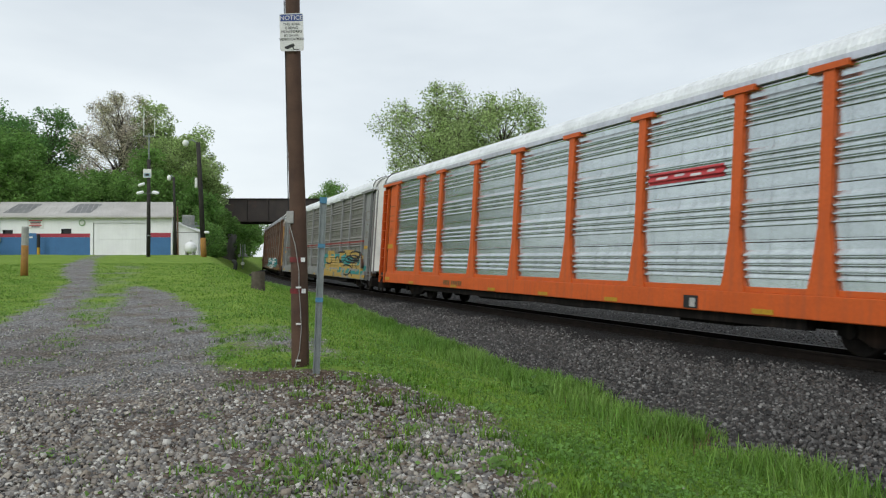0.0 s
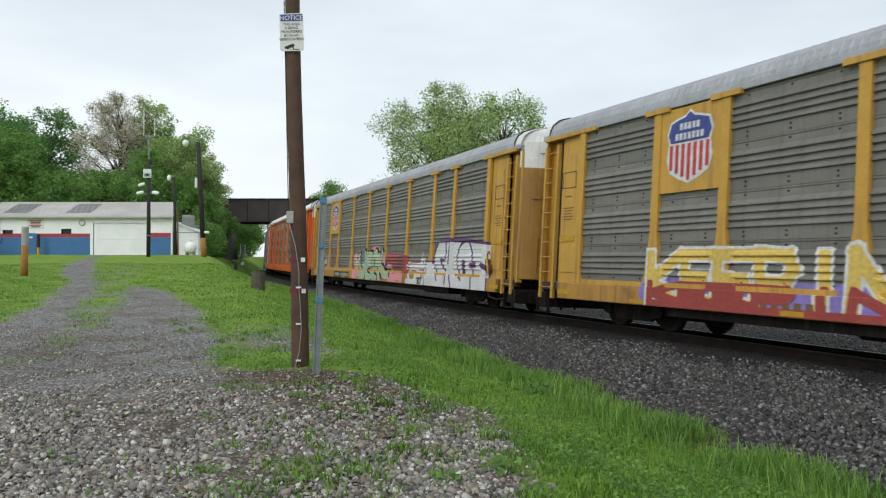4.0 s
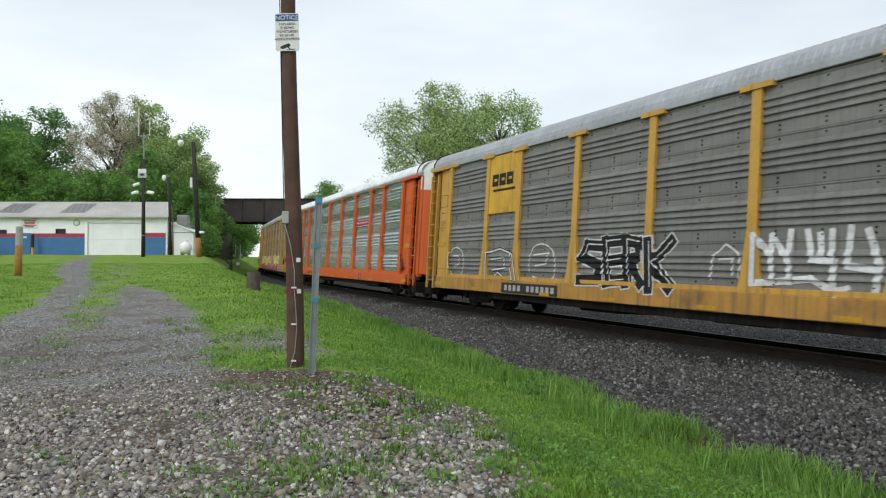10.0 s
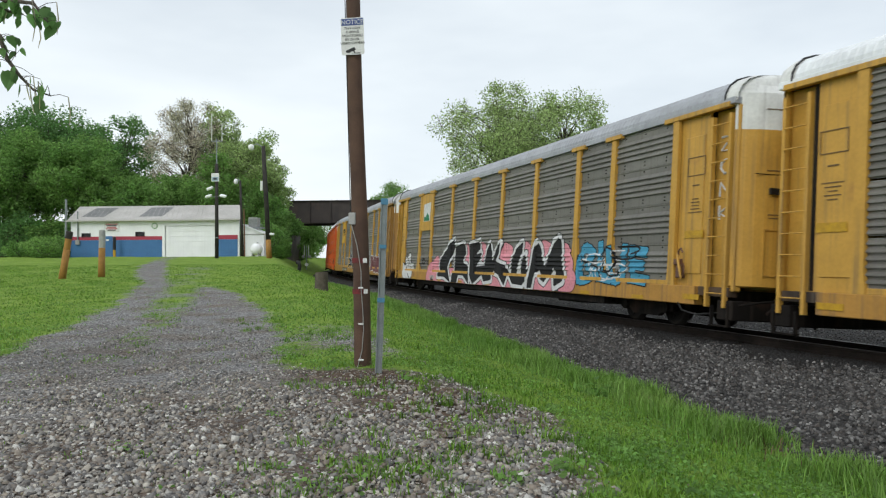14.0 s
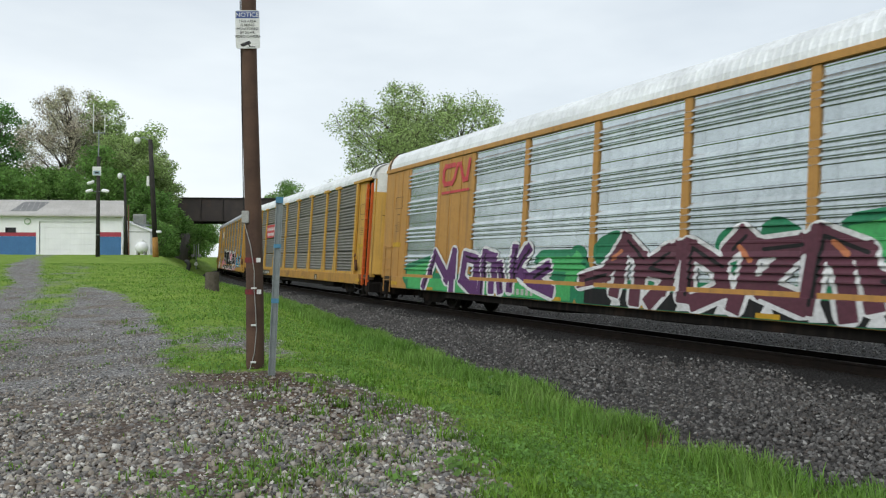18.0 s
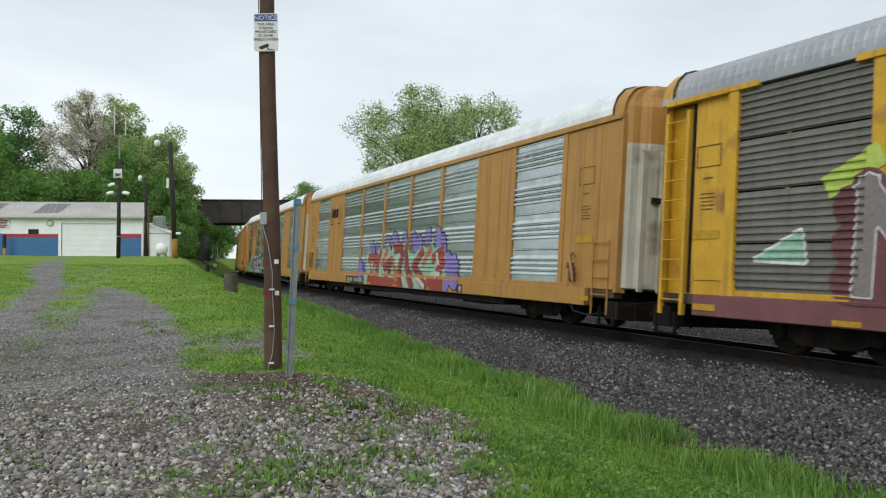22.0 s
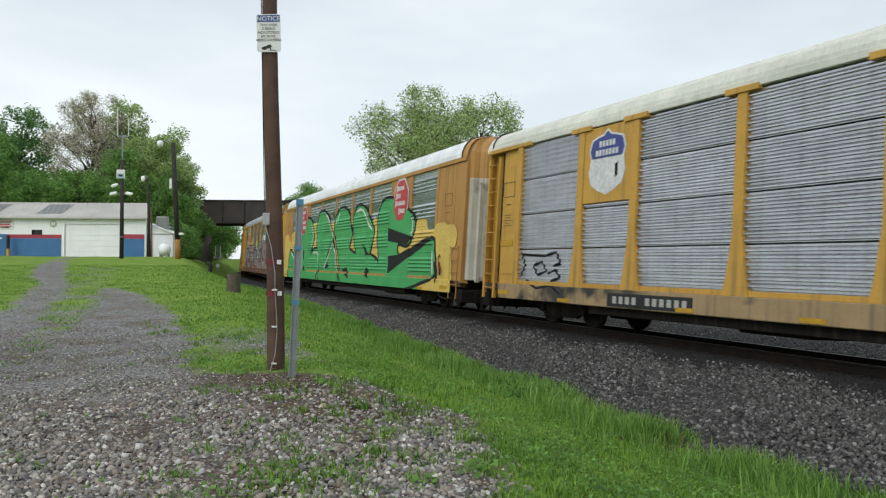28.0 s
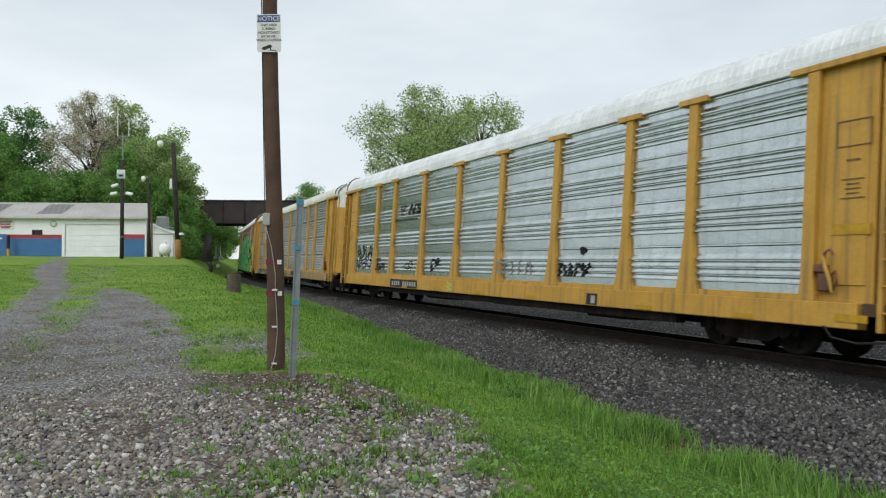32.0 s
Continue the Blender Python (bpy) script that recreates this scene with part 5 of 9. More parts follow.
def emblems():
    # red slanted emblem with a black underline on the orange cars
    for number in (1, 4):
        pl = painting("emblem", number, [([[(-4.6, 3.36), (-6.55, 3.36)]], 0.13, EMBLEM_RED), ([[(-4.5, 3.12), (-6.2, 3.14)]], 0.035, INK), ([[(-4.75, 3.36), (-5.05, 3.36)], [(-5.3, 3.38), (-5.55, 3.38)], [(-5.8, 3.34), (-6.05, 3.34)], [(-6.25, 3.38), (-6.4, 3.38)]], 0.03, CHALK)], "red slanted emblem over a black line")
    # yellow board with black bars
    pl, y = board(5, 9.0, 7.08, 3.0, 4.8, P_BRIGHT, "bright yellow board with a black emblem")
    for k in range(3):
        x = 8.52 - k * 0.44
        flat_shape(pl, "emblem_bar", [(x - 0.19, 3.85), (x + 0.19, 3.85), (x + 0.19, 4.22), (x - 0.19, 4.22)], y, INK)
        flat_shape(pl, "emblem_gap", [(x - 0.11, 4.0), (x + 0.05, 4.0), (x + 0.05, 4.08), (x - 0.11, 4.08)], y + 0.007, P_BRIGHT)
    flat_shape(pl, "emblem_line", [(7.3, 3.68), (8.64, 3.68), (8.64, 3.75), (7.3, 3.75)], y, INK)
    # yellow board with a white and green patch
    pl, y = board(6, 9.0, 7.08, 3.0, 4.8, CARS[6]["body"], "yellow board with a worn white and green patch")
    flat_shape(pl, "patch", [(7.45, 3.45), (8.45, 3.45), (8.5, 4.3), (7.4, 4.36)], y, CHALK)
    flat_shape(pl, "green_patch", [(7.5, 3.47), (8.4, 3.47), (8.35, 3.72), (8.1, 3.66), (7.9, 3.86), (7.6, 3.7)], y + 0.007, DEEP_GREEN)
    # red board with two white bars
    pl, y = board(7, 6.92, 4.34, 2.95, 3.76, EMBLEM_RED, "red board with two white bars")
    for z, w in ((3.5, 0.95), (3.16, 0.8)):
        for k in range(6):
            x = 5.63 + w * (1 - k / 2.5)
            flat_shape(pl, "emblem_bar", [(x - 0.11, z - 0.1), (x + 0.11, z - 0.1), (x + 0.11, z + 0.1), (x - 0.11, z + 0.1)], y, CHALK)
    # red looping emblem on the amber car
    loop = [(8.0, 4.38), (8.55, 4.38), (8.66, 4.25), (8.66, 3.98), (8.55, 3.86), (8.1, 3.86), (7.95, 4.0), (7.8, 4.36), (7.62, 4.36), (7.4, 3.9), (7.2, 3.9), (7.08, 4.42)]
    loop = [(8.92 - (8.66 - x) * 1.05, 4.02 + (z - 3.86) * 1.1) for x, z in loop]
    painting("emblem", 8, [([loop], 0.075, EMBLEM_RED), ([[(8.95 - 0.18 * k, 3.74), (8.87 - 0.18 * k, 3.74)] for k in range(10)], 0.045, EMBLEM_RED)], "red looping emblem", cell=0.04)
    # black bracketed emblem
    painting("emblem", 9, [([[(8.93, 4.23), (9.05, 4.23), (9.05, 3.6), (8.93, 3.6)], [(7.6, 4.23), (7.48, 4.23), (7.48, 3.6), (7.6, 3.6)]], 0.025, INK), ([[(8.74 - 0.36 * k, 3.86), (8.74 - 0.36 * k, 4.04)] for k in range(3)], 0.13, INK), ([[(8.9, 3.42), (8.8, 3.42)], [(8.72, 3.42), (8.68, 3.42)], [(7.8, 3.42), (7.7, 3.42)], [(7.62, 3.42), (7.58, 3.42)]], 0.04, INK)], "black bracketed emblem", cell=0.04)
    # octagonal red boards
    for cx in (8.15, -7.9):
        pl, y = board(11, cx + 0.1, cx - 0.1, 3.4, 4.5, CHALK, "red octagonal emblem with white bars", out=0.1)
        oc = [(0.86 * math.cos(radians(22.5 + 45 * k)) + cx, 0.92 * math.sin(radians(22.5 + 45 * k)) + 3.98) for k in range(8)]
        flat_shape(pl, "octagon_edge", oc, y, CHALK)
        flat_shape(pl, "octagon", [(cx + (a - cx) * 0.92, 3.98 + (b - 3.98) * 0.92) for a, b in oc], y + 0.007, EMBLEM_RED)
        # rows of small white marks, the first of each row taller
        for z, x0, count in ((4.45, 0.42, 6), (4.16, 0.5, 4), (3.86, 0.52, 8), (3.55, 0.1, 5)):
            for k in range(count):
                x, tall = cx + x0 - k * 0.135, 0.13 if k == 0 else 0.085
                flat_shape(pl, "emblem_bar", [(x - 0.045, z - tall), (x + 0.045, z - tall), (x + 0.045, z + tall), (x - 0.045, z + tall)], y + 0.014, CHALK)
    # black striped emblem
    painting("emblem", 13, [([[(6.5 - 0.06 * k, 3.72 - 0.09 * k), (5.85 + 0.1 * k, 3.72 - 0.09 * k)] for k in range(5)], 0.022, INK), ([[(5.55, 3.42), (5.4, 3.72), (5.15, 3.42), (5.0, 3.72)], [(4.45, 3.7), (4.8, 3.7), (4.5, 3.45), (4.85, 3.42)]], 0.055, INK), ([[(6.75 - 0.3 * k, 3.2), (6.55 - 0.3 * k, 3.2)] for k in range(7)], 0.03, INK)], "black striped emblem with unreadable small bars", cell=0.045)


emblems()


def graffiti():
    P = painting
    # grey car: red lines and ochre lettering
    P("red_lines", 0, [([[(12.8, 2.45), (-12.9, 2.45)], [(12.8, 2.28), (-12.9, 2.28)]], 0.045, DULL_RED)], "two dull red lines", cell=0.08)
    P("painted_lettering", 0, [([[(-3, 1.4), (-12.0, 1.3)]], 0.5, TEAL), (doodle(-3.2, -11.8, 0.7, 1.95, 22, 5), 0.1, OCHRE), (doodle(-3.2, -11.8, 0.7, 1.95, 10, 6), 0.04, INK)], "ochre and teal graffiti, unreadable", cell=0.08)
    P("red_patch", 0, [([[(11.0, 3.9), (10.4, 3.9)]], 0.35, DULL_RED)], "small red emblem", cell=0.08)
    P("painted_lettering", -1, [([[(3, 1.2), (-9, 1.2)]], 0.4, TEAL), (doodle(3, -9, 0.7, 1.6, 14, 8), 0.06, CHALK)], "teal graffiti along the foot", cell=0.1)
    P("white_scrawl", -2, [(doodle(5, -9, 0.7, 2.0, 18, 9), 0.06, CHALK)], "white scrawled graffiti", cell=0.1)
    # first yellow car
    tag = Fill([[(11.65, 1.91), (10.86, 1.94), (10.78, 1.78), (10.44, 1.82), (10.45, 1.48), (10.28, 1.37), (10.23, 0.9), (10.14, 0.54), (11.5, 0.53), (11.56, 1.12)]])
    inner = [[(10.97, 1.75), (10.89, 0.59)], [(11.56, 1.06), (10.27, 1.11)], [(11.25, 1.53), (11.16, 1.53), (11.11, 1.25), (11.26, 1.24), (11.25, 1.53)], [(10.7, 1.47), (10.48, 1.48)], [(10.62, 1.31), (10.41, 1.32)]]
    P("white_letters", 2, [(tag, 0.07, INK), (tag, 0.0, CHALK), (inner, 0.03, INK), (doodle(10.1, 9.75, 1.25, 1.65, 5, 2), 0.03, CHALK)], "white block letters outlined in black")
    wk = [bowed(ln, 4, False) for ln in (
        [(2.77, 1.68), (2.5, 1.07), (2.06, 0.71), (1.95, 1.21), (1.7, 0.71), (1.6, 1.82)], [(0.74, 1.74), (1.19, 1.68), (1.2, 0.87), (0.56, 0.68)], [(1.17, 1.32), (0.82, 1.4)],
        [(0.43, 1.08), (0.31, 1.67), (-0.03, 1.8), (-0.11, 1.26), (0.27, 0.86), (-0.28, 0.67)], [(-0.45, 1.69), (-0.6, 1.16), (-0.83, 0.71)],
        [(-1.08, 1.87), (-0.72, 1.48), (-0.81, 1.27), (-1.31, 1.07), (-1.55, 0.9), (-1.99, 0.9)], [(2.75, 1.35), (3.12, 1.39)])]
    shade = [[(x - 0.13, z + 0.07) for x, z in ln] for ln in wk]
    rosy = [[(3.44, 1.58), (3.27, 0.65)], [(0.51, 1.9), (-0.21, 1.9)], [(3.49, 0.77), (0.44, 0.79)], [(-1.25, 1.6), (-1.52, 0.99)], [(-1.9, 1.35), (-2.5, 1.2)], [(-2.3, 0.8), (-3.7, 0.8)]]
    P("painted_lettering", 2, [(rosy, 0.3, PINK), ([[(-1.95, 1.6), (-4.3, 1.5)], [(-2.6, 1.3), (-4.4, 1.2)]], 0.24, DULL_RED), (doodle(-1.7, -4.2, 1.0, 1.7, 9, 61), 0.05, MAROON), (shade, 0.24, MINT), (shade, 0.2, INK), (wk, 0.17, CHALK), (wk, 0.145, PALE_GREEN), ([[(a + 0.03, b + 0.03) for a, b in ln[::2]] for ln in wk[:4]], 0.035, MINT), ([[(1.62, 1.75), (1.6, 1.4)]], 0.08, LAVENDER)], "pale green graffiti lettering outlined in black on pink", cell=0.05)
    body = Fill([[(-6.47, 0.95), (-6.5, 1.44), (-7.34, 1.47), (-7.37, 1.85), (-7.64, 2.21), (-8.2, 2.28), (-10.29, 2.23), (-11.43, 2.08), (-12.24, 2.06), (-12.27, 1.78), (-11.99, 1.59), (-11.89, 1.18), (-11.87, 0.56), (-9.59, 0.53), (-6.58, 0.58)]])
    veins = [bowed(ln, 4, False) for ln in (
        [(-7.84, 2.26), (-10.0, 2.2), (-12.21, 2.06)], [(-7.34, 1.44), (-7.37, 1.85), (-7.64, 2.21)], [(-8.31, 2.19), (-8.37, 1.58), (-7.96, 1.58)], [(-7.46, 1.31), (-7.79, 0.8)], [(-7.98, 1.5), (-8.52, 1.08), (-8.55, 0.71)],
        [(-8.82, 2.2), (-8.8, 1.43)], [(-8.94, 0.99), (-9.11, 0.59)], [(-10.14, 2.21), (-9.61, 2.05), (-9.44, 1.58), (-9.64, 1.11), (-9.93, 0.87)], [(-10.29, 2.2), (-10.61, 1.8), (-10.73, 1.37), (-10.77, 0.6)])]
    tec = [[(-4.62, 1.34), (-4.83, 0.66)], [(-4.48, 1.26), (-5.31, 1.28)], [(-5.58, 1.28), (-5.5, 0.69)], [(-5.58, 1.28), (-6.08, 1.32)], [(-5.55, 0.99), (-6.01, 1.0)], [(-6.32, 1.29), (-6.5, 0.67)], [(-4.55, 0.66), (-6.5, 0.66)]]
    P("painted_lettering", 2, [(tec, 0.17, DULL_RED), (tec, 0.13, CHALK), (doodle(-5.9, -6.4, 1.45, 1.8, 5, 62), 0.03, CHALK), (body, 0.06, PURPLE), (body, 0.0, CHALK), (veins, 0.05, PURPLE), ([[(-10.0, 1.42), (-10.03, 1.13)]], 0.13, PURPLE), ([[(-10.55, 1.38), (-10.9, 1.39)], [(-11.36, 1.4), (-11.86, 1.3)]], 0.09, PURPLE)], "large white graffiti lettering with purple edges", cell=0.055)
    P("red_scrawl", 2, [(word_lines("WIL", 12.6, 11.9, 2.1, 2.5), 0.025, DULL_RED), (doodle(8.4, 7.3, 1.2, 2.1, 6, 3), 0.03, DULL_RED)], "small red scrawl")
    # second yellow car
    ky = word_lines("KEEPING THE CHANGE", 9.0, -7.9, 0.72, 1.68, 0.18, 0.0, 0.03)
    P("painted_lettering", 3, [([[(9.0, 0.85), (-9.0, 0.8)]], 0.35, LAVENDER), (ky, 0.17, CHALK), (ky, 0.115, SUNNY), ([[(9.0, 0.62), (-7.9, 0.62)]], 0.1, DULL_RED), (word_lines("KEEPING THE CHANGE", 9.0, -7.9, 0.72, 1.05, 0.18), 0.09, DULL_RED)], "long graffiti lettering, yellow above and red below", cell=0.06)
    # grey car with the yellow board
    rings = [[bowed([(11.59, 1.3), (11.6, 1.8), (11.2, 2.0), (10.7, 1.85), (10.5, 1.45), (10.7, 1.08), (11.3, 1.02)], 3)], [bowed([(6.32, 1.22), (6.26, 1.89), (5.65, 2.01), (5.13, 1.71), (5.13, 1.12), (5.77, 1.05)], 3)], [[(6.13, 1.71), (5.4, 1.77), (5.51, 1.47), (6.01, 1.41)], [(11.3, 1.7), (10.9, 1.72), (10.85, 1.4), (11.25, 1.35)]], [[(-0.4, 1.2), (-0.45, 1.65), (-0.75, 1.9), (-1.1, 1.7), (-1.15, 1.25)], [(-0.6, 1.6), (-0.95, 1.62), (-0.95, 1.3)]], [[(-10.71, 1.35), (-10.74, 1.69), (-11.04, 1.88), (-11.39, 1.8), (-11.49, 1.55), (-11.47, 1.19)], [(-10.9, 1.62), (-11.15, 1.65), (-11.22, 1.4), (-10.98, 1.25)]]]
    P("white_scrawl", 5, [([ln for ring in rings for ln in ring], 0.02, CHALK)], "thin white loops", cell=0.045)
    se = [[(3.13, 1.92), (3.7, 1.95), (3.86, 1.65), (3.2, 1.46), (3.2, 1.1), (3.87, 1.08)], [(3.0, 2.03), (2.8, 1.05)], [(3.0, 2.01), (2.45, 2.04)], [(2.88, 1.54), (2.42, 1.59)], [(2.8, 1.07), (2.3, 1.11)], [(2.1, 1.06), (2.24, 2.04), (1.8, 1.97), (1.74, 1.65), (2.12, 1.59), (1.6, 1.07)], [(1.4, 1.96), (1.31, 0.97)], [(0.75, 1.98), (1.3, 1.5), (0.7, 1.0)]]
    P("painted_lettering", 5, [(se, 0.165, CHALK), (se, 0.13, INK), ([[(x - 0.04, z + 0.03) for x, z in ln[:3]] for ln in se], 0.016, CHALK)], "black graffiti lettering outlined in white", cell=0.05)
    tag = [[(8.82, 0.97), (8.87, 1.8), (8.1, 1.91), (7.25, 1.72), (6.98, 0.97)], [(8.62, 1.59), (7.8, 1.65), (7.75, 1.33), (8.48, 1.26)], [(7.5, 1.78), (7.2, 1.0)], [(8.5, 1.0), (8.2, 1.2), (7.7, 1.0)]]
    ml = [[(-1.46, 1.2), (-1.46, 2.03)], [(-1.46, 2.03), (-1.81, 1.67), (-1.82, 2.02), (-2.16, 1.61), (-2.21, 2.08)], [(-2.21, 2.08), (-2.21, 1.21)], [(-1.82, 1.61), (-1.87, 1.2)], [(-2.55, 2.07), (-2.65, 1.61), (-3.02, 1.56), (-3.01, 2.06)], [(-3.07, 1.56), (-3.03, 1.06), (-3.3, 1.12)], [(-3.34, 2.11), (-3.3, 1.5), (-3.7, 1.45)], [(-3.64, 2.05), (-3.85, 1.51), (-3.78, 1.13)], [(-1.46, 1.16), (-2.64, 1.27), (-3.13, 1.04)], [(-2.79, 2.01), (-2.83, 1.67)]]
    bn = [[(-4.25, 2.2), (-4.29, 1.25)], [(-4.2, 2.09), (-4.66, 2.13), (-4.74, 1.77), (-4.35, 1.7), (-4.86, 1.56), (-4.84, 1.15)], [(-4.99, 2.13), (-4.98, 1.26)], [(-5.06, 2.07), (-5.49, 1.47), (-5.43, 2.12)], [(-5.43, 2.12), (-5.73, 2.21), (-6.02, 1.86), (-6.27, 1.47), (-6.23, 1.13)], [(-5.66, 2.01), (-5.69, 1.27), (-6.08, 1.23)], [(-4.29, 1.25), (-5.17, 1.33), (-5.56, 1.12), (-6.35, 1.09)], [(-4.56, 1.98), (-4.57, 1.82)], [(-5.29, 1.67), (-5.28, 1.31)]]
    tips = [[(-4.1, 1.1), (-4.25, 0.8), (-4.6, 0.7), (-4.9, 0.95)], [(-5.1, 1.0), (-5.2, 0.6)]]
    P("painted_lettering", 5, [(tag, 0.05, INK), (tag, 0.026, CHALK), (ml, 0.062, CHALK), (bn, 0.055, CHALK), (tips, 0.02, CHALK), ([[(x - 0.07, z - 0.02) for x, z in ln[-2:]] for ln in ml[:6] + bn[:6]], 0.016, P_GREY)], "white graffiti lettering, worn", cell=0.045)
    red = Fill([[(-6.74, 1.78), (-7.25, 1.84), (-7.93, 1.72), (-8.61, 1.87), (-9.51, 1.74), (-9.92, 1.71), (-10.23, 1.42), (-10.66, 1.39), (-10.68, 1.03), (-11.09, 1.01), (-11.13, 0.7), (-10.65, 0.7), (-9.58, 0.77), (-9.15, 0.69), (-8.7, 0.79), (-8.16, 0.7), (-8.07, 0.87), (-6.88, 0.78), (-6.92, 1.15)]])
    edge = [[(-6.88, 0.78), (-6.79, 1.15), (-7.07, 1.25), (-6.74, 1.78), (-7.25, 1.84), (-7.43, 1.53), (-7.51, 1.84), (-7.88, 1.48), (-8.0, 1.84), (-8.61, 1.87), (-9.01, 1.74), (-9.92, 1.76), (-10.23, 1.42), (-10.65, 1.45)], [(-6.88, 0.78), (-8.07, 0.9), (-8.19, 0.68), (-8.69, 0.81), (-9.16, 0.67), (-9.64, 0.77), (-10.27, 0.69), (-10.7, 0.7)], [(-11.06, 0.66), (-11.04, 1.03), (-10.68, 1.03), (-10.77, 1.24)], [(-9.19, 1.91), (-9.57, 1.82)], [(-10.2, 1.73), (-10.47, 1.81), (-10.54, 1.66)]]
    grain = [[(-7.2, 1.6), (-7.3, 1.0)], [(-7.8, 1.4), (-8.4, 1.2), (-8.5, 1.7)], [(-8.9, 1.6), (-8.9, 1.0), (-9.4, 0.95)], [(-9.6, 1.6), (-9.7, 1.1), (-10.4, 1.1)]]
    P("painted_lettering", 5, [(red, 0.0, FADED_MAROON), (grain, 0.05, MAROON), (edge, 0.024, CHALK)], "maroon graffiti edged with a thin white line", cell=0.05)
    # the car with the big black and pink lettering
    tk = Fill([
        [(5.68, 0.79), (5.57, 1.55), (5.04, 1.9), (3.7, 2.47), (3.6, 2.13), (4.32, 1.21), (3.85, 0.55), (4.74, 0.8)],
        [(3.6, 2.13), (2.44, 2.26), (2.23, 1.86), (2.49, 1.46), (1.73, 1.25), (1.57, 0.57), (2.27, 0.9), (2.86, 0.91), (3.02, 0.58), (3.78, 0.55), (3.53, 1.39)],
        [(1.73, 2.19), (1.02, 2.25), (0.67, 2.34), (0.65, 1.98), (1.13, 1.76), (0.49, 1.84), (0.47, 1.61), (0.99, 1.29), (0.03, 1.35), (0.09, 0.99), (1.14, 0.58), (1.54, 0.95), (1.54, 1.55)],
        [(-0.05, 1.94), (-0.36, 2.23), (-0.61, 1.82), (-0.74, 1.47), (-0.94, 1.95), (-1.51, 2.19), (-1.44, 1.81), (-1.17, 1.52), (-1.89, 1.36), (-2.34, 1.06), (-2.04, 0.62), (-1.49, 1.01), (-0.78, 1.15), (-0.81, 0.8), (-0.07, 0.72), (0.19, 0.99)]])
    um = Fill([
        [(-2.41, 1.04), (-2.49, 1.55), (-2.8, 1.96), (-3.34, 2.18), (-3.3, 1.78), (-3.06, 1.43), (-2.86, 0.98), (-3.25, 1.03), (-3.31, 1.55), (-3.61, 1.77), (-3.72, 1.44), (-3.81, 0.83), (-3.57, 0.69), (-2.77, 0.72)],
        [(-4.01, 0.89), (-4.21, 1.44), (-4.32, 1.87), (-4.5, 2.13), (-4.72, 1.97), (-4.92, 1.59), (-5.13, 1.34), (-5.31, 1.65), (-5.62, 2.09), (-6.01, 2.25), (-6.12, 2.11), (-6.2, 1.73), (-6.32, 1.27), (-6.46, 0.91), (-5.91, 0.73), (-5.83, 1.16), (-5.71, 1.35), (-5.61, 1.16), (-5.22, 0.84), (-4.95, 0.93), (-4.68, 1.23), (-4.49, 1.12), (-4.33, 0.64), (-3.96, 0.61)]])
    cloud = [[(7.1, 0.7), (6.95, 1.0), (6.0, 1.4)], [(2.27, 1.9), (2.03, 1.5)], [(0.36, 1.9), (0.16, 1.6)], [(-1.8, 1.85), (-2.2, 1.75)], [(-3.55, 1.85), (-3.9, 1.66)], [(-4.91, 1.86), (-5.28, 1.75)], [(-6.33, 1.73), (-6.7, 1.4)], [(6.08, 0.85), (-6.9, 0.95)]]
    P("painted_lettering", 6, [(cloud, 0.36, INK), (cloud, 0.34, PINK), (tk, 0.155, INK), (um, 0.165, INK), (tk, 0.125, CHALK), (um, 0.135, CHALK), (tk, 0.0, INK), (um, 0.0, INK)], "huge black graffiti lettering with white edges on pink", cell=0.055)
    bl = [bowed([(-7.4, 1.0), (-7.5, 1.85), (-8.0, 1.75), (-7.8, 1.4), (-8.2, 1.15)], 4), [(-8.4, 1.95), (-8.5, 1.1), (-9.0, 1.05)], bowed([(-8.95, 1.8), (-9.1, 1.15), (-9.5, 1.1), (-9.6, 1.85)], 4, False), [(-10.5, 1.75), (-9.95, 1.8), (-10.05, 1.1), (-10.6, 1.05)], [(-10.0, 1.45), (-10.4, 1.42)]]
    P("painted_lettering", 6, [(bl, 0.155, INK), (bl, 0.13, SKY_BLUE), (doodle(-7.4, -10.6, 1.0, 1.8, 9, 63), 0.018, CHALK), (doodle(-7.3, -10.5, 1.0, 1.9, 7, 64), 0.026, INK)], "sky-blue graffiti scribble with black edges", cell=0.05)
    hand = Fill([bowed([(11.9, 1.18), (11.91, 1.34), (11.66, 1.39), (11.5, 1.24), (11.49, 1.65), (11.36, 1.72), (11.12, 1.65), (10.99, 1.74), (10.91, 1.89), (10.71, 1.9), (10.54, 1.79), (10.51, 1.5), (10.28, 1.4), (10.0, 1.37), (9.96, 1.15), (10.1, 0.65), (10.98, 0.6), (11.69, 0.62)], 3)])
    P("white_patch", 6, [(hand, 0.05, INK), (hand, 0.0, CHALK), ([[(10.98, 1.65), (11.01, 1.21)], [(10.59, 1.5), (10.56, 1.13)], [(11.43, 1.5), (11.35, 1.1)], [(10.78, 0.83), (10.45, 0.62)], [(10.89, 1.55), (10.8, 1.41), (10.84, 1.26)]], 0.03, INK)], "white painted patch outlined in black")
    z_letters = [word_lines(c, -12.9, -13.3, 3.95 - 0.5 * k, 4.25 - 0.5 * k) for k, c in enumerate("ZONK")]
    sh = Shape()
    for ln in (ln for word in z_letters for ln in word):
        sh.tube([(x, 1.246, z) for x, z in ln], 0.03, 5)
    part("white_letters", sh, CHALK, TRAIN[6][0], "white sprayed letters one above another")
    P("black_scrawl", 6, [(doodle(9.2, 7.2, 1.15, 1.7, 6, 20), 0.03, INK)], "small black scrawl")
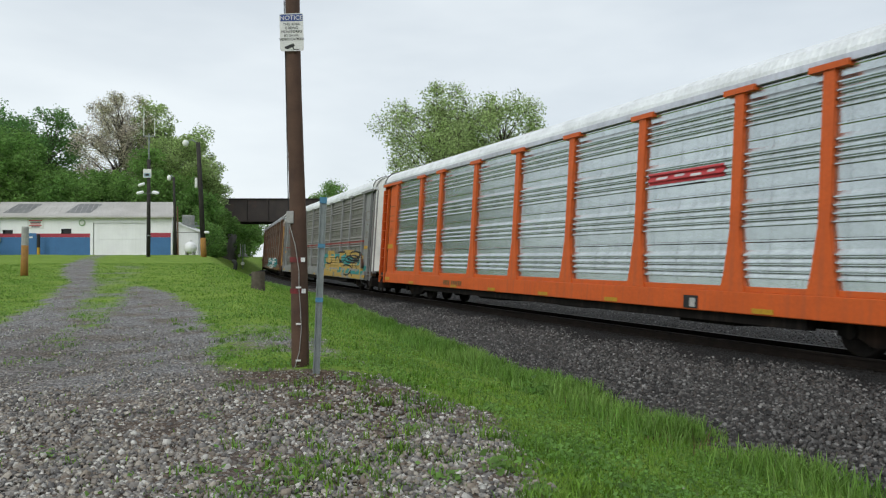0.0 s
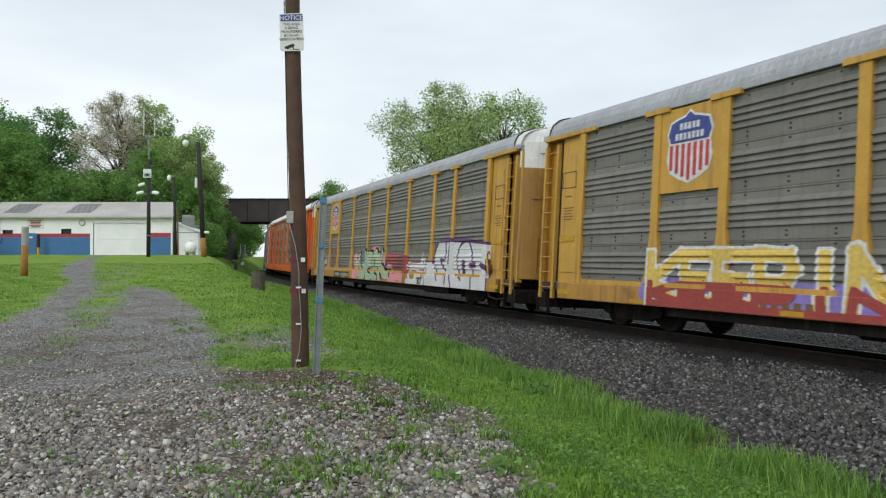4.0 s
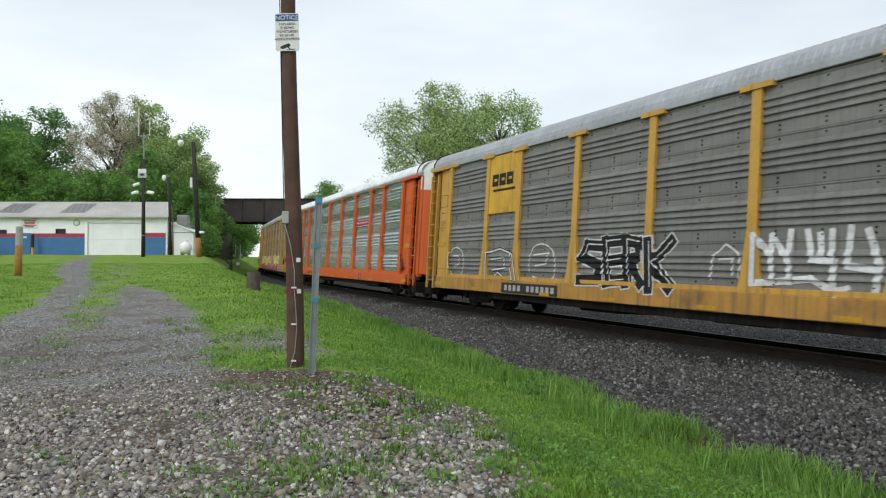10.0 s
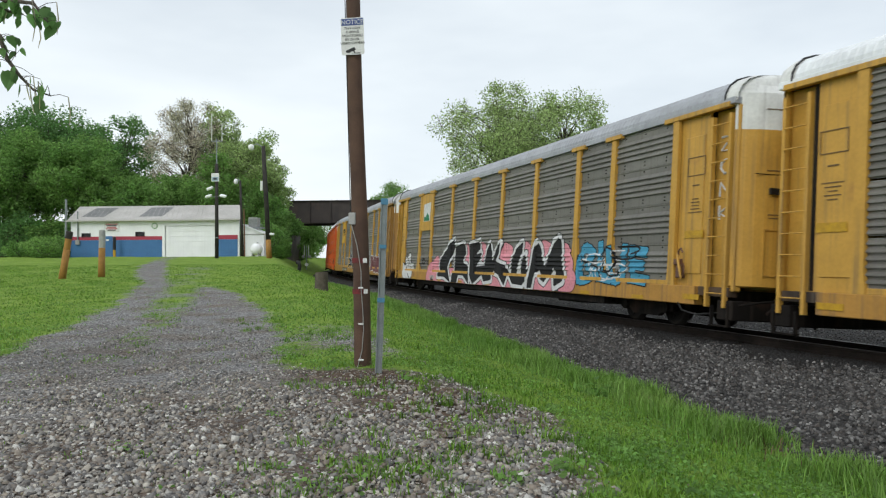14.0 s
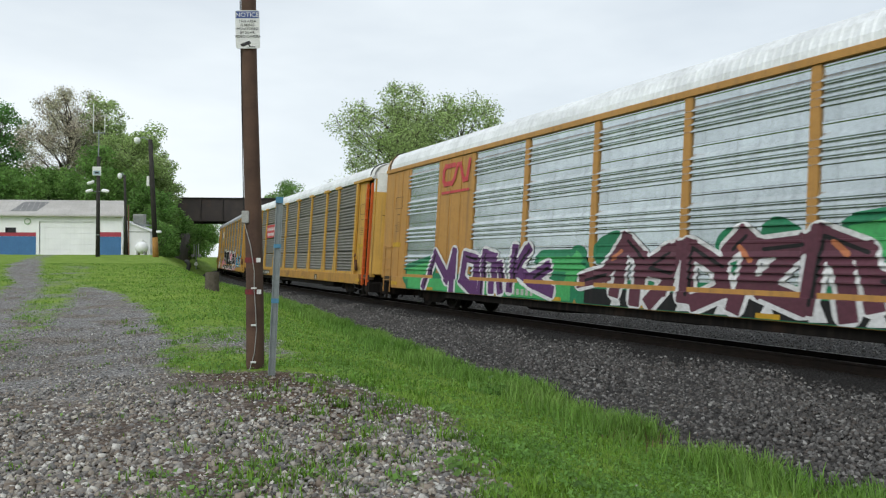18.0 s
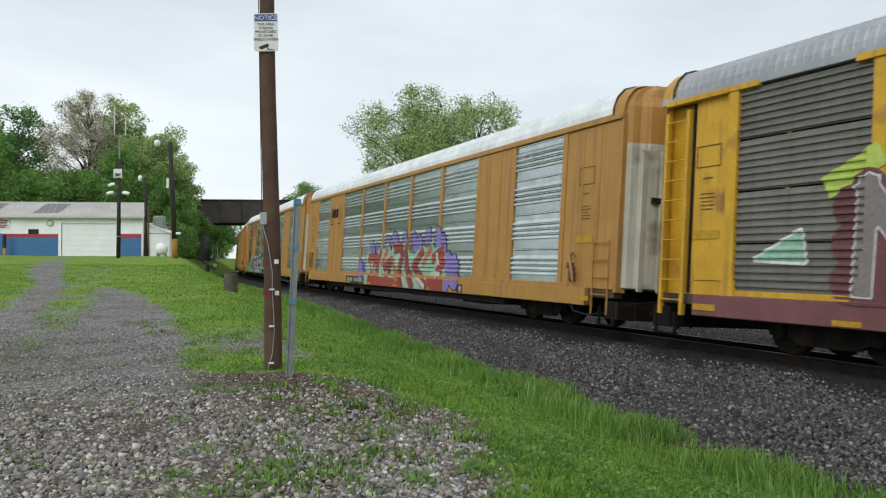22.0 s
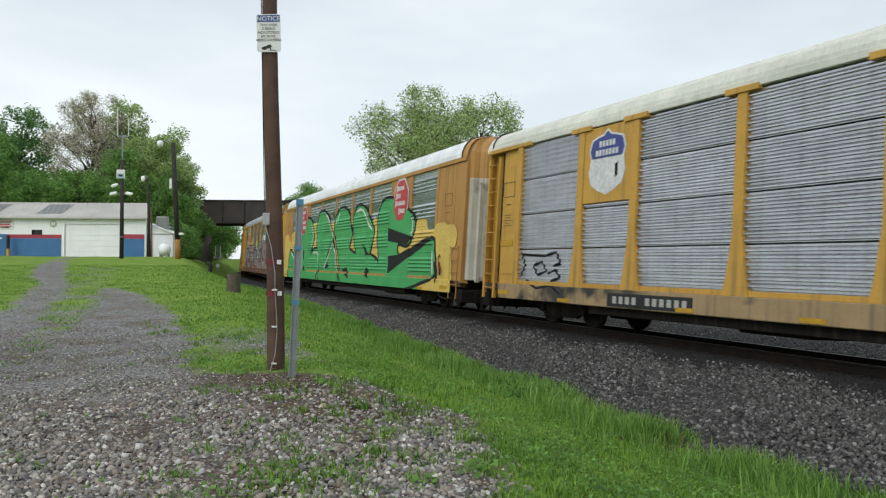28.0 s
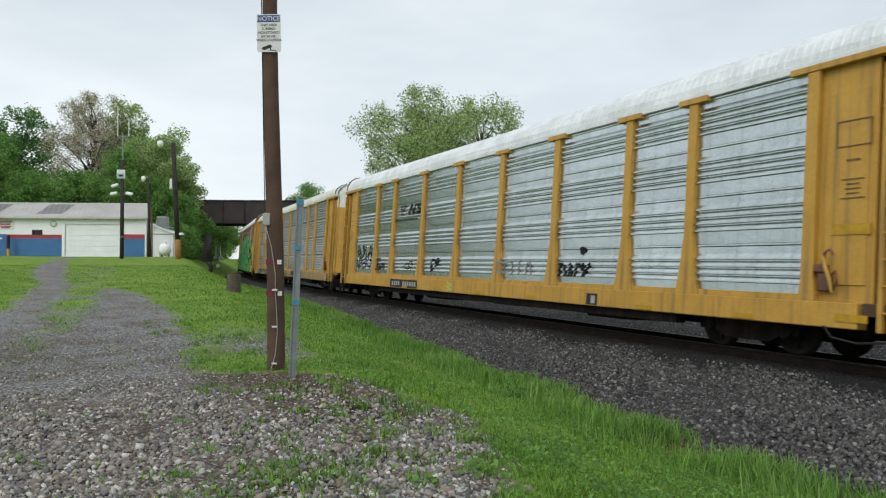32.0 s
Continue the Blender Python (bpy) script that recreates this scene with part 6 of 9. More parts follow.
    # amber car with the looping emblem
    mk = [[(9.82, 0.75), (9.19, 1.76), (8.24, 1.0), (7.89, 1.8), (7.9, 0.65)], [(6.62, 1.6), (7.19, 1.7), (7.32, 1.02), (6.72, 0.75), (6.52, 1.51), (6.49, 0.66)], [(6.16, 0.64), (6.14, 1.75), (5.6, 1.64), (5.57, 0.79)], [(5.27, 1.42), (5.11, 0.8)], [(4.58, 1.87), (4.64, 0.87)], [(3.97, 1.86), (4.44, 1.34), (3.6, 1.02), (2.81, 0.83)], [(3.72, 1.13), (3.06, 1.41)]]
    mz = [[(1.64, 1.12), (0.89, 1.28), (0.27, 2.02), (0.47, 0.95)], [(0.27, 2.02), (-0.23, 1.64), (-0.16, 0.79)], [(-0.45, 1.44), (-0.95, 1.75), (-1.25, 1.81), (-0.94, 1.07), (-0.63, 0.78)], [(-0.45, 1.44), (-1.03, 1.34)], [(-1.54, 1.85), (-1.49, 0.93)], [(-1.54, 1.85), (-2.29, 1.49), (-2.39, 1.05), (-1.81, 0.81)],
          [(-2.49, 1.8), (-2.77, 2.05), (-3.0, 1.86), (-2.9, 1.37), (-2.71, 0.81)], [(-3.14, 1.8), (-3.93, 1.87), (-3.19, 1.13), (-4.0, 0.87)], [(-4.1, 0.88), (-4.27, 2.01), (-4.67, 1.51), (-4.81, 0.8)], [(-4.27, 2.01), (-5.01, 1.73), (-5.21, 0.98)], [(-5.24, 1.3), (-5.77, 1.16)], [(-5.69, 1.83), (-5.56, 1.41)]]
    gr = [[(11.2, 1.1), (9.4, 1.4)], [(10.9, 0.8), (2.2, 0.8)], [(3.27, 1.5), (2.19, 1.5), (1.73, 1.3)], [(2.27, 0.97), (1.91, 1.6)], [(0.95, 1.8), (0.57, 1.9)], [(-2.49, 1.85), (-2.6, 1.7)], [(-3.46, 2.0), (-3.63, 1.9)], [(-4.92, 2.0), (-5.3, 2.05), (-5.5, 1.7)], [(1.5, 0.8), (-6.3, 0.85)]]
    foot = Fill([[(1.5, 0.95), (-5.8, 0.97), (-5.9, 0.6), (1.5, 0.6)]])
    spikes = Fill([[(0.6 - 0.95 * k, 0.6), (0.25 - 0.95 * k, 0.62), (0.4 - 0.95 * k, 0.93)] for k in range(7)])
    P("painted_lettering", 8, [(gr, 0.36, DEEP_GREEN), ([ln for ln in gr[:4] + gr[7:8]], 0.18, GREEN), (foot, 0.0, INK), (spikes, 0.0, CHALK), (mk, 0.25, CHALK), (mk, 0.155, PURPLE), (mz, 0.25, CHALK), (mz, 0.165, PLUM), ([[(a[0][0] - 0.06, a[0][1]), (a[1][0] - 0.06, a[1][1])] for a in mk + mz], 0.035, INK), ([[(0.65, 1.62), (0.4, 1.8)], [(-2.7, 1.85), (-2.95, 1.6)], [(-4.5, 1.9), (-4.75, 1.7)]], 0.05, ORANGE_SPRAY)], "purple graffiti lettering with white edges on green", cell=0.05)
    # amber car with the bracketed emblem
    lav = [[(3.98, 1.4), (3.85, 0.98)], [(3.36, 1.4), (3.16, 1.0)], [(2.63, 2.2), (2.51, 1.9)], [(1.95, 2.1), (1.91, 1.95)], [(0.8, 2.4), (0.72, 2.08)], [(0.09, 2.5), (-0.1, 2.42)], [(-1.01, 2.5), (-1.12, 2.3)], [(-1.9, 2.43), (-2.01, 2.15)], [(-2.45, 2.3), (-2.38, 2.1)], [(-3.2, 2.53), (-3.14, 2.23)], [(-4.01, 2.56), (-4.06, 2.2)], [(-4.41, 2.3), (-4.45, 2.08)], [(-4.85, 1.7), (-4.96, 0.81)], [(-5.3, 1.6), (-5.5, 1.4)], [(-5.14, 1.15), (-5.6, 0.9)]]
    mint = Fill([[(3.31, 1.81), (3.11, 1.97), (2.06, 1.77), (1.56, 2.28), (1.22, 2.01), (0.74, 2.3), (0.51, 1.93), (-0.16, 2.31), (-0.83, 2.05), (-1.03, 2.24), (-1.56, 1.9), (-1.94, 1.83), (-2.73, 2.13), (-3.15, 2.0), (-3.61, 2.31), (-3.67, 1.99), (-4.45, 2.08), (-4.64, 1.86), (-4.7, 1.54), (-4.79, 0.62), (3.13, 0.62)]])
    rd = [[(2.87, 1.72), (2.05, 1.67), (2.53, 1.36), (2.64, 0.73)], [(1.53, 1.94), (1.98, 1.03), (1.68, 0.74)], [(0.95, 1.35), (0.36, 1.57), (0.56, 1.07)], [(-0.06, 2.06), (-0.51, 2.12), (-0.85, 1.85), (-0.59, 1.11), (-1.04, 0.72)], [(-1.21, 2.04), (-1.4, 1.39), (-2.03, 0.7)], [(-2.66, 1.89), (-2.07, 1.4), (-2.81, 0.93), (-3.32, 0.7)], [(-3.8, 1.7), (-4.36, 1.9), (-4.48, 1.54), (-4.19, 1.21)], [(-3.6, 0.8), (-4.57, 0.79)], [(2.24, 0.76), (-1.15, 0.7)]]
    P("painted_lettering", 9, [(lav, 0.275, INK), (lav, 0.24, LAVENDER), (mint, 0.03, MINT), (rd, 0.2, DULL_RED), ([[(x - 0.1, z - 0.06) for x, z in ln] for ln in rd[2:6]], 0.07, MAROON), ([[(0.89, 2.01), (1.22, 1.5)], [(0.13, 1.64), (-0.26, 1.1), (-0.5, 0.9)], [(-3.39, 1.99), (-2.94, 1.53)]], 0.14, ORANGE_SPRAY), ([[(2.47, 1.5), (2.52, 1.25)], [(-0.4, 1.65), (-0.22, 1.51)], [(-1.17, 0.99), (-1.35, 0.7)], [(-4.08, 1.8), (-4.17, 1.54)], [(-3.6, 1.19), (-4.2, 1.15)], [(-2.45, 1.04), (-3.16, 0.71)]], 0.09, CREAM)], "red graffiti lettering edged with mint in lavender puffs", cell=0.055)
    P("black_scrawl", 9, [(doodle(12.9, 12.1, 1.1, 2.0, 7, 21), 0.025, INK), (doodle(11.6, 10.5, 1.1, 1.65, 6, 22), 0.025, INK)], "small black scrawl")
    # dark car with the maroon lettering
    np_, ea = word_lines("NERPH", 9.2, 1.9, 1.25, 2.75, 0.2), word_lines("EASER", -1.3, -8.3, 1.2, 2.85, 0.2)
    band = [[(9.4, 1.3), (-9.6, 1.2)], [(9.4, 1.9), (1.6, 1.9)], [(9.4, 2.5), (1.8, 2.55)], [(-1.2, 1.9), (-8.3, 1.9)], [(-1.2, 2.6), (-8.2, 2.7)]]
    teal = [[(1.2, 2.2), (-0.6, 2.1)], [(1.0, 1.6), (-0.5, 2.6)], [(-8.7, 2.0), (-9.2, 1.95)]]
    wedge = Fill([[(11.2, 1.65), (10.3, 2.15), (10.2, 1.6)]])
    fin = Fill([[(-8.6, 2.4), (-9.6, 2.35), (-11.3, 1.75), (-8.7, 1.6)]])
    ell = [[(1.15, 2.2), (1.15, 1.4), (-0.55, 1.4)]]
    P("painted_lettering", 10, [(teal, 0.4, TEAL), (fin, 0.0, TEAL), (wedge, 0.05, CHALK), (wedge, 0.0, MINT), ([[(9.7, 2.9), (9.1, 3.2)], [(1.4, 3.05), (0.9, 3.15)], [(-0.9, 2.9), (-1.4, 3.1)], [(-8.6, 2.4), (-9.0, 2.1)]], 0.2, LIME), (band, 0.35, MAROON), ([[(q[0][0], q[0][1]) for q in (ln,)] + [ln[-1]] for ln in band[:1]], 0.36, MAROON), (np_ + ell + ea, 0.32, MAROON), (np_ + ell + ea, 0.2, CHALK), (np_ + ell + ea, 0.175, DUST), ([[(0.95, 2.75), (0.7, 2.6)], [(0.4, 2.55), (0.35, 2.2)], [(-0.1, 2.3), (-0.5, 2.35)], [(0.2, 1.95), (-0.2, 1.85)], [(-0.7, 1.6), (-0.95, 1.55)]], 0.11, CHALK)], "block graffiti lettering in dusty grey on maroon", cell=0.06)
    bubbles = [[(x0 - 0.36 * k, 3.2 + 0.16 * (k % 2)), (x0 - 0.36 * k - 0.1, 3.38 + 0.12 * (k % 3))] for x0 in (6.5, -2.7) for k in range(6)]
    P("painted_lettering", 10, [(bubbles, 0.28, SKY_BLUE), (bubbles, 0.19, INK), (bubbles, 0.165, CHALK), (doodle(6.6, 4.6, 3.15, 3.55, 6, 27) + doodle(-2.7, -4.5, 3.15, 3.55, 6, 28), 0.022, INK)], "white bubble tags on sky blue")
    # cream car under green lettering
    first = Fill([bowed(q, 3) for q in (
        [(11.5, 2.24), (10.3, 1.81), (8.85, 1.28), (9.17, 1.81), (9.53, 2.73), (9.56, 3.67), (9.25, 4.1), (8.23, 4.16), (7.18, 4.07), (6.31, 3.74), (5.71, 3.12), (5.78, 2.49), (6.43, 1.92), (5.7, 2.19), (4.89, 2.24), (4.28, 1.83), (4.14, 1.31), (4.46, 0.83), (4.78, 0.5), (7.67, 0.4), (10.77, 0.5), (11.76, 0.98)],
        [(3.67, 0.5), (4.1, 1.42), (4.63, 2.13), (5.01, 2.76), (5.15, 3.51), (4.84, 4.09), (4.27, 4.25), (3.5, 4.19), (2.79, 3.86), (2.12, 3.29), (1.45, 2.61), (1.15, 2.03), (0.71, 1.38), (0.31, 0.5)])])
    then = Fill([bowed(q, 3) for q in (
        [(-0.49, 0.5), (0.4, 1.66), (1.11, 2.65), (1.44, 3.53), (0.85, 4.1), (-0.22, 4.15), (-1.18, 3.6), (-1.55, 2.8), (-1.44, 2.11), (-2.86, 1.77), (-3.13, 1.22), (-2.63, 0.5)],
        [(-3.05, 0.5), (-2.44, 1.77), (-1.79, 3.02), (-1.73, 3.7), (-2.22, 4.1), (-3.07, 4.05), (-4.04, 3.55), (-4.72, 2.93), (-4.61, 2.32), (-4.3, 1.91), (-5.39, 1.62), (-6.05, 1.07), (-6.13, 0.5)],
        [(-6.38, 0.4), (-5.78, 1.26), (-5.39, 2.26), (-5.23, 3.27), (-5.53, 3.96), (-6.32, 4.15), (-7.45, 4.0), (-8.51, 3.62), (-9.32, 3.25), (-9.4, 2.83), (-9.23, 2.49), (-8.81, 2.22), (-7.88, 2.3), (-7.94, 1.84), (-8.75, 1.74), (-11.12, 2.37), (-11.45, 1.97), (-11.57, 1.16), (-10.48, 0.87), (-8.71, 0.56)])])
    hump = [(13.2, 3.0), (12.6, 3.05), (11.9, 2.6), (10.9, 3.2), (9.9, 3.3), (5.8, 3.5), (5.2, 3.5), (2.4, 3.4), (1.4, 3.4), (-1.4, 3.3), (-4.3, 3.0), (-5.0, 3.2), (-9.4, 2.7), (-10.0, 2.95), (-11.0, 2.5), (-11.9, 2.7), (-12.6, 2.6)]
    puff = Fill([[(13.2, 0.6)] + hump + [(-12.9, 0.9), (-12.9, 0.6)]])
    low = Fill([[(11.5, 0.5), (11.3, 1.0), (-9.5, 1.0), (-10.5, 0.5)]])
    bars = Fill([[(-6.61, 2.96), (-9.3, 2.52), (-8.81, 2.22), (-6.69, 2.42)], [(-6.88, 1.09), (-6.87, 1.81), (-7.94, 1.84), (-10.73, 2.47), (-11.12, 2.37)], [(-3.21, 2.46), (-4.42, 1.86), (-3.77, 1.83)], [(-3.56, 1.06), (-4.23, 1.34), (-4.58, 0.83)], [(-11.42, 1.62), (-11.8, 1.5), (-11.82, 0.73)], [(-0.12, 1.18), (-1.19, 1.31), (-1.68, 0.75)], [(2.98, 1.17), (2.15, 1.28), (2.56, 1.57)]])
    marks = [[(1.45, 2.61), (2.01, 2.31), (2.68, 1.76)], [(7.75, 2.1), (7.72, 1.8)], [(7.6, 1.2), (7.4, 1.12)]]
    shine = [bowed(q, 4, False) for q in ([(3.35, 4.05), (2.64, 3.67), (1.68, 2.8)], [(1.56, 2.55), (2.31, 2.0), (3.03, 1.22)], [(6.24, 3.6), (5.85, 3.06), (6.1, 2.43)], [(5.6, 2.05), (4.8, 2.05), (4.38, 1.65), (4.55, 0.94)], [(11.3, 2.1), (8.84, 1.21)], [(1.3, 2.23), (0.93, 1.65), (0.6, 1.11)], [(8.2, 2.5), (7.95, 1.1)], [(-2.1, 3.9), (-3.0, 3.9), (-4.4, 3.0)], [(-9.2, 3.2), (-9.2, 2.6)], [(-11.3, 1.9), (-11.4, 1.2)], [(1.2, 3.5), (0.8, 3.95)])]
    P("painted_lettering", 11, [(puff, 0.1, SUNNY), ([[(p[0] - 0.2, p[1] - 0.2), (p[0] + 0.2, p[1] - 0.2)] for p in hump], 0.42, SUNNY), (low, 0.0, GREEN), (first, 0.11, INK), (then, 0.12, INK), (first, 0.0, GREEN), (then, 0.0, GREEN), (bars, 0.0, INK), (marks, 0.12, INK), (shine, 0.05, CHALK)], "huge green graffiti lettering with black outlines", cell=0.07)
    # silver cars
    P("black_scrawl", 12, [([[(11.5, 1.85), (11.3, 1.5), (11.5, 1.2)], [(11.4, 1.8), (10.4, 1.75), (9.9, 1.85), (9.7, 1.55), (10.0, 1.5)], [(10.9, 1.5), (10.5, 1.6), (10.3, 1.35), (10.7, 1.25), (10.9, 1.5)], [(10.2, 1.3), (9.9, 1.4), (9.7, 1.2), (10.1, 1.1)], [(11.2, 1.1), (10.6, 0.9), (10.0, 1.0), (9.6, 0.8)]], 0.032, INK), (doodle(-1.2, -3.6, 1.1, 1.7, 6, 30), 0.02, P_GREY)], "black scribbled outlines")
    P("black_scrawl", 13, [(doodle(11.3, 9.5, 1.15, 2.25, 16, 31), 0.026, INK), (word_lines("DACK", 8.7, 7.75, 1.12, 1.5), 0.028, INK), (doodle(8.7, 7.8, 1.6, 1.8, 2, 32), 0.025, INK)], "black scrawl and small black letters")
    P("lime_scrawl", 13, [([[(1.75, 0.9), (1.45, 0.82), (1.75, 0.76), (1.42, 0.68), (1.75, 0.64)]], 0.03, LIME)], "small bright lime scrawl on the sill", cell=0.04)
    P("black_scrawl", 13, [(doodle(6.2, 5.0, 1.1, 1.6, 4, 33), 0.02, INK), (doodle(3.7, 2.6, 1.1, 1.7, 6, 34), 0.03, INK), (word_lines("PELLO", -1.5, -3.3, 1.05, 1.6), 0.028, P_GREY), (word_lines("DACK", -4.55, -5.85, 1.05, 1.55), 0.038, INK), (doodle(-5.2, -5.6, 1.7, 1.95, 2, 35), 0.025, INK)], "black scrawl and small black letters")


graffiti()

# ---- trackside things near the camera ----


def text_mesh(words, size, align="CENTER"):
    """Lettering as a flat mesh in x, z, facing -y."""
    cu = bpy.data.curves.new("lettering", "FONT")
    cu.body, cu.size, cu.align_x, cu.extrude = words, size, align, 0.001
    tmp = bpy.data.objects.new("lettering", cu)
    scene.collection.objects.link(tmp)
    me = bpy.data.meshes.new_from_object(tmp.evaluated_get(bpy.context.evaluated_depsgraph_get()))
    bpy.data.objects.remove(tmp)
    bpy.data.curves.remove(cu)
    me.transform(Matrix.Rotation(math.pi / 2, 4, "X"))
    me.materials.clear()
    return me


def rounded(w, h, r, n=5):
    pts = []
    for cx, cz, a0 in ((w / 2 - r, h / 2 - r, 0), (-w / 2 + r, h / 2 - r, 90), (-w / 2 + r, -h / 2 + r, 180), (w / 2 - r, -h / 2 + r, 270)):
        pts += [(cx + r * math.cos(radians(a0 + 90 * k / n)), cz + r * math.sin(radians(a0 + 90 * k / n))) for k in range(n + 1)]
    return pts


FADED_RED = mat("faded_red_band", (0.22, 0.03, 0.035), (0.13, 0.035, 0.03), rough=0.8, scale=12)


def wooden_pole():
    pole = thing("utility_pole", pose(-1.98, 10.05, gz(-1.98, 10.05) - 0.02), "brown weathered wooden utility pole with a cable and red bands", "utility pole")
    pts, rr = [], []
    for k in range(25):
        z = -0.3 + k * 0.37
        pts.append((-0.0235 * z + 0.012 * math.sin(z * 1.1), 0.004 * z, z))
        rr.append(0.122 - 0.0042 * z + 0.004 * noise.noise((z * 2, 1, 1)))
    part("shaft", Shape().tube(pts, rr, 18), WOOD_POLE, pole, smooth=True)

    def at(z, out=0.0, side=0.0):
        return (-0.0235 * z + 0.012 * math.sin(z * 1.1) + side, 0.004 * z - (0.122 - 0.0042 * z) - out, z)

    # white cable down the front, with clips
    cable = [(-0.11, -0.06, 2.1), (-0.075, -0.118, 1.95), (-0.01, -0.128, 1.7), (0.035, -0.124, 1.35), (0.03, -0.126, 1.1), (0.045, -0.124, 0.8), (0.05, -0.125, 0.55), (0.02, -0.128, 0.25), (-0.04, -0.128, 0.05), (-0.06, -0.14, -0.02)]
    part("cable", Shape().tube([(x - 0.0235 * z, y, z) for x, y, z in cable], 0.006, 6), GREY_PAINT, pole, "thin grey cable", smooth=True)
    for z in (1.12, 0.62, 0.12):
        part("cable_clip", Shape().box(-0.035, 0.035, -0.145, -0.12, z - 0.012, z + 0.012, c=0.004), SIGN_WHITE, pole)
    for z in (1.5, 1.07):
        rows = [[((0.1235 - 0.0042 * z) * math.cos(a) - 0.0235 * z, (0.1235 - 0.0042 * z) * math.sin(a), z + dz) for a in np.linspace(-2.75, -0.25, 14)] for dz in (-0.035, 0.035)]
        part("red_band", Shape().loft(rows), FADED_RED, pole, "faded red paint band")
        part("reflector_tag", Shape().box(0.06 - 0.0235 * z, 0.115 - 0.0235 * z, -0.105, -0.085, z - 0.03, z + 0.03), SIGN_WHITE, pole)
    part("junction_box", Shape().box(-0.175, -0.075, -0.12, -0.04, 2.0, 2.17, c=0.01), GREY_PAINT, pole, "small grey junction box")
    part("far_cable", Shape().tube([(-0.112 - 0.0235 * z, -0.03, z) for z in np.arange(2.1, 8.0, 0.6)], 0.007, 5), BLACK, pole)

    # the notice, screwed on the pole
    sx, sy, sz = at(4.62, 0.03)
    sign = thing("notice_sign", pose(-1.98 + sx + 0.01, 10.05 + sy, 4.62, 0, -1.6, 0), "white metal notice sign with a blue header on the pole", "sign")
    w, h = 0.325, 0.52
    part("plate", Shape().prism(rounded(w, h, 0.03), 0, 0.006), SIGN_WHITE, sign)
    part("header", Shape().prism([(x, z * 0.19 + 0.2) for x, z in rounded(w - 0.012, h - 0.02, 0.03)], -0.002, 0.003), SIGN_BLUE, sign)
    part("heading", text_mesh("NOTICE", 0.087), SIGN_WHITE, sign, at=pose(0, -0.004, 0.17))
    for k, words in enumerate(("THIS AREA", "IS BEING", "MONITORED", "BY 24 HR.", "VIDEO CAMERA")):
        part("line_of_text", text_mesh(words, 0.049), BLACK, sign, at=pose(0, -0.003, 0.095 - 0.052 * k))
    cam_icon = Shape().prism([(-0.1, -0.2), (0.02, -0.155), (0.045, -0.19), (-0.06, -0.235), (-0.095, -0.225)], -0.003, 0.001).prism([(0.0, -0.2), (0.02, -0.2), (0.035, -0.235), (0.1, -0.235), (0.1, -0.245), (0.02, -0.245)], -0.003, 0.001)
    part("camera_symbol", cam_icon, BLACK, sign)
    for z in (0.24, -0.245):
        part("screw", Shape().tube([(0, -0.006, z), (0, 0.0, z)], 0.008, 8), GALV_POST, sign)


wooden_pole()


def metal_post():
    b = gz(-1.65, 9.42)
    post = thing("metal_post", pose(-1.65, 9.42, b - 0.02, 0, 2.2, 12), "grey galvanised channel post with faded blue marks", "post")
    ol = [(-0.045, -0.018), (-0.03, -0.018), (-0.018, 0.012), (0.018, 0.012), (0.03, -0.018), (0.045, -0.018), (0.045, -0.013), (0.034, -0.013), (0.022, 0.018), (-0.022, 0.018), (-0.034, -0.013), (-0.045, -0.013)]
    part("channel", Shape().loft([[(x, y, z) for x, y in ol] for z in (-0.2, 2.32)], closed=True), GALV_POST, post)
    part("closing_face", Shape().box(-0.044, 0.044, 0.0, 0.006, -0.1, 2.31), GALV_POST, post)
    tape = mat("faded_blue_tape", (0.1, 0.3, 0.45), (0.08, 0.22, 0.35), rough=0.6)
    for z, h in ((2.24, 0.08), (1.66, 0.05), (0.95, 0.06)):
        part("blue_mark", Shape().box(-0.047, 0.047, -0.02, 0.02, z, z + h), tape, post, "faded blue tape mark")


metal_post()


def marker():
    x, y = -4.79, 28.68
    m = thing("trackside_marker", pose(x, y, gz(x, y) - 0.02), "thin dark marker post with a white edge", "marker post")
    part("stake", Shape().box(-0.035, 0.0, -0.02, 0.02, 0, 1.9, c=0.004), BLACK, m)
    part("white_edge", Shape().box(-0.06, -0.036, -0.012, 0.012, 0.05, 0.9), SIGN_WHITE, m)


marker()


def stump():
    x, y = -6.6, 25.85
    st = thing("tree_stump", pose(x, y, gz(x, y) - 0.05), "grey weathered sawn tree stump standing in the grass", "tree stump")
    rows = []
    for z, f in ((0, 1.12), (0.08, 1.03), (0.25, 0.97), (0.45, 0.95), (0.66, 0.97), (0.675, 0.94)):
        rows.append([(f * 0.245 * (1 + 0.07 * noise.noise((math.cos(a) * 1.5, math.sin(a) * 1.5, z))) * math.cos(a), f * 0.245 * (1 + 0.07 * noise.noise((math.cos(a) * 1.5, math.sin(a) * 1.5, z))) * math.sin(a), z + (0.03 * math.cos(a + 1) if z > 0.5 else 0)) for a in np.linspace(0, 2 * math.pi, 25)[:-1]])
    part("bark_side", Shape().loft(rows, closed=True), STUMP_WOOD, st, smooth=True)
    top = Shape().add(rows[-1], [tuple(range(24))])
    part("sawn_top", top, STUMP_TOP, st)


stump()


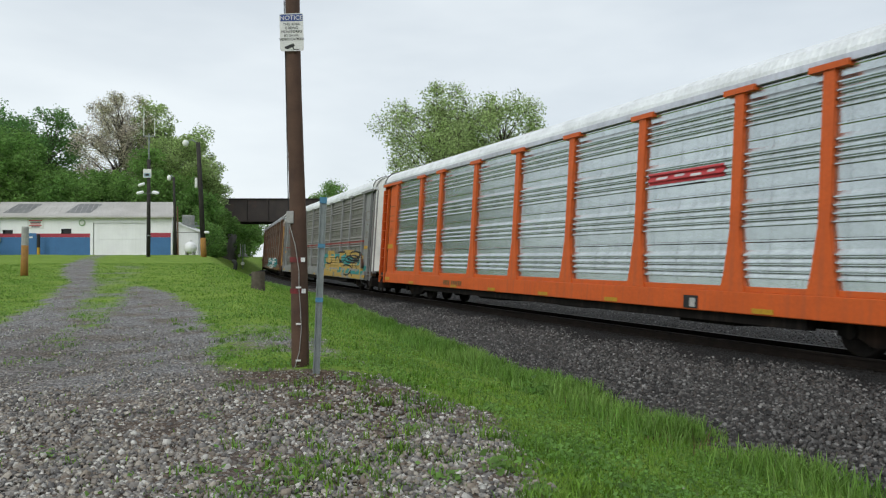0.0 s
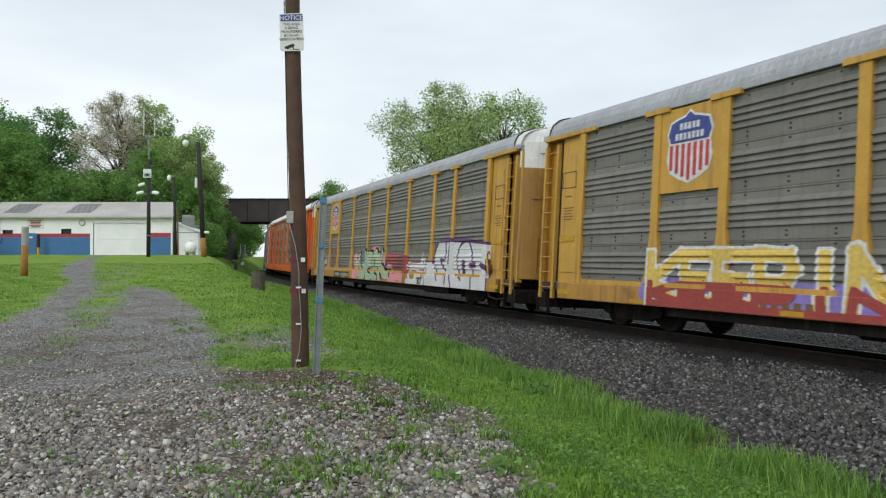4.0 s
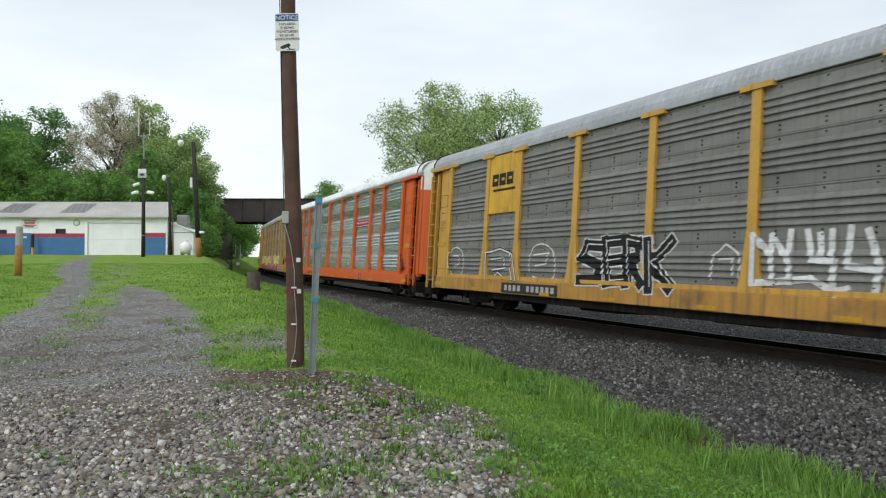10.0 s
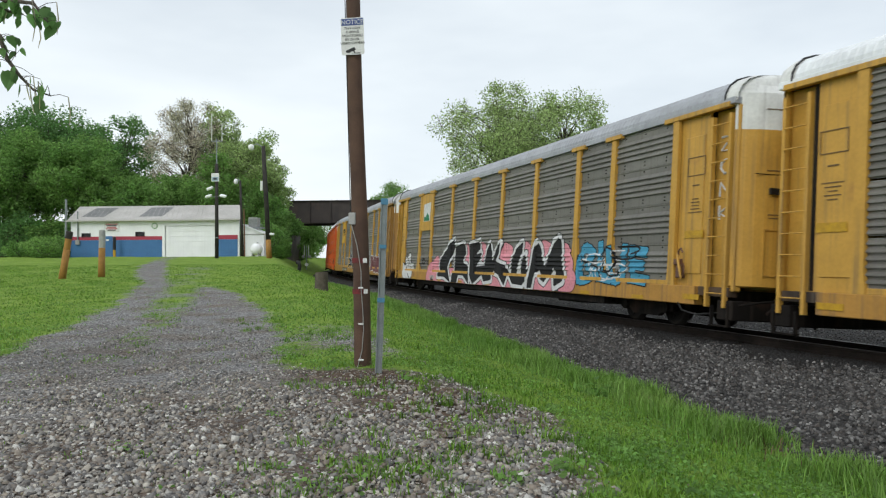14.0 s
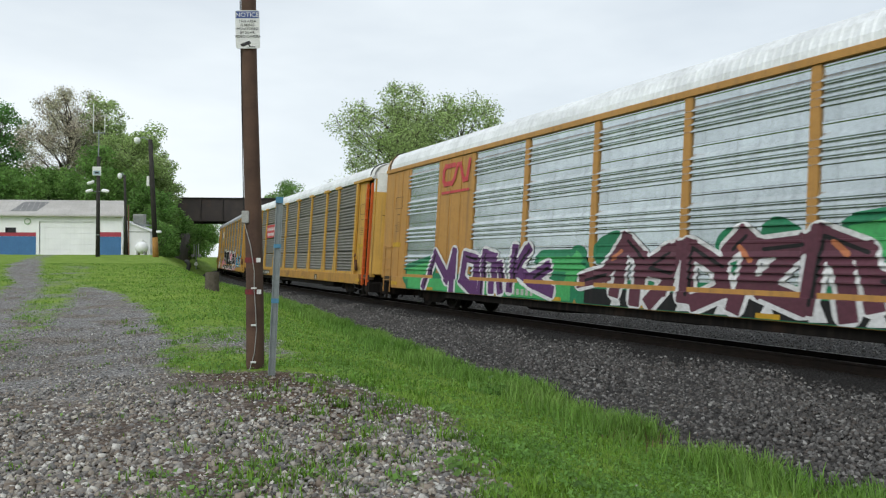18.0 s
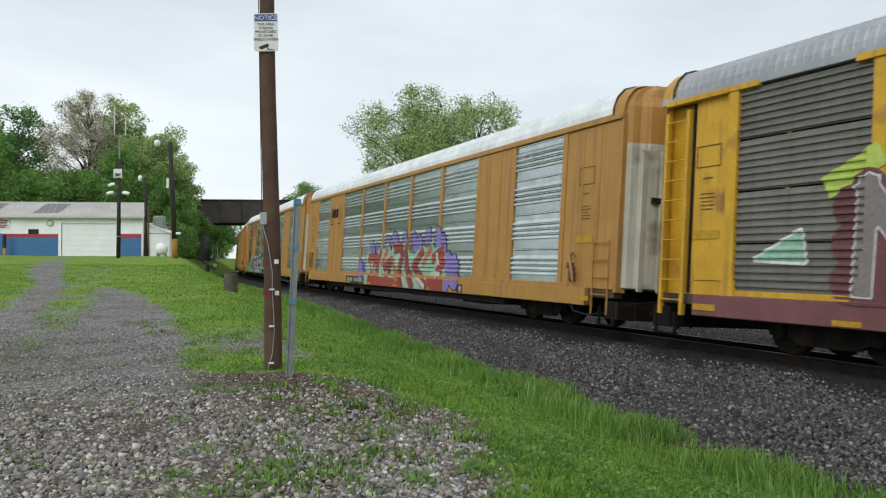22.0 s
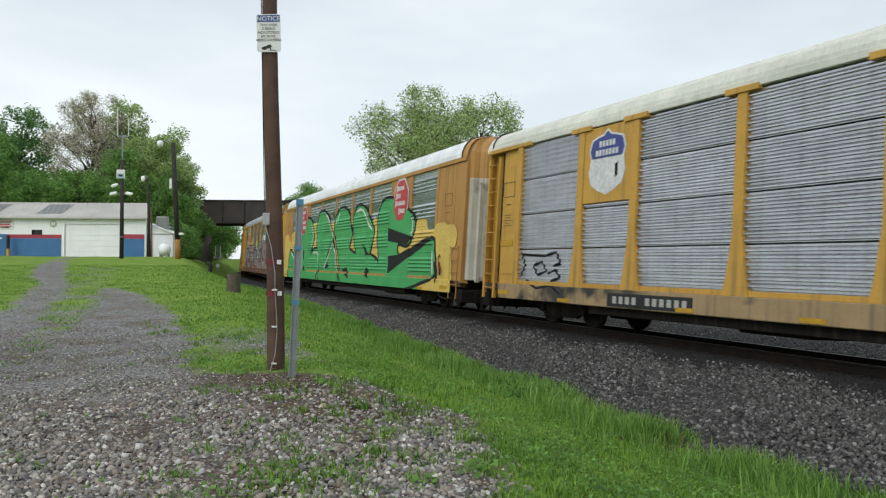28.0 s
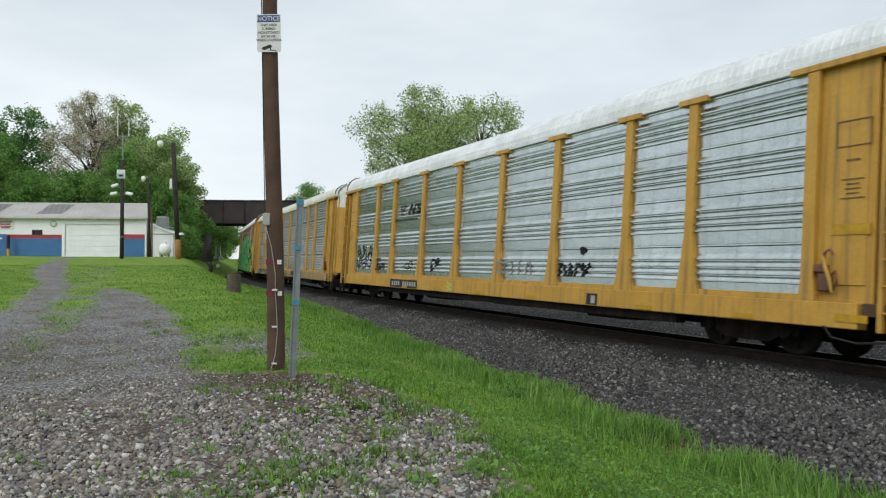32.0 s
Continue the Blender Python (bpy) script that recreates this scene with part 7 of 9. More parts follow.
def yellow_posts():
    for x, y, tilt, h, cap, label in ((-19.0, 31.3, 9.5, 2.2, WOOD_DARK, "leaning ochre wooden post with a dark cap"), (-19.05, 32.9, 0.8, 2.25, GREY_PAINT, "upright ochre wooden post with a grey painted top")):
        dx = 1.0 if tilt > 2 else 0
        p = thing("wooden_post", pose(x - dx, y, gz(x - dx, y) - 0.02, 0, tilt, 0), label, "post", "posts on the lawn")
        part("shaft", Shape().tube([(0, 0, -0.2), (0, 0, 0.5), (0, 0, h * 0.62)], [0.165, 0.155, 0.148], 16), YELLOW_POST, p, smooth=True)
        part("top", Shape().tube([(0, 0, h * 0.62), (0, 0, h - 0.04), (0, 0, h)], [0.149, 0.145, 0.125], 16) if cap is GREY_PAINT else Shape().tube([(0, 0, h * 0.62), (0, 0, h * 0.86)], [0.147, 0.144], 16), cap if cap is GREY_PAINT else YELLOW_POST, p)
        if cap is WOOD_DARK:
            part("cap", Shape().tube([(0, 0, h * 0.85), (0, 0, h - 0.03), (0, 0, h)], [0.152, 0.15, 0.13], 16), cap, p)


yellow_posts()

# ---- the workshop ----
BX0, BX1, BY, BZ = -41.3, -24.75, 66.0, 1.74


def workshop():
    """The side walls run askew of the front, along the lot."""
    skew = Matrix(((1, -0.36, 0, 0.36 * BY), (0, 1, 0, 0), (0, 0, 1, 0), (0, 0, 0, 1)))

    h = 3.55
    b = thing("workshop_building", pose(0, 0, 0), "low white workshop with a blue and red painted base", "building")
    deep = 9.0

    def wall_with_holes(holes, z0, z1, x0, x1):
        """Front wall strips round rectangular holes."""
        sh = Shape()
        xs = sorted({x0, x1, *[v for q in holes for v in q[:2]]})
        zs = sorted({z0, z1, *[v for q in holes for v in q[2:]]})
        for a, c in zip(xs, xs[1:]):
            for lo, hi in zip(zs, zs[1:]):
                if not any(q[0] <= a and c <= q[1] and q[2] <= lo and hi <= q[3] for q in holes):
                    sh.box(a, c, BY, BY + 0.2, lo, hi)
        return sh

    gx0, gx1 = -31.95, -26.85
    door_hole = (gx0, gx1, BZ - 0.2, BZ + 3.0)
    holes = [door_hole, (-34.85, -33.95, BZ + 2.0, BZ + 2.45), (-40.2, -39.3, BZ + 1.95, BZ + 2.35)]
    part("front_wall", wall_with_holes(holes, BZ - 0.4, BZ + h, BX0, BX1), WHITE, b)
    part("side_wall", Shape().box(BX0, BX0 + 0.2, BY + 0.2, BY + deep, BZ - 0.4, BZ + h), WHITE, b)
    part("side_wall", Shape().box(BX1 - 0.2, BX1, BY + 0.2, BY + deep, BZ - 0.4, BZ + h), WHITE, b)
    part("back_wall", Shape().box(BX0, BX1, BY + deep, BY + deep + 0.2, BZ - 0.4, BZ + h), WHITE, b)
    for a, c in ((BX0 - 0.01, gx0 - 0.28), (gx1 + 0.12, BX1 - 0.12)):
        part("blue_base", Shape().box(a, c, BY - 0.025, BY - 0.002, BZ - 0.4, BZ + 1.68), WALL_BLUE, b, "blue painted base of the wall")
        part("red_band", Shape().box(a, c, BY - 0.03, BY - 0.002, BZ + 1.685, BZ + 2.08 if a > -33 else BZ + 2.02), WALL_RED, b, "dull red painted band")
    for ob in b.children:
        if ob.name.startswith(("side_wall", "back_wall")):
            ob.data.transform(skew)
    # windows
    glass = mat("dark_window_glass", (0.015, 0.016, 0.018), rough=0.1, bump=0)
    for x0, x1, z0, z1 in holes[1:]:
        win = part("window", Shape().box(x0 + 0.06, x1 - 0.06, BY + 0.08, BY + 0.1, z0 + 0.06, z1 - 0.06), glass, b, "small dark window")
        part("window_frame", Shape().box(x0, x1, BY - 0.045, BY + 0.12, z0, z0 + 0.06).box(x0, x1, BY - 0.045, BY + 0.12, z1 - 0.06, z1).box(x0, x0 + 0.06, BY - 0.045, BY + 0.12, z0 + 0.06, z1 - 0.06).box(x1 - 0.06, x1, BY - 0.045, BY + 0.12, z0 + 0.06, z1 - 0.06), BLACK, win)
    # garage door of panels
    gd = part("garage_door", Shape().box(gx0, gx1, BY + 0.1, BY + 0.13, BZ - 0.1, BZ + 3.0), WHITE, b, "wide white garage door")
    for k in range(6):
        part("door_panel", Shape().box(gx0 + 0.02, gx1 - 0.02, BY + 0.06, BY + 0.1, BZ + 0.02 + k * 0.49, BZ + 0.49 + k * 0.49 - 0.005, c=0.004), WHITE, gd)
    part("door_trim", Shape().box(gx0 - 0.2, gx0, BY - 0.04, BY + 0.05, BZ - 0.1, BZ + 3.1).box(gx1, gx1 + 0.12, BY - 0.04, BY + 0.05, BZ - 0.1, BZ + 3.1).box(gx0, gx1, BY - 0.04, BY + 0.05, BZ + 3.0, BZ + 3.1), WHITE, b)
    # plain door painted blue
    dr = part("side_door", Shape().box(-38.1, -37.1, BY - 0.05, BY - 0.026, BZ, BZ + 2.05, c=0.008), WALL_BLUE, b, "blue door in the blue wall")
    part("door_sign", Shape().box(-37.75, -37.45, BY - 0.06, BY - 0.051, BZ + 1.6, BZ + 1.75), SIGN_WHITE, dr)
    # roof: two slopes with an overhang, gutter and two clear patches
    ry = BY + deep / 2 + 0.1
    slope = [(BY - 0.35, BZ + h - 0.02), (ry, BZ + h + 1.62), (BY + deep + 0.55, BZ + h - 0.02)]
    rf = Shape()
    rf.loft([[(x, y, z) for y, z in slope] + [(x, y, z + 0.09) for y, z in slope[::-1]] for x in np.arange(BX0 - 0.25, BX1 + 0.26, (BX1 - BX0 + 0.5) / 24)], closed=True)
    rf.add([(BX0, BY, BZ + h - 0.05), (BX0, BY + deep + 0.2, BZ + h - 0.05), (BX0, ry, BZ + h + 1.55)], [(0, 1, 2)])
    rf.add([(BX1, BY, BZ + h - 0.05), (BX1, BY + deep + 0.2, BZ + h - 0.05), (BX1, ry, BZ + h + 1.55)], [(0, 2, 1)])
    roof = part("roof", rf, ROOF_TIN, b, "weathered pale metal roof")
    k = (slope[1][1] - slope[0][1]) / (ry - slope[0][0])
    for xa in (-40.4, -34.6):
        vs = [(xa + (1.1 if up else 0) + (2.3 if rt else 0), BY + (3.9 if up else 0.6), slope[0][1] + 0.1 + k * ((3.9 if up else 0.6) + 0.35)) for up, rt in ((0, 0), (0, 1), (1, 1), (1, 0))]
        vs = [(x if yy < BY + 2 else x - 0.3, yy, z) for x, yy, z in vs]
        part("clear_panel", Shape().add(vs + [(x, y, z - 0.03) for x, y, z in vs], [(0, 1, 2, 3), (7, 6, 5, 4), (0, 4, 5, 1), (1, 5, 6, 2), (2, 6, 7, 3), (3, 7, 4, 0)]), ROOF_PATCH, roof, "grey translucent roof panel")
    n = 36
    for i in range(n):
        x = BX0 - 0.2 + (BX1 - BX0 + 0.4) * i / (n - 1)
        y0, y1 = BY - 0.34, ry - 0.02
        part("roof_seam", once("roof_seam", lambda: Shape().add([(-0.02, y0, slope[0][1] + 0.09), (0.02, y0, slope[0][1] + 0.09), (0.02, y1, slope[1][1] + 0.09), (-0.02, y1, slope[1][1] + 0.09), (-0.012, y0, slope[0][1] + 0.104), (0.012, y0, slope[0][1] + 0.104), (0.012, y1, slope[1][1] + 0.104), (-0.012, y1, slope[1][1] + 0.104)], [(0, 1, 5, 4), (1, 2, 6, 5), (2, 3, 7, 6), (3, 0, 4, 7), (4, 5, 6, 7)])), ROOF_TIN, roof, at=pose(x, 0, 0))
    done = set()
    for ob in [roof, *roof.children]:
        if ob.data.name not in done:
            ob.data.transform(skew)
            done.add(ob.data.name)
    part("gutter", Shape().box(BX0 - 0.25, BX1 + 0.25, BY - 0.47, BY - 0.36, BZ + h - 0.12, BZ + h + 0.0, c=0.02), ROOF_TIN, b)
    part("downpipe", Shape().tube([(BX0 + 0.75, BY - 0.1, BZ + 1.6), (BX0 + 0.75, BY - 0.1, BZ + h + 0.9)], 0.06, 8), GALV_POST, b)
    part("meter_box", Shape().box(BX0 + 0.55, BX0 + 0.95, BY - 0.22, BY - 0.03, BZ + 1.25, BZ + 1.7, c=0.03), GREY_PAINT, b)
    part("corner_mast", Shape().tube([(BX0 - 0.3, BY - 0.3, BZ - 0.1), (BX0 - 0.3, BY - 0.3, BZ + 5.6)], 0.11, 10), GALV_POST, b)
    # wall signs
    sg = part("wall_sign", Shape().box(-37.95, -36.45, BY - 0.05, BY - 0.004, BZ + 2.45, BZ + 3.35, c=0.01), SIGN_WHITE, b, "white wall sign with unreadable red and black lines")
    for i, (z, wd, m) in enumerate(((3.2, 0.6, RED), (3.05, 0.5, BLACK), (2.9, 0.45, RED), (2.75, 0.58, RED), (2.62, 0.4, BLACK))):
        part("sign_line", Shape().box(-37.2 - wd, -37.2 + wd, BY - 0.058, BY - 0.051, BZ + z - 0.045, BZ + z + 0.045), m, sg)
    part("round_sign", Shape().tube([(-32.95, BY - 0.06, BZ + 3.0), (-32.95, BY - 0.01, BZ + 3.0)], 0.3, 20), mat("pale_green_paint", (0.45, 0.55, 0.4), (0.25, 0.4, 0.22), rough=0.6), b, "round pale green emblem")
    part("round_sign_centre", Shape().tube([(-32.95, BY - 0.075, BZ + 3.0), (-32.95, BY - 0.061, BZ + 3.0)], 0.2, 20), SIGN_WHITE, b)
    # lean-to shed
    x0, x1 = BX1, BX1 + 2.2
    shed = part("lean_to", Shape().prism([(x0 + 0.01, BZ - 0.3), (x1, BZ - 0.3), (x1, BZ + 2.2), (x0 + 0.01, BZ + 3.05)], BY + 0.6, BY + 2.2), WHITE, b, "white lean-to shed")
    part("lean_to_roof", Shape().prism([(x0 + 0.02, BZ + 3.06), (x1 + 0.15, BZ + 2.16), (x1 + 0.15, BZ + 2.24), (x0 + 0.02, BZ + 3.16)], BY + 0.4, BY + 2.3), WHITE, b)
    part("trim_line", Shape().box(x0 + 0.02, x1, BY + 0.56, BY + 0.6, BZ + 2.1, BZ + 2.18), GREY_PAINT, b)
    ac = thing("roof_unit", pose(x0 + 1.0, BY + 1.4, BZ + 2.72), "grey air-conditioning unit on the lean-to roof", "air conditioner")
    part("casing", Shape().box(-0.45, 0.45, -0.4, 0.4, 0.12, 1.05, c=0.03), GREY_PAINT, ac)
    part("stand", Shape().box(-0.5, 0.9, -0.42, 0.42, 0.0, 0.12), GALV_POST, ac)
    for k in range(7):
        part("louvre", Shape().box(-0.4, 0.4, -0.43, -0.4, 0.2 + k * 0.11, 0.25 + k * 0.11), GALV_POST, ac)
    part("unit_rail", Shape().tube([(0.5, -0.4, 0.1), (0.9, -0.4, 0.1), (0.9, -0.4, 0.35), (0.5, -0.4, 0.35)], 0.03, 6), GALV_POST, ac)
    # apron in front of the doors
    ap = Shape().box(BX0 + 2, BX1 + 2.5, BY - 1.6, BY - 0.04, BZ - 0.3, BZ + 0.03)
    single("apron", ap, mat("grey_apron", (0.24, 0.235, 0.23), (0.17, 0.167, 0.165), rough=0.95, scale=1, fine=20, bump=0.4), Matrix(), "grey concrete apron before the workshop", "apron", kind="structure")
    # bollard by the door
    bo = thing("bollard", pose(-36.6, BY - 0.6, BZ - 0.02), "black and yellow steel bollard by the wall", "bollard")
    part("yellow_foot", Shape().tube([(0, 0, 0), (0, 0, 0.75)], 0.13, 12), P_BRIGHT, bo)
    part("black_top", Shape().tube([(0, 0, 0.75), (0, 0, 1.9), (0, 0, 1.98)], [0.132, 0.132, 0.06], 12), BLACK, bo)
    tank = thing("propane_tank", pose(-22.75, BY - 0.9, BZ - 0.02), "round white propane tank on short legs", "tank")
    rows = [[(0.56 * math.cos(u) * math.cos(a), 0.56 * math.cos(u) * math.sin(a), 0.72 + 0.56 * math.sin(u)) for a in np.linspace(0, 2 * math.pi, 21)[:-1]] for u in np.linspace(-1.5, 1.5, 11)]
    part("vessel", Shape().loft(rows, closed=True), WHITE, tank, smooth=True)
    part("dome", Shape().tube([(0, 0, 1.26), (0, 0, 1.42)], 0.15, 12), WHITE, tank)
    for sx in (-0.3, 0.3):
        part("leg", Shape().box(sx - 0.06, sx + 0.06, -0.3, 0.3, 0.0, 0.4), GREY_PAINT, tank)


workshop()


def lamp_head(parent, x, z, r, dx):
    """An arm and a bowl lamp."""
    part("lamp_arm", Shape().tube([(x, 0, z), (x + dx * 0.5, 0, z + 0.3), (x + dx, 0, z + 0.12)], 0.05, 7), GALV_POST, parent)
    rows = [[(x + dx + r * k * math.cos(a), r * k * math.sin(a), z + 0.1 + h) for a in np.linspace(0, 2 * math.pi, 15)[:-1]] for k, h in ((0.25, 0.18), (0.9, 0.1), (1.0, -0.08), (0.75, -0.28), (0.1, -0.34))]
    part("lamp_bowl", Shape().loft(rows, closed=True), WHITE, parent, "white bowl lamp, unlit", smooth=True)


def yard_poles():
    # antenna pole with floodlights
    x, y = -23.8, 58.4
    b = gz(x, y)
    p = thing("antenna_pole", pose(x, y, b - 0.02), "dark wooden pole with floodlights, camera sign and antennas", "pole")
    part("shaft", Shape().tube([(0, 0, -0.2), (0.0, 0, 7.9)], [0.16, 0.13], 12), WOOD_DARK, p, smooth=True)
    part("mast", Shape().tube([(0, 0, 7.8), (0, 0, 10.0)], 0.055, 8), GALV_POST, p)
    part("cross_arm", Shape().box(-0.45, 0.5, -0.03, 0.03, 9.75, 9.83), GALV_POST, p)
    for xx, h in ((-0.42, 2.3), (0.46, 1.45)):
        part("antenna", Shape().tube([(xx, 0, 9.8), (xx, 0, 9.8 + h)], 0.035, 7), SIGN_WHITE, p)
    sg = part("camera_sign", Shape().box(-0.38, 0.28, -0.2, -0.16, 6.4, 7.1, c=0.008), SIGN_WHITE, p, "white and pale blue sign")
    part("sign_field", Shape().box(-0.32, 0.22, -0.21, -0.201, 6.46, 6.78), mat("pale_blue_field", (0.35, 0.5, 0.6), rough=0.5), sg)
    part("sign_symbol", Shape().box(-0.2, 0.1, -0.214, -0.211, 6.55, 6.7), BLACK, sg)
    for xx, zz, tx in ((-0.62, 5.2, -12), (0.62, 5.2, 12), (-0.52, 5.85, -18)):
        fl = part("floodlight", Shape().box(-0.26, 0.26, -0.2, 0.14, -0.1, 0.1, c=0.05), WHITE, p, "white floodlight, unlit", at=pose(xx, -0.15, zz, 20, tx, 0))
        part("floodlight_glass", Shape().box(-0.21, 0.21, -0.17, 0.1, -0.115, -0.1), GREY_PAINT, fl)
    part("floodlight_arm", Shape().tube([(-0.6, -0.1, 5.15), (0.6, -0.1, 5.15)], 0.03, 6), GALV_POST, p)
    part("band", Shape().tube([(0, 0, 1.7), (0, 0, 1.78)], 0.165, 12), GALV_POST, p)
    # lamp pole by the lean-to
    x, y = -23.85, 64.6
    p = thing("lamp_pole", pose(x, y, gz(x, y) - 0.02), "slim dark pole with a white bowl lamp", "lamp pole")
    part("shaft", Shape().tube([(0, 0, -0.2), (-0.25, 0, 7.0)], [0.13, 0.1], 10), WOOD_DARK, p, smooth=True)
    lamp_head(p, -0.25, 6.9, 0.19, -0.4)
    part("conduit", Shape().tube([(0.2, -0.05, 0), (0.12, -0.05, 4.4)], 0.06, 7), mat("rusty_pipe", (0.2, 0.1, 0.06), (0.14, 0.07, 0.045), rough=0.8), p)
    # tall dark pole with an ochre foot
    x, y = -19.4, 58.4
    p = thing("lamp_pole", pose(x, y, gz(x, y) - 0.02), "tall black pole with ochre foot and arm lamp", "lamp pole")
    part("shaft", Shape().tube([(0.0, 0, 1.5), (-0.42, 0, 9.3)], [0.2, 0.16], 12), WOOD_DARK, p, smooth=True)
    part("ochre_foot", Shape().tube([(0.08, 0, -0.2), (0.0, 0, 1.55)], [0.235, 0.215], 12), YELLOW_POST, p, smooth=True)
    lamp_head(p, -0.44, 9.2, 0.25, -1.0)
    part("meter_board", Shape().box(-0.62, -0.42, -0.2, 0.1, 5.6, 6.4, c=0.02), SIGN_WHITE, p)
    part("small_lamp", Shape().box(0.12, 0.5, -0.15, 0.12, 1.9, 2.1, c=0.05), WHITE, p)


yard_poles()

# ---- the road bridge over the line ----


def bridge():
    br = thing("road_bridge", Matrix(), "dark rusty plate-girder road bridge over the track", "bridge")
    y, z0, z1 = 98.0, 6.48, 9.62
    x0, x1 = -29.6, 14.0
    for dy in (0.0, 7.5):
        g = part("girder", Shape().box(x0, x1, y + dy, y + dy + 0.06, z0 + 0.06, z1 - 0.06).box(x0, x1, y + dy - 0.22, y + dy + 0.25, z0, z0 + 0.07).box(x0, x1, y + dy - 0.22, y + dy + 0.25, z1 - 0.07, z1), GIRDER, br, "dark riveted plate girder")
        n = 16
        for k in range(n):
            x = x0 + 0.1 + (x1 - x0 - 0.2) * k / (n - 1)
            part("stiffener", once("stiffener", lambda: Shape().box(-0.05, 0.05, -0.18, 0, z0 + 0.08, z1 - 0.08)), GIRDER, g, at=pose(x, y + dy, 0))
    part("bridge_deck", Shape().box(x0, x1, y + 0.3, y + 7.2, z0 + 0.5, z0 + 1.0), GIRDER, br)
    for xa, xb in ((x0 - 4.0, x0 - 0.7), (x1 - 1.2, x1 + 2.5)):
        part("abutment", Shape().box(xa, xb, y - 0.6, y + 8.2, -1.2, z0 - 0.02, c=0.05), CONCRETE, br, "stained concrete abutment")
    for xa, xb in ((x0 - 60, x0 - 1.0), (x1 + 1.0, x1 + 60)):
        sh = Shape().prism([(xa, -1), (xb, -1), (xb, z0 + 0.9), (xa, z0 + 0.2)], y - 1.0, y + 9)
        single("road_embankment", sh, mat("embankment_soil", (0.07, 0.09, 0.03), (0.05, 0.06, 0.025), rough=0.95, scale=0.6, fine=6, bump=0.6), Matrix(), "overgrown embankment of the bridge road", "embankment", kind="structure")


bridge()


def crossing_signal():
    x, y = -27.7, 100.0
    b = gz(x, y)
    cs = thing("crossing_signal", pose(x, y, b) @ Matrix.Scale(0.8, 4), "grey railway signal mast with two lamps and antennas", "signal")
    part("mast", Shape().tube([(0, 0, -0.6), (0, 0, 4.2)], 0.08, 8), GALV_POST, cs)
    part("lamp_arm", Shape().box(-0.7, 0.7, -0.05, 0.05, 2.35, 2.45), GALV_POST, cs)
    for xx in (-0.55, 0.55):
        part("signal_lamp", Shape().tube([(xx, -0.25, 2.4), (xx, 0.05, 2.4)], 0.26, 14), GREY_PAINT, cs)
        part("antenna", Shape().tube([(xx * 0.7, 0, 2.5), (xx * 0.7, 0, 4.4)], 0.05, 6), SIGN_WHITE, cs)
    part("bell", Shape().tube([(0, -0.12, 1.0), (0, 0.12, 1.0)], 0.3, 14), SIGN_WHITE, cs)
    x, y, _ = place(57.0, 5.4)
    st = thing("culvert_pipe", pose(x, y, gz(x, y) - 0.05, 0, 12, 0), "black upright pipe stub on the bank", "pipe")
    part("pipe", Shape().tube([(0, 0, -0.1), (0.0, 0, 0.4), (-0.05, 0, 0.6), (-0.16, 0, 0.72), (-0.34, 0, 0.75)], [0.15, 0.15, 0.155, 0.155, 0.15], 12), BLACK, st)


crossing_signal()

# ---- trees ----
LEAF_TONES = {
    "dark": ((0.14, 0.29, 0.09), (0.19, 0.37, 0.11)),
    "mid": ((0.18, 0.35, 0.085), (0.26, 0.44, 0.115)),
    "light": ((0.4, 0.54, 0.2), (0.5, 0.62, 0.28)),
    "bud": ((0.7, 0.62, 0.52), (0.56, 0.56, 0.36)),
}
LEAVES = {k: mat("leaves_" + k, a, b, rough=0.65, scale=0.35, fine=3, bump=0, vary=0.45, island=True, space="World", sheer=0.58) for k, (a, b) in LEAF_TONES.items()}


def leaf_mesh(centres, size, rng, droop=0.0):
    """Small folded leaves, one at each centre."""
    n = len(centres)
    c = np.asarray(centres)
    a = rng.normal(size=(n, 3))
    a[:, 2] = a[:, 2] * 0.6 - droop
    a /= np.linalg.norm(a, axis=1)[:, None]
    t = rng.normal(size=(n, 3))
    b = np.cross(a, t)
    b /= np.linalg.norm(b, axis=1)[:, None]
    up = np.cross(a, b)
    L = size * rng.uniform(0.6, 1.35, (n, 1))
    W = L * rng.uniform(0.42, 0.75, (n, 1))
    v = np.stack([c - a * L / 2, c + b * W / 2 + up * W * 0.2, c + a * L / 2, c - b * W / 2 + up * W * 0.2], axis=1).reshape(-1, 3)
    i = np.arange(n)[:, None] * 4
    f = np.concatenate([i + np.array([0, 1, 2]), i + np.array([0, 2, 3])], axis=0)
    return bulk("crown", v, f)


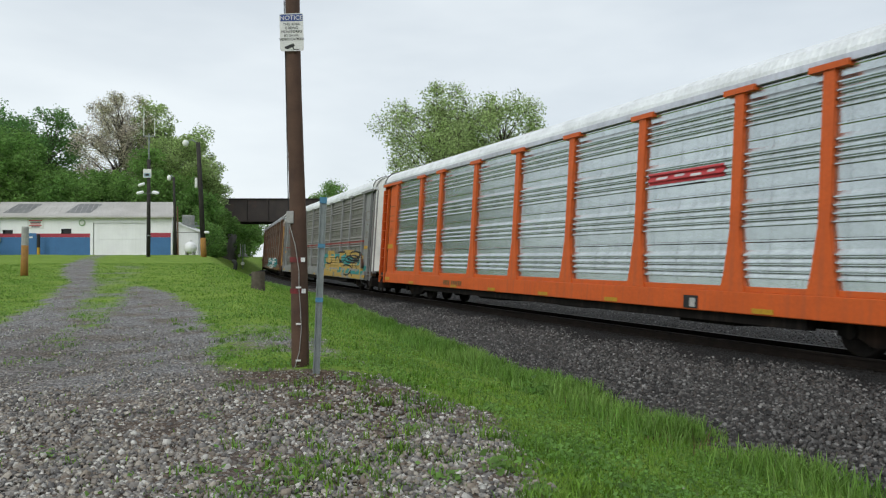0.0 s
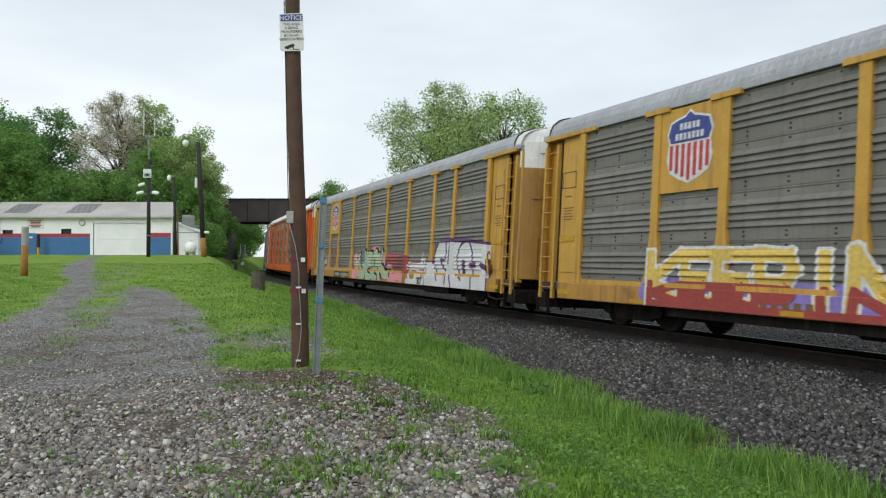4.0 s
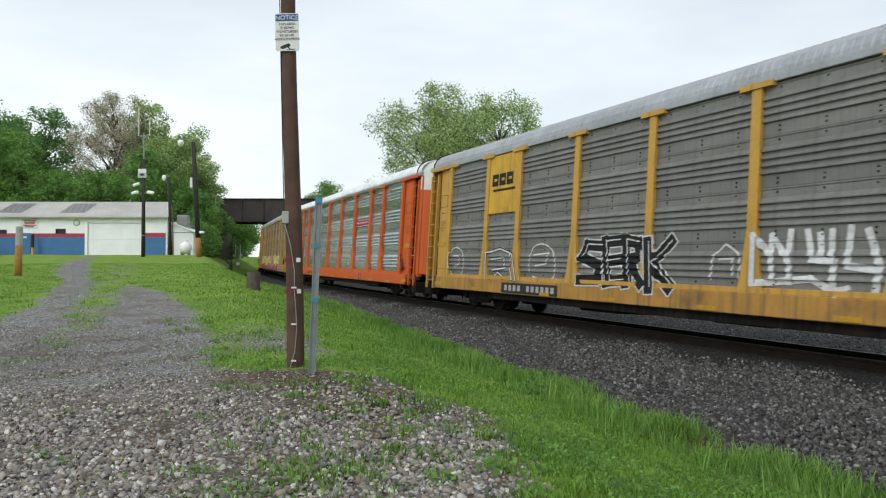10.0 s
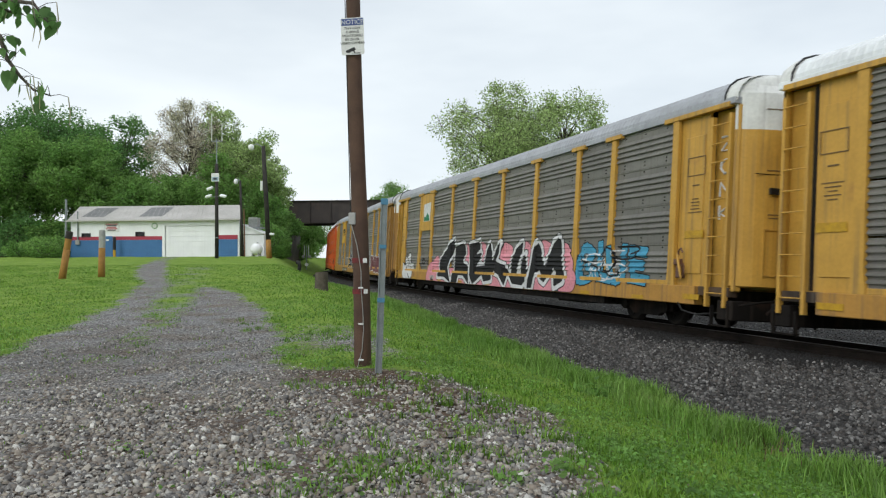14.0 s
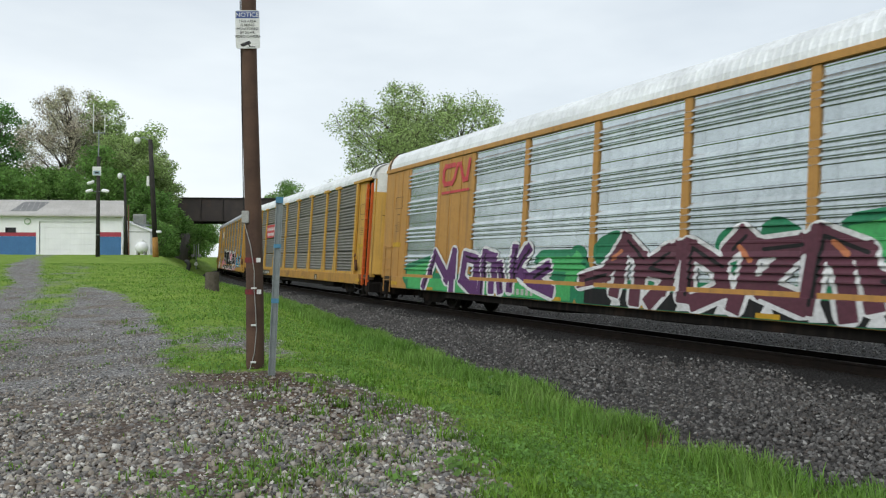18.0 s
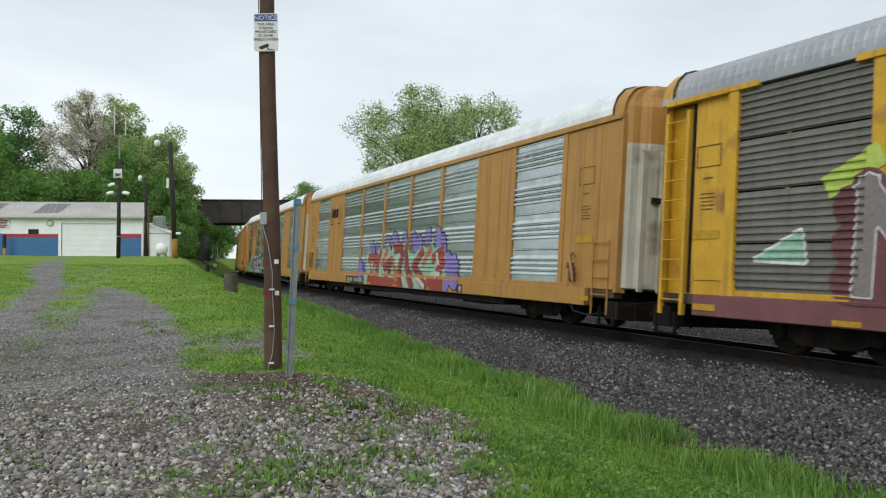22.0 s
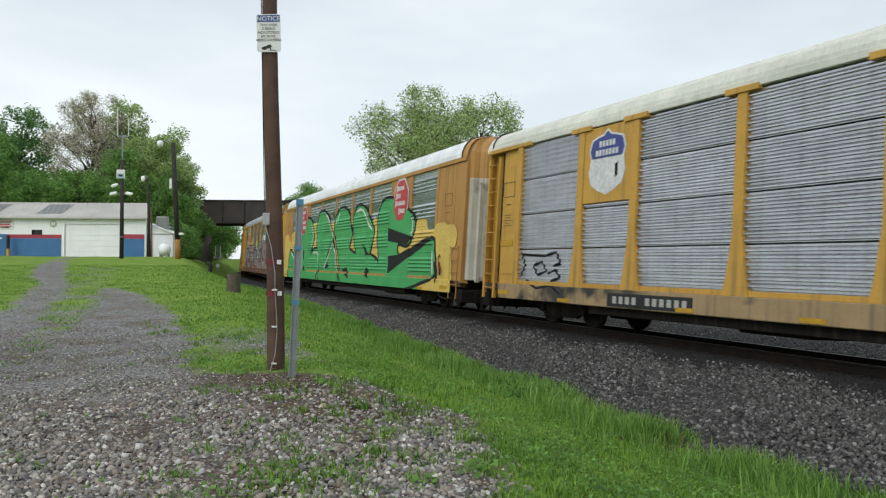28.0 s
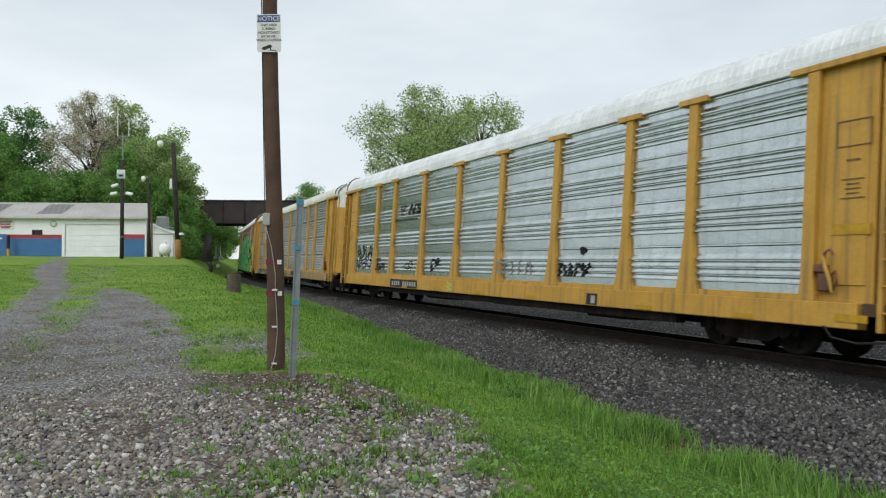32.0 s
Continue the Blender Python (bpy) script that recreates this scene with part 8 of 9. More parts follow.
def tree(x, y, height, spread, tone, seed, n_leaf=5200, leaf=0.42, airy=0.0, droop=0.0, name="tree", label="", category="tree", group=""):
    """A trunk whose limbs carry clumps of leaves on many twigs; airy lets the sky show through."""
    rng = np.random.default_rng(seed)
    rr = random.Random(seed)
    z = gz(x, y) - 0.15
    tr = thing(name, pose(x, y, z), label, category, group)
    wood = Shape()
    r0 = height * 0.014 + 0.06
    top = height * 0.72
    stem = [Vector((rr.gauss(0, 0.12) * k * 0.4, rr.gauss(0, 0.12) * k * 0.4, top * k / 6)) for k in range(7)]
    wood.tube(stem, [r0 * (1 - 0.13 * k) for k in range(7)], 8, caps=False)
    rx, rz, zc = spread / 2, height * 0.37, height * 0.63
    clumps = []
    n_cl = int((34 + spread * 4.0) * (1 + 0.7 * airy))
    n_leaf = int(n_leaf * 1.95)
    leaf = leaf * 0.72
    for k in range(n_cl):
        d = rng.normal(size=3)
        d /= np.linalg.norm(d)
        q = rng.uniform(0.03, 1.0) ** 0.42
        c = np.array([d[0] * rx * q, d[1] * rx * q, zc + d[2] * rz * q])
        taper = 1 - 0.35 * max(0, (c[2] - zc) / rz)
        c[:2] *= taper
        rad = rx * rng.uniform(0.15 - 0.05 * airy, 0.33 - 0.13 * airy) * (0.75 + 0.25 * taper) + 0.15
        c[2] = min(c[2], height - rad * 0.8)
        clumps.append((c, rad))
        u = min(max((c[2] - math.hypot(c[0], c[1]) * rr.uniform(0.5, 1.1)) / top, rr.uniform(0.2, 0.42)), 0.97) * 6
        p0 = stem[int(u)].lerp(stem[int(u) + 1], u - int(u))
        cv = Vector(c)
        mid = p0.lerp(cv, 0.5) + Vector((rr.gauss(0, 0.07), rr.gauss(0, 0.07), rr.uniform(-0.02, 0.14))) * (cv - p0).length
        wood.tube([p0, p0.lerp(mid, 0.6), mid, mid.lerp(cv, 0.6), cv], [r0 * 0.24, r0 * 0.18, r0 * 0.12, r0 * 0.07, r0 * 0.035], 4, caps=False)
        for j in range(4 + int(airy * 10)):
            dd = Vector(rng.normal(size=3)) + Vector((c[0] / rx, c[1] / rx, 0.9 - droop * 1.6))
            dd.normalize()
            e1 = cv + dd * rad * rng.uniform(0.6, 1.2)
            wood.tube([cv, cv.lerp(e1, 0.55) + Vector((0, 0, 0.06 * rad)), e1], [r0 * 0.06, r0 * 0.035, 0.008], 3, caps=False)
    part("trunk", wood, BARK, tr, smooth=True)
    w = np.array([c[1] ** 2 for c in clumps])
    pick = rng.choice(len(clumps), n_leaf, p=w / w.sum())
    cen, rad = np.array([clumps[k][0] for k in pick]), np.array([clumps[k][1] for k in pick])[:, None]
    d = rng.normal(size=(n_leaf, 3))
    d /= np.linalg.norm(d, axis=1)[:, None]
    q = rng.uniform(0, 1, (n_leaf, 1)) ** 0.42
    q = np.where(rng.uniform(0, 1, (n_leaf, 1)) < 0.08 + 0.06 * airy, q * 1.35, q)
    pts = cen + d * rad * q * np.array([1, 1, 0.85])
    if droop:
        pts[:, 2] -= droop * 0.5 * rad[:, 0] * rng.uniform(0, 1.6, n_leaf)
    pts[:, 2] = np.clip(pts[:, 2], 0.15, None)
    part("crown", leaf_mesh(pts, leaf, rng, droop), LEAVES[tone], tr)
    return tr


def at_px(u, d):
    """Ground place at the bearing u (sideways per metre of depth) and depth d."""
    return u * d, d


WOODS = [
    # bearing, depth, height, spread, tone, leaves, leaf size, droop, airy, label
    (-0.82, 84, 20.6, 17, "dark", 12000, 0.5, 0, 0, "large dark green tree at the edge of the yard"),
    (-0.66, 88, 20.0, 17, "dark", 13000, 0.5, 0, 0, "large dark green tree at the edge of the yard"),
    (-0.545, 94, 20.2, 9.5, "dark", 7000, 0.48, 0, 0.1, "tall narrow dark green tree"),
    (-0.447, 90, 20.7, 11.4, "bud", 15000, 0.27, 0, 0.8, "tall thinly leaved tree with reddish buds"),
    (-0.398, 92, 20.6, 8.8, "light", 7500, 0.46, 0, 0.55, "tall green tree with an airy crown"),
    (-0.36, 84, 16.2, 9.0, "light", 10500, 0.4, 0.5, 0.15, "fresh green drooping tree beside the bridge"),
    (-0.335, 86, 14.0, 5.6, "light", 6500, 0.38, 0.4, 0.15, "fresh green drooping tree beside the bridge"),
    (-0.60, 80, 14.5, 10.5, "mid", 11000, 0.45, 0, 0, "bright green broad tree behind the workshop"),
    (-0.53, 80, 9.6, 11, "mid", 10000, 0.45, 0, 0, "bright green broad tree behind the workshop"),
    (-0.70, 80, 15.5, 12, "mid", 12000, 0.45, 0, 0, "bright green broad tree behind the workshop"),
    (-0.79, 76, 10.0, 11, "mid", 8000, 0.45, 0, 0, "bright green broad tree by the lawn"),
    (-0.465, 84, 10.4, 8.5, "mid", 7500, 0.45, 0, 0, "green tree behind the workshop roof"),
    (-0.4, 80, 12.0, 9, "mid", 8000, 0.42, 0, 0, "green tree behind the workshop roof"),
    (-0.311, 92, 6.6, 4.4, "mid", 4500, 0.36, 0.1, 0, "green undergrowth tree by the bridge"),
    (-0.342, 79, 8.0, 6, "mid", 5000, 0.38, 0.3, 0, "green undergrowth tree by the bridge"),
    (-0.60, 96, 19.5, 13, "dark", 9000, 0.48, 0, 0, "large dark green tree at the edge of the yard"),
    (-0.284, 116, 8.0, 8, "mid", 5200, 0.42, 0, 0, "green tree on the far bank"),
    (-0.31, 112, 9.5, 8, "mid", 5200, 0.42, 0, 0, "green tree on the far bank"),
    (-0.281, 150, 8.5, 8, "mid", 4200, 0.5, 0, 0, "green tree along the far track"),
    (-0.268, 175, 8.0, 8, "mid", 4200, 0.5, 0, 0, "green tree along the far track"),
    (-0.004, 72, 19.6, 15.0, "light", 18500, 0.33, 0, 0.85, "fresh green tree with an open airy crown"),
    (0.082, 76, 18.8, 13.0, "light", 14500, 0.36, 0, 0.5, "green tree with upright twigs"),
    (-0.152, 135, 17.2, 11, "mid", 5200, 0.45, 0, 0, "green tree beyond the bridge"),
    (-0.175, 137, 15.0, 8, "mid", 4200, 0.45, 0, 0, "green tree beyond the bridge"),
    (0.03, 74, 10.0, 11, "mid", 5200, 0.4, 0, 0, "green tree behind the track"),
]
for k, (u, d, h, w, tone, n, lf, dr, airy, label) in enumerate(WOODS):
    tree(*at_px(u, d), h, w, tone, 100 + k, n, lf, airy, dr, label=label, group="trees round the yard")


def shrub(x, y, r, h, tone, seed, n=1500, leaf=0.16, label="round green shrub at the edge of the lawn"):
    rng = np.random.default_rng(seed)
    s = thing("shrub", pose(x, y, gz(x, y) - 0.05), label, "shrub", "shrubs round the yard")
    stems = Shape()
    for k in range(9):
        a = k * 0.7
        stems.tube([(0, 0, 0), (math.cos(a) * r * 0.4, math.sin(a) * r * 0.4, h * 0.45), (math.cos(a) * r * 0.75, math.sin(a) * r * 0.75, h * 0.75)], [0.04, 0.025, 0.01], 5)
    part("stems", stems, BARK, s)
    v = rng.normal(size=(n, 3))
    v /= np.linalg.norm(v, axis=1)[:, None]
    lump = 1 + 0.25 * np.sin(v[:, 0] * 5 + seed) * np.sin(v[:, 1] * 4 + v[:, 2] * 5)
    v = v * (rng.uniform(0.45, 1, (n, 1)) ** 0.5) * lump[:, None] * np.array([r, r, h * 0.55]) + np.array([0, 0, h * 0.5])
    v[:, 2] = np.abs(v[:, 2])
    part("crown", leaf_mesh(v, leaf, rng), LEAVES[tone], s)


for k, (u, d, r, h, tone, n, lf) in enumerate([
        (-0.70, 75, 3.0, 4.6, "dark", 3600, 0.3), (-0.655, 76, 3.0, 4.2, "mid", 3600, 0.3), (-0.61, 78, 3.0, 4.4, "dark", 3600, 0.3),
        (-0.665, 63, 1.9, 1.9, "mid", 2600, 0.2), (-0.70, 66, 1.7, 1.6, "mid", 2000, 0.2), (-0.78, 68, 2.5, 2.4, "dark", 2200, 0.25), (-0.84, 70, 2.6, 2.8, "mid", 2200, 0.25),
        (-0.325, 80, 1.1, 1.5, "mid", 1600, 0.22), (-0.316, 86, 1.1, 1.4, "mid", 1600, 0.22), (-0.312, 93, 1.2, 1.8, "mid", 1800, 0.24), 
        (-0.292, 106, 2.0, 3.0, "mid", 2000, 0.25), (-0.279, 122, 2.2, 3.2, "mid", 2000, 0.28), (-0.272, 138, 2.4, 3.4, "mid", 2000, 0.3), (-0.33, 74, 2.2, 3.4, "mid", 2400, 0.25)]):
    shrub(*at_px(u, d), r, h, tone, 300 + k, n, lf)


def big_leaves(tops, size, rng):
    """Broad heart-shaped leaves hanging from their stalks' ends."""
    rim = [(0.0, 0.0), (-0.06, 0.22), (0.2, 0.4), (0.5, 0.34), (0.8, 0.14), (1.0, 0.0), (0.8, -0.14), (0.5, -0.34), (0.2, -0.4), (-0.06, -0.22)]
    v, f = [], []
    for p in tops:
        down = Vector((rng.normal(0, 0.35), rng.normal(0, 0.35), -1)).normalized()
        turn = rng.uniform(0, math.pi)
        across = Vector((math.cos(turn), math.sin(turn), rng.normal(0, 0.2))).normalized()
        out = down.cross(across)
        L, o = size * rng.uniform(0.65, 1.3), len(v)
        mid = Vector(p) + down * (0.4 * L) + out * (0.09 * L)
        v.append(tuple(mid))
        v += [tuple(Vector(p) + down * (a * L) + across * (b * L)) for a, b in rim]
        f += [(o, o + 1 + k, o + 1 + (k + 1) % 10) for k in range(10)]
    return bulk("crown", np.array(v), np.array(f))


def overhanging_tree():
    """A tree beside the lane whose twigs hang into view at the upper edge."""
    rng = np.random.default_rng(9)
    x, y = -10.3, 6.0
    tr = thing("lane_tree", pose(x, y, gz(x, y) - 0.1), "tree beside the lane with broad drooping leaves and pods", "tree")
    wood = Shape().tube([(0, 0, 0), (0.1, 0, 1.5), (0.05, 0.1, 3.2), (0.3, 0.2, 5.0), (0.2, 0.2, 7.0)], [0.24, 0.2, 0.17, 0.12, 0.05], 9)
    tops, pods = [], Shape()
    for pts, n in (([(0.1, 0, 2.9), (2.2, 0.6, 4.3), (4.0, 1.2, 4.4), (4.7, 1.3, 4.2), (4.93, 1.3, 4.03), (5.01, 1.3, 3.79), (5.16, 1.3, 3.6), (5.31, 1.3, 3.45), (5.51, 1.3, 3.38)], 34),
                   ([(0.3, 0.2, 4.2), (2.2, 0.8, 5.0), (4.0, 1.2, 4.8), (4.67, 1.3, 4.6), (4.99, 1.3, 4.42), (5.31, 1.3, 4.38), (5.41, 1.3, 4.24), (5.47, 1.3, 4.17)], 26),
                   ([(0.2, 0.1, 3.6), (2.2, 0.9, 4.7), (4.2, 1.3, 4.7), (4.8, 1.4, 4.45), (4.95, 1.4, 4.34), (5.12, 1.4, 4.3)], 22),
                   ([(0.1, 0, 2.4), (1.5, 0.6, 3.3), (3.2, 0.9, 3.6), (4.3, 1.1, 3.6), (4.8, 1.2, 3.55)], 30)):
        m = len(pts)
        wood.tube(pts, [0.06 * (1 - k / m) ** 1.5 + 0.005 for k in range(m)], 6)
        for k in range(n):
            u = (m - 1.001) * rng.uniform(0.12, 1.0) ** 0.7
            i = int(u)
            p = Vector(pts[i]).lerp(Vector(pts[i + 1]), u - i)
            q = p + Vector(rng.normal(size=3) * np.array([0.09, 0.12, 0.06]))
            wood.tube([p, p.lerp(q, 0.5) + Vector((0, 0, 0.02)), q], [0.005, 0.004, 0.003], 3)
            if k % 5 == 0:
                drop = rng.uniform(0.2, 0.36)
                pods.tube([q, q + Vector((0.02, 0, -drop * 0.5)), q + Vector((rng.uniform(-0.04, 0.06), 0, -drop))], [0.005, 0.007, 0.003], 5)
            else:
                tops.append(q)
    part("trunk", wood, BARK, tr, smooth=True)
    part("crown", big_leaves(tops, 0.15, rng), LEAVES["dark"], tr)
    more = np.array([0.2, 0.2, 6.4]) + rng.normal(size=(900, 3)) * np.array([1.4, 1.4, 1.1])
    part("upper_crown", leaf_mesh(more, 0.2, rng, 0.5), LEAVES["mid"], tr)
    part("pods", pods, LEAVES["bud"], tr, "thin hanging seed pods")


overhanging_tree()

# ---- loose stones and grass ----
CHIP = np.array([(x, y, z) for z in (-1, 1) for y in (-1, 1) for x in (-1, 1)], dtype=float)
CHIP_F = np.array([(4, 5, 7), (4, 7, 6), (0, 1, 5), (0, 5, 4), (2, 6, 7), (2, 7, 3), (0, 4, 6), (0, 6, 2), (1, 3, 7), (1, 7, 5)])


def stones(name, xs, ys, zs, size, rng, material, label, flat=0.55):
    """Broken stones: uneven blocks lying at any tilt."""
    n = len(xs)
    v = CHIP[None] * rng.uniform(0.45, 1.0, (n, 8, 3)) * np.stack([np.ones(n), rng.uniform(0.6, 0.95, n), rng.uniform(0.7, 1.3, n) * flat], axis=-1)[:, None]
    tilt, roll, turn = rng.normal(0, 0.45, n), rng.normal(0, 0.45, n), rng.uniform(0, 2 * math.pi, n)

    def spin(v, a, i, j):
        c, s = np.cos(a)[:, None], np.sin(a)[:, None]
        out = v.copy()
        out[:, :, i], out[:, :, j] = v[:, :, i] * c - v[:, :, j] * s, v[:, :, i] * s + v[:, :, j] * c
        return out

    v = spin(spin(spin(v, tilt, 0, 2), roll, 1, 2), turn, 0, 1) * size[:, None, None]
    v += np.stack([xs, ys, zs], axis=-1)[:, None]
    f = (CHIP_F[None] + (np.arange(n) * 8)[:, None, None]).reshape(-1, 3)
    me = bulk(name, v.reshape(-1, 3), f)
    me.materials.append(material)
    return tagged(new(name, me), label, "stones", kind="stuff")


def scatter_in_view(n, rng, dmin, dmax, power):
    """Places before the camera, thicker near it."""
    d = dmin + (dmax - dmin) * rng.uniform(0, 1, n) ** power
    a = rng.uniform(-0.86, 0.80, n)
    return d * a, d


def lane_stones():
    rng = np.random.default_rng(21)
    x, y = scatter_in_view(128000, rng, 2.6, 15, 1.3)
    e, s = from_line(x, y)
    keep = (e > 6.5) & (e < 19)
    x, y, e, s = x[keep], y[keep], e[keep], s[keep]
    m = lane_mask(x, y, e, s)
    side = np.where(e > 13.3, 0.1, 0.02)
    earth = soil_mask(x, y, e, s)
    keep = rng.uniform(0, 1, len(x)) < np.maximum(m, side * (e < 15)) ** 1.5 * (1 - 0.5 * earth)
    x, y, e = x[keep], y[keep], e[keep]
    size = rng.uniform(0.4, 1.0, len(x)) ** 1.6 * np.interp(y + 1.6 * smooth_noise(x, y, 1.6, 61.0) + 0.35 * (e - 11), (3, 7.0, 8.8, 10.4, 16), (0.028, 0.027, 0.021, 0.016, 0.014)) * np.where(rng.uniform(0, 1, len(x)) < 0.07, 1.5, 1)
    stones("lane_gravel", x, y, ground_z(x, y) + size * rng.uniform(0.0, 0.55, len(x)), size, rng, GRAVEL, "grey and buff crushed stone strewn on the lane")


def ballast_stones():
    rng = np.random.default_rng(22)
    n = 120000
    s = 2 + 43 * rng.uniform(0, 1, n) ** 1.5
    e = np.where(np.arange(n) < 96000, rng.uniform(0.2, 6.0, n), rng.uniform(-8.5, 0.2, n))
    toe = toe_of(s)
    keep = (e < toe + 0.25 + rng.normal(0, 0.15, n)) & ((np.abs(np.abs(e) - 0.755) > 0.12))
    s, e, toe = s[keep], e[keep], toe[keep]
    x, y = on_line(s)
    th = line_heading(s)
    px, py = x - np.cos(th) * e, y - np.sin(th) * e
    bed = -0.74 + 0.22 * step(8, 38, s) + 0.02
    z = np.empty(len(s))
    for k in range(len(s)):
        z[k] = np.interp(e[k], (-9.5, -2.5, -1.75, -0.7, 0.7, 1.0, 1.6, 2.35, toe[k] * 0.5 + 1.3, toe[k], toe[k] + 0.5), (RAIL_Z - 0.5, RAIL_Z - 0.34, RAIL_Z - 0.3, RAIL_Z - 0.23, RAIL_Z - 0.16, RAIL_Z - 0.125, RAIL_Z - 0.1, RAIL_Z - 0.19, bed[k] * 0.5 + (RAIL_Z - 0.2) * 0.5 + 0.03, bed[k], bed[k] - 0.06))
    size = rng.uniform(0.45, 1.1, len(s)) * 0.03
    # stones near the rails take the tone of oil and painted train shade
    oily_shaded = (e > -1.25) & (rng.uniform(0, 1, len(s)) < 1 - step(1.5, 2.6, e + 0.25 * np.sin(s * 1.7)))
    stones("oily_stones", px[oily_shaded], py[oily_shaded], (z - size * 0.1)[oily_shaded], size[oily_shaded] * 0.9, rng, OILY_SHADED_STONE, "ballast stones beside the rails, dark with oil and painted-in shade", flat=0.7)
    px, py, z, size = px[~oily_shaded], py[~oily_shaded], z[~oily_shaded], size[~oily_shaded]
    stones("ballast_stones", px, py, z + size * rng.uniform(-0.1, 0.6, len(z)), size, rng, STONE, "angular dark grey ballast stones beside the rails", flat=0.75)


def blades(name, x, y, h, lean, width, rng, material, label):
    n = len(x)
    z = ground_z(x, y) - 0.015
    a = rng.uniform(0, 2 * math.pi, n)
    dx, dy = np.cos(a), np.sin(a)
    bx, by = -dy, dx
    k = lean * rng.uniform(0.2, 1.0, n)
    w = width * rng.uniform(0.7, 1.3, n)
    p = [(x - bx * w / 2, y - by * w / 2, z), (x + bx * w / 2, y + by * w / 2, z),
         (x + dx * h * k * 0.4 + bx * w * 0.4, y + dy * h * k * 0.4 + by * w * 0.4, z + h * 0.6), (x + dx * h * k * 0.4 - bx * w * 0.4, y + dy * h * k * 0.4 - by * w * 0.4, z + h * 0.6),
         (x + dx * h * k, y + dy * h * k, z + h * (1 - 0.25 * k))]
    v = np.stack([np.stack(q, axis=-1) for q in p], axis=1).reshape(-1, 3)
    i = np.arange(n)[:, None] * 5
    f = np.concatenate([i + np.array([0, 1, 2]), i + np.array([0, 2, 3]), i + np.array([3, 2, 4])])
    me = bulk(name, v, f)
    me.materials.append(material)
    return tagged(new(name, me), label, "grass", kind="stuff")


def grass():
    rng = np.random.default_rng(23)
    x, y = scatter_in_view(330000, rng, 3.2, 46, 1.6)
    e, s = from_line(x, y)
    keep = (e > toe_of(s) - 0.1) & (e < 40)
    x, y, e, s = x[keep], y[keep], e[keep], s[keep]
    m = lane_mask(x, y, e, s)
    clump = smooth_noise(x, y, 3.5, 41.0)
    keep = rng.uniform(0, 1, len(x)) > np.clip(m * 1.2 - 0.03 + np.where(m > 0.06, clump * 0.75, clump * 0.3), 0, 0.985)
    x, y, e, s = x[keep], y[keep], e[keep], s[keep]
    d = np.hypot(x, y)
    h = rng.uniform(0.025, 0.075, len(x)) * (1 + 0.35 * smooth_noise(x, y, 0.8, 5.0)) * np.where(e < 9, 1.25, 1.0)
    w = 0.006 + d * 0.00055
    blades("grass", x, y, h, 0.9, w, rng, GRASS, "short bright green grass along the lane and bank")
    # taller grass where the bank meets the ballast
    n = 52000
    s = -2 + 50 * rng.uniform(0, 1, n) ** 1.4
    toe = toe_of(s)
    e = toe + np.abs(rng.normal(0, 0.55, n)) - 0.12
    lx, ly = on_line(s)
    th = line_heading(s)
    x, y = lx - np.cos(th) * e, ly - np.sin(th) * e
    nn = smooth_noise(x, y, 0.9, 11.0)
    keep = (rng.uniform(0, 1, n) < 0.75 + nn) & (x < y * 0.9) & (y > 3.0)
    x, y, nn = x[keep], y[keep], nn[keep]
    h = rng.uniform(0.1, 0.34, len(x)) * (1 + 0.6 * nn)
    blades("tall_grass", x, y, h, 0.75, 0.008 + np.hypot(x, y) * 0.0006, rng, TALL_GRASS, "taller green grass fringing the ballast")


lane_stones()
ballast_stones()
grass()


def low_leaves():
    """Clover and other low broad leaves among the grass near the lane."""
    rng = np.random.default_rng(27)
    x, y = scatter_in_view(110000, rng, 3.2, 20, 1.5)
    e, s = from_line(x, y)
    keep = (e > toe_of(s) + 0.5) & (e < 16)
    x, y, e, s = x[keep], y[keep], e[keep], s[keep]
    m = lane_mask(x, y, e, s)
    n = smooth_noise(x, y, 1.3, 15.0)
    keep = rng.uniform(0, 1, len(x)) < np.clip(0.55 + 0.9 * n, 0, 1) * (1 - np.clip(m * 1.12, 0, 0.99))
    x, y = x[keep], y[keep]
    me = leaf_mesh(np.stack([x, y, ground_z(x, y) + rng.uniform(0.015, 0.065, len(x))], axis=-1), 0.042, rng)
    me.name = "clover"
    me.materials.append(LEAVES["mid"])
    tagged(new("clover", me), "low green clover leaves among the grass", "clover", kind="stuff")


low_leaves()


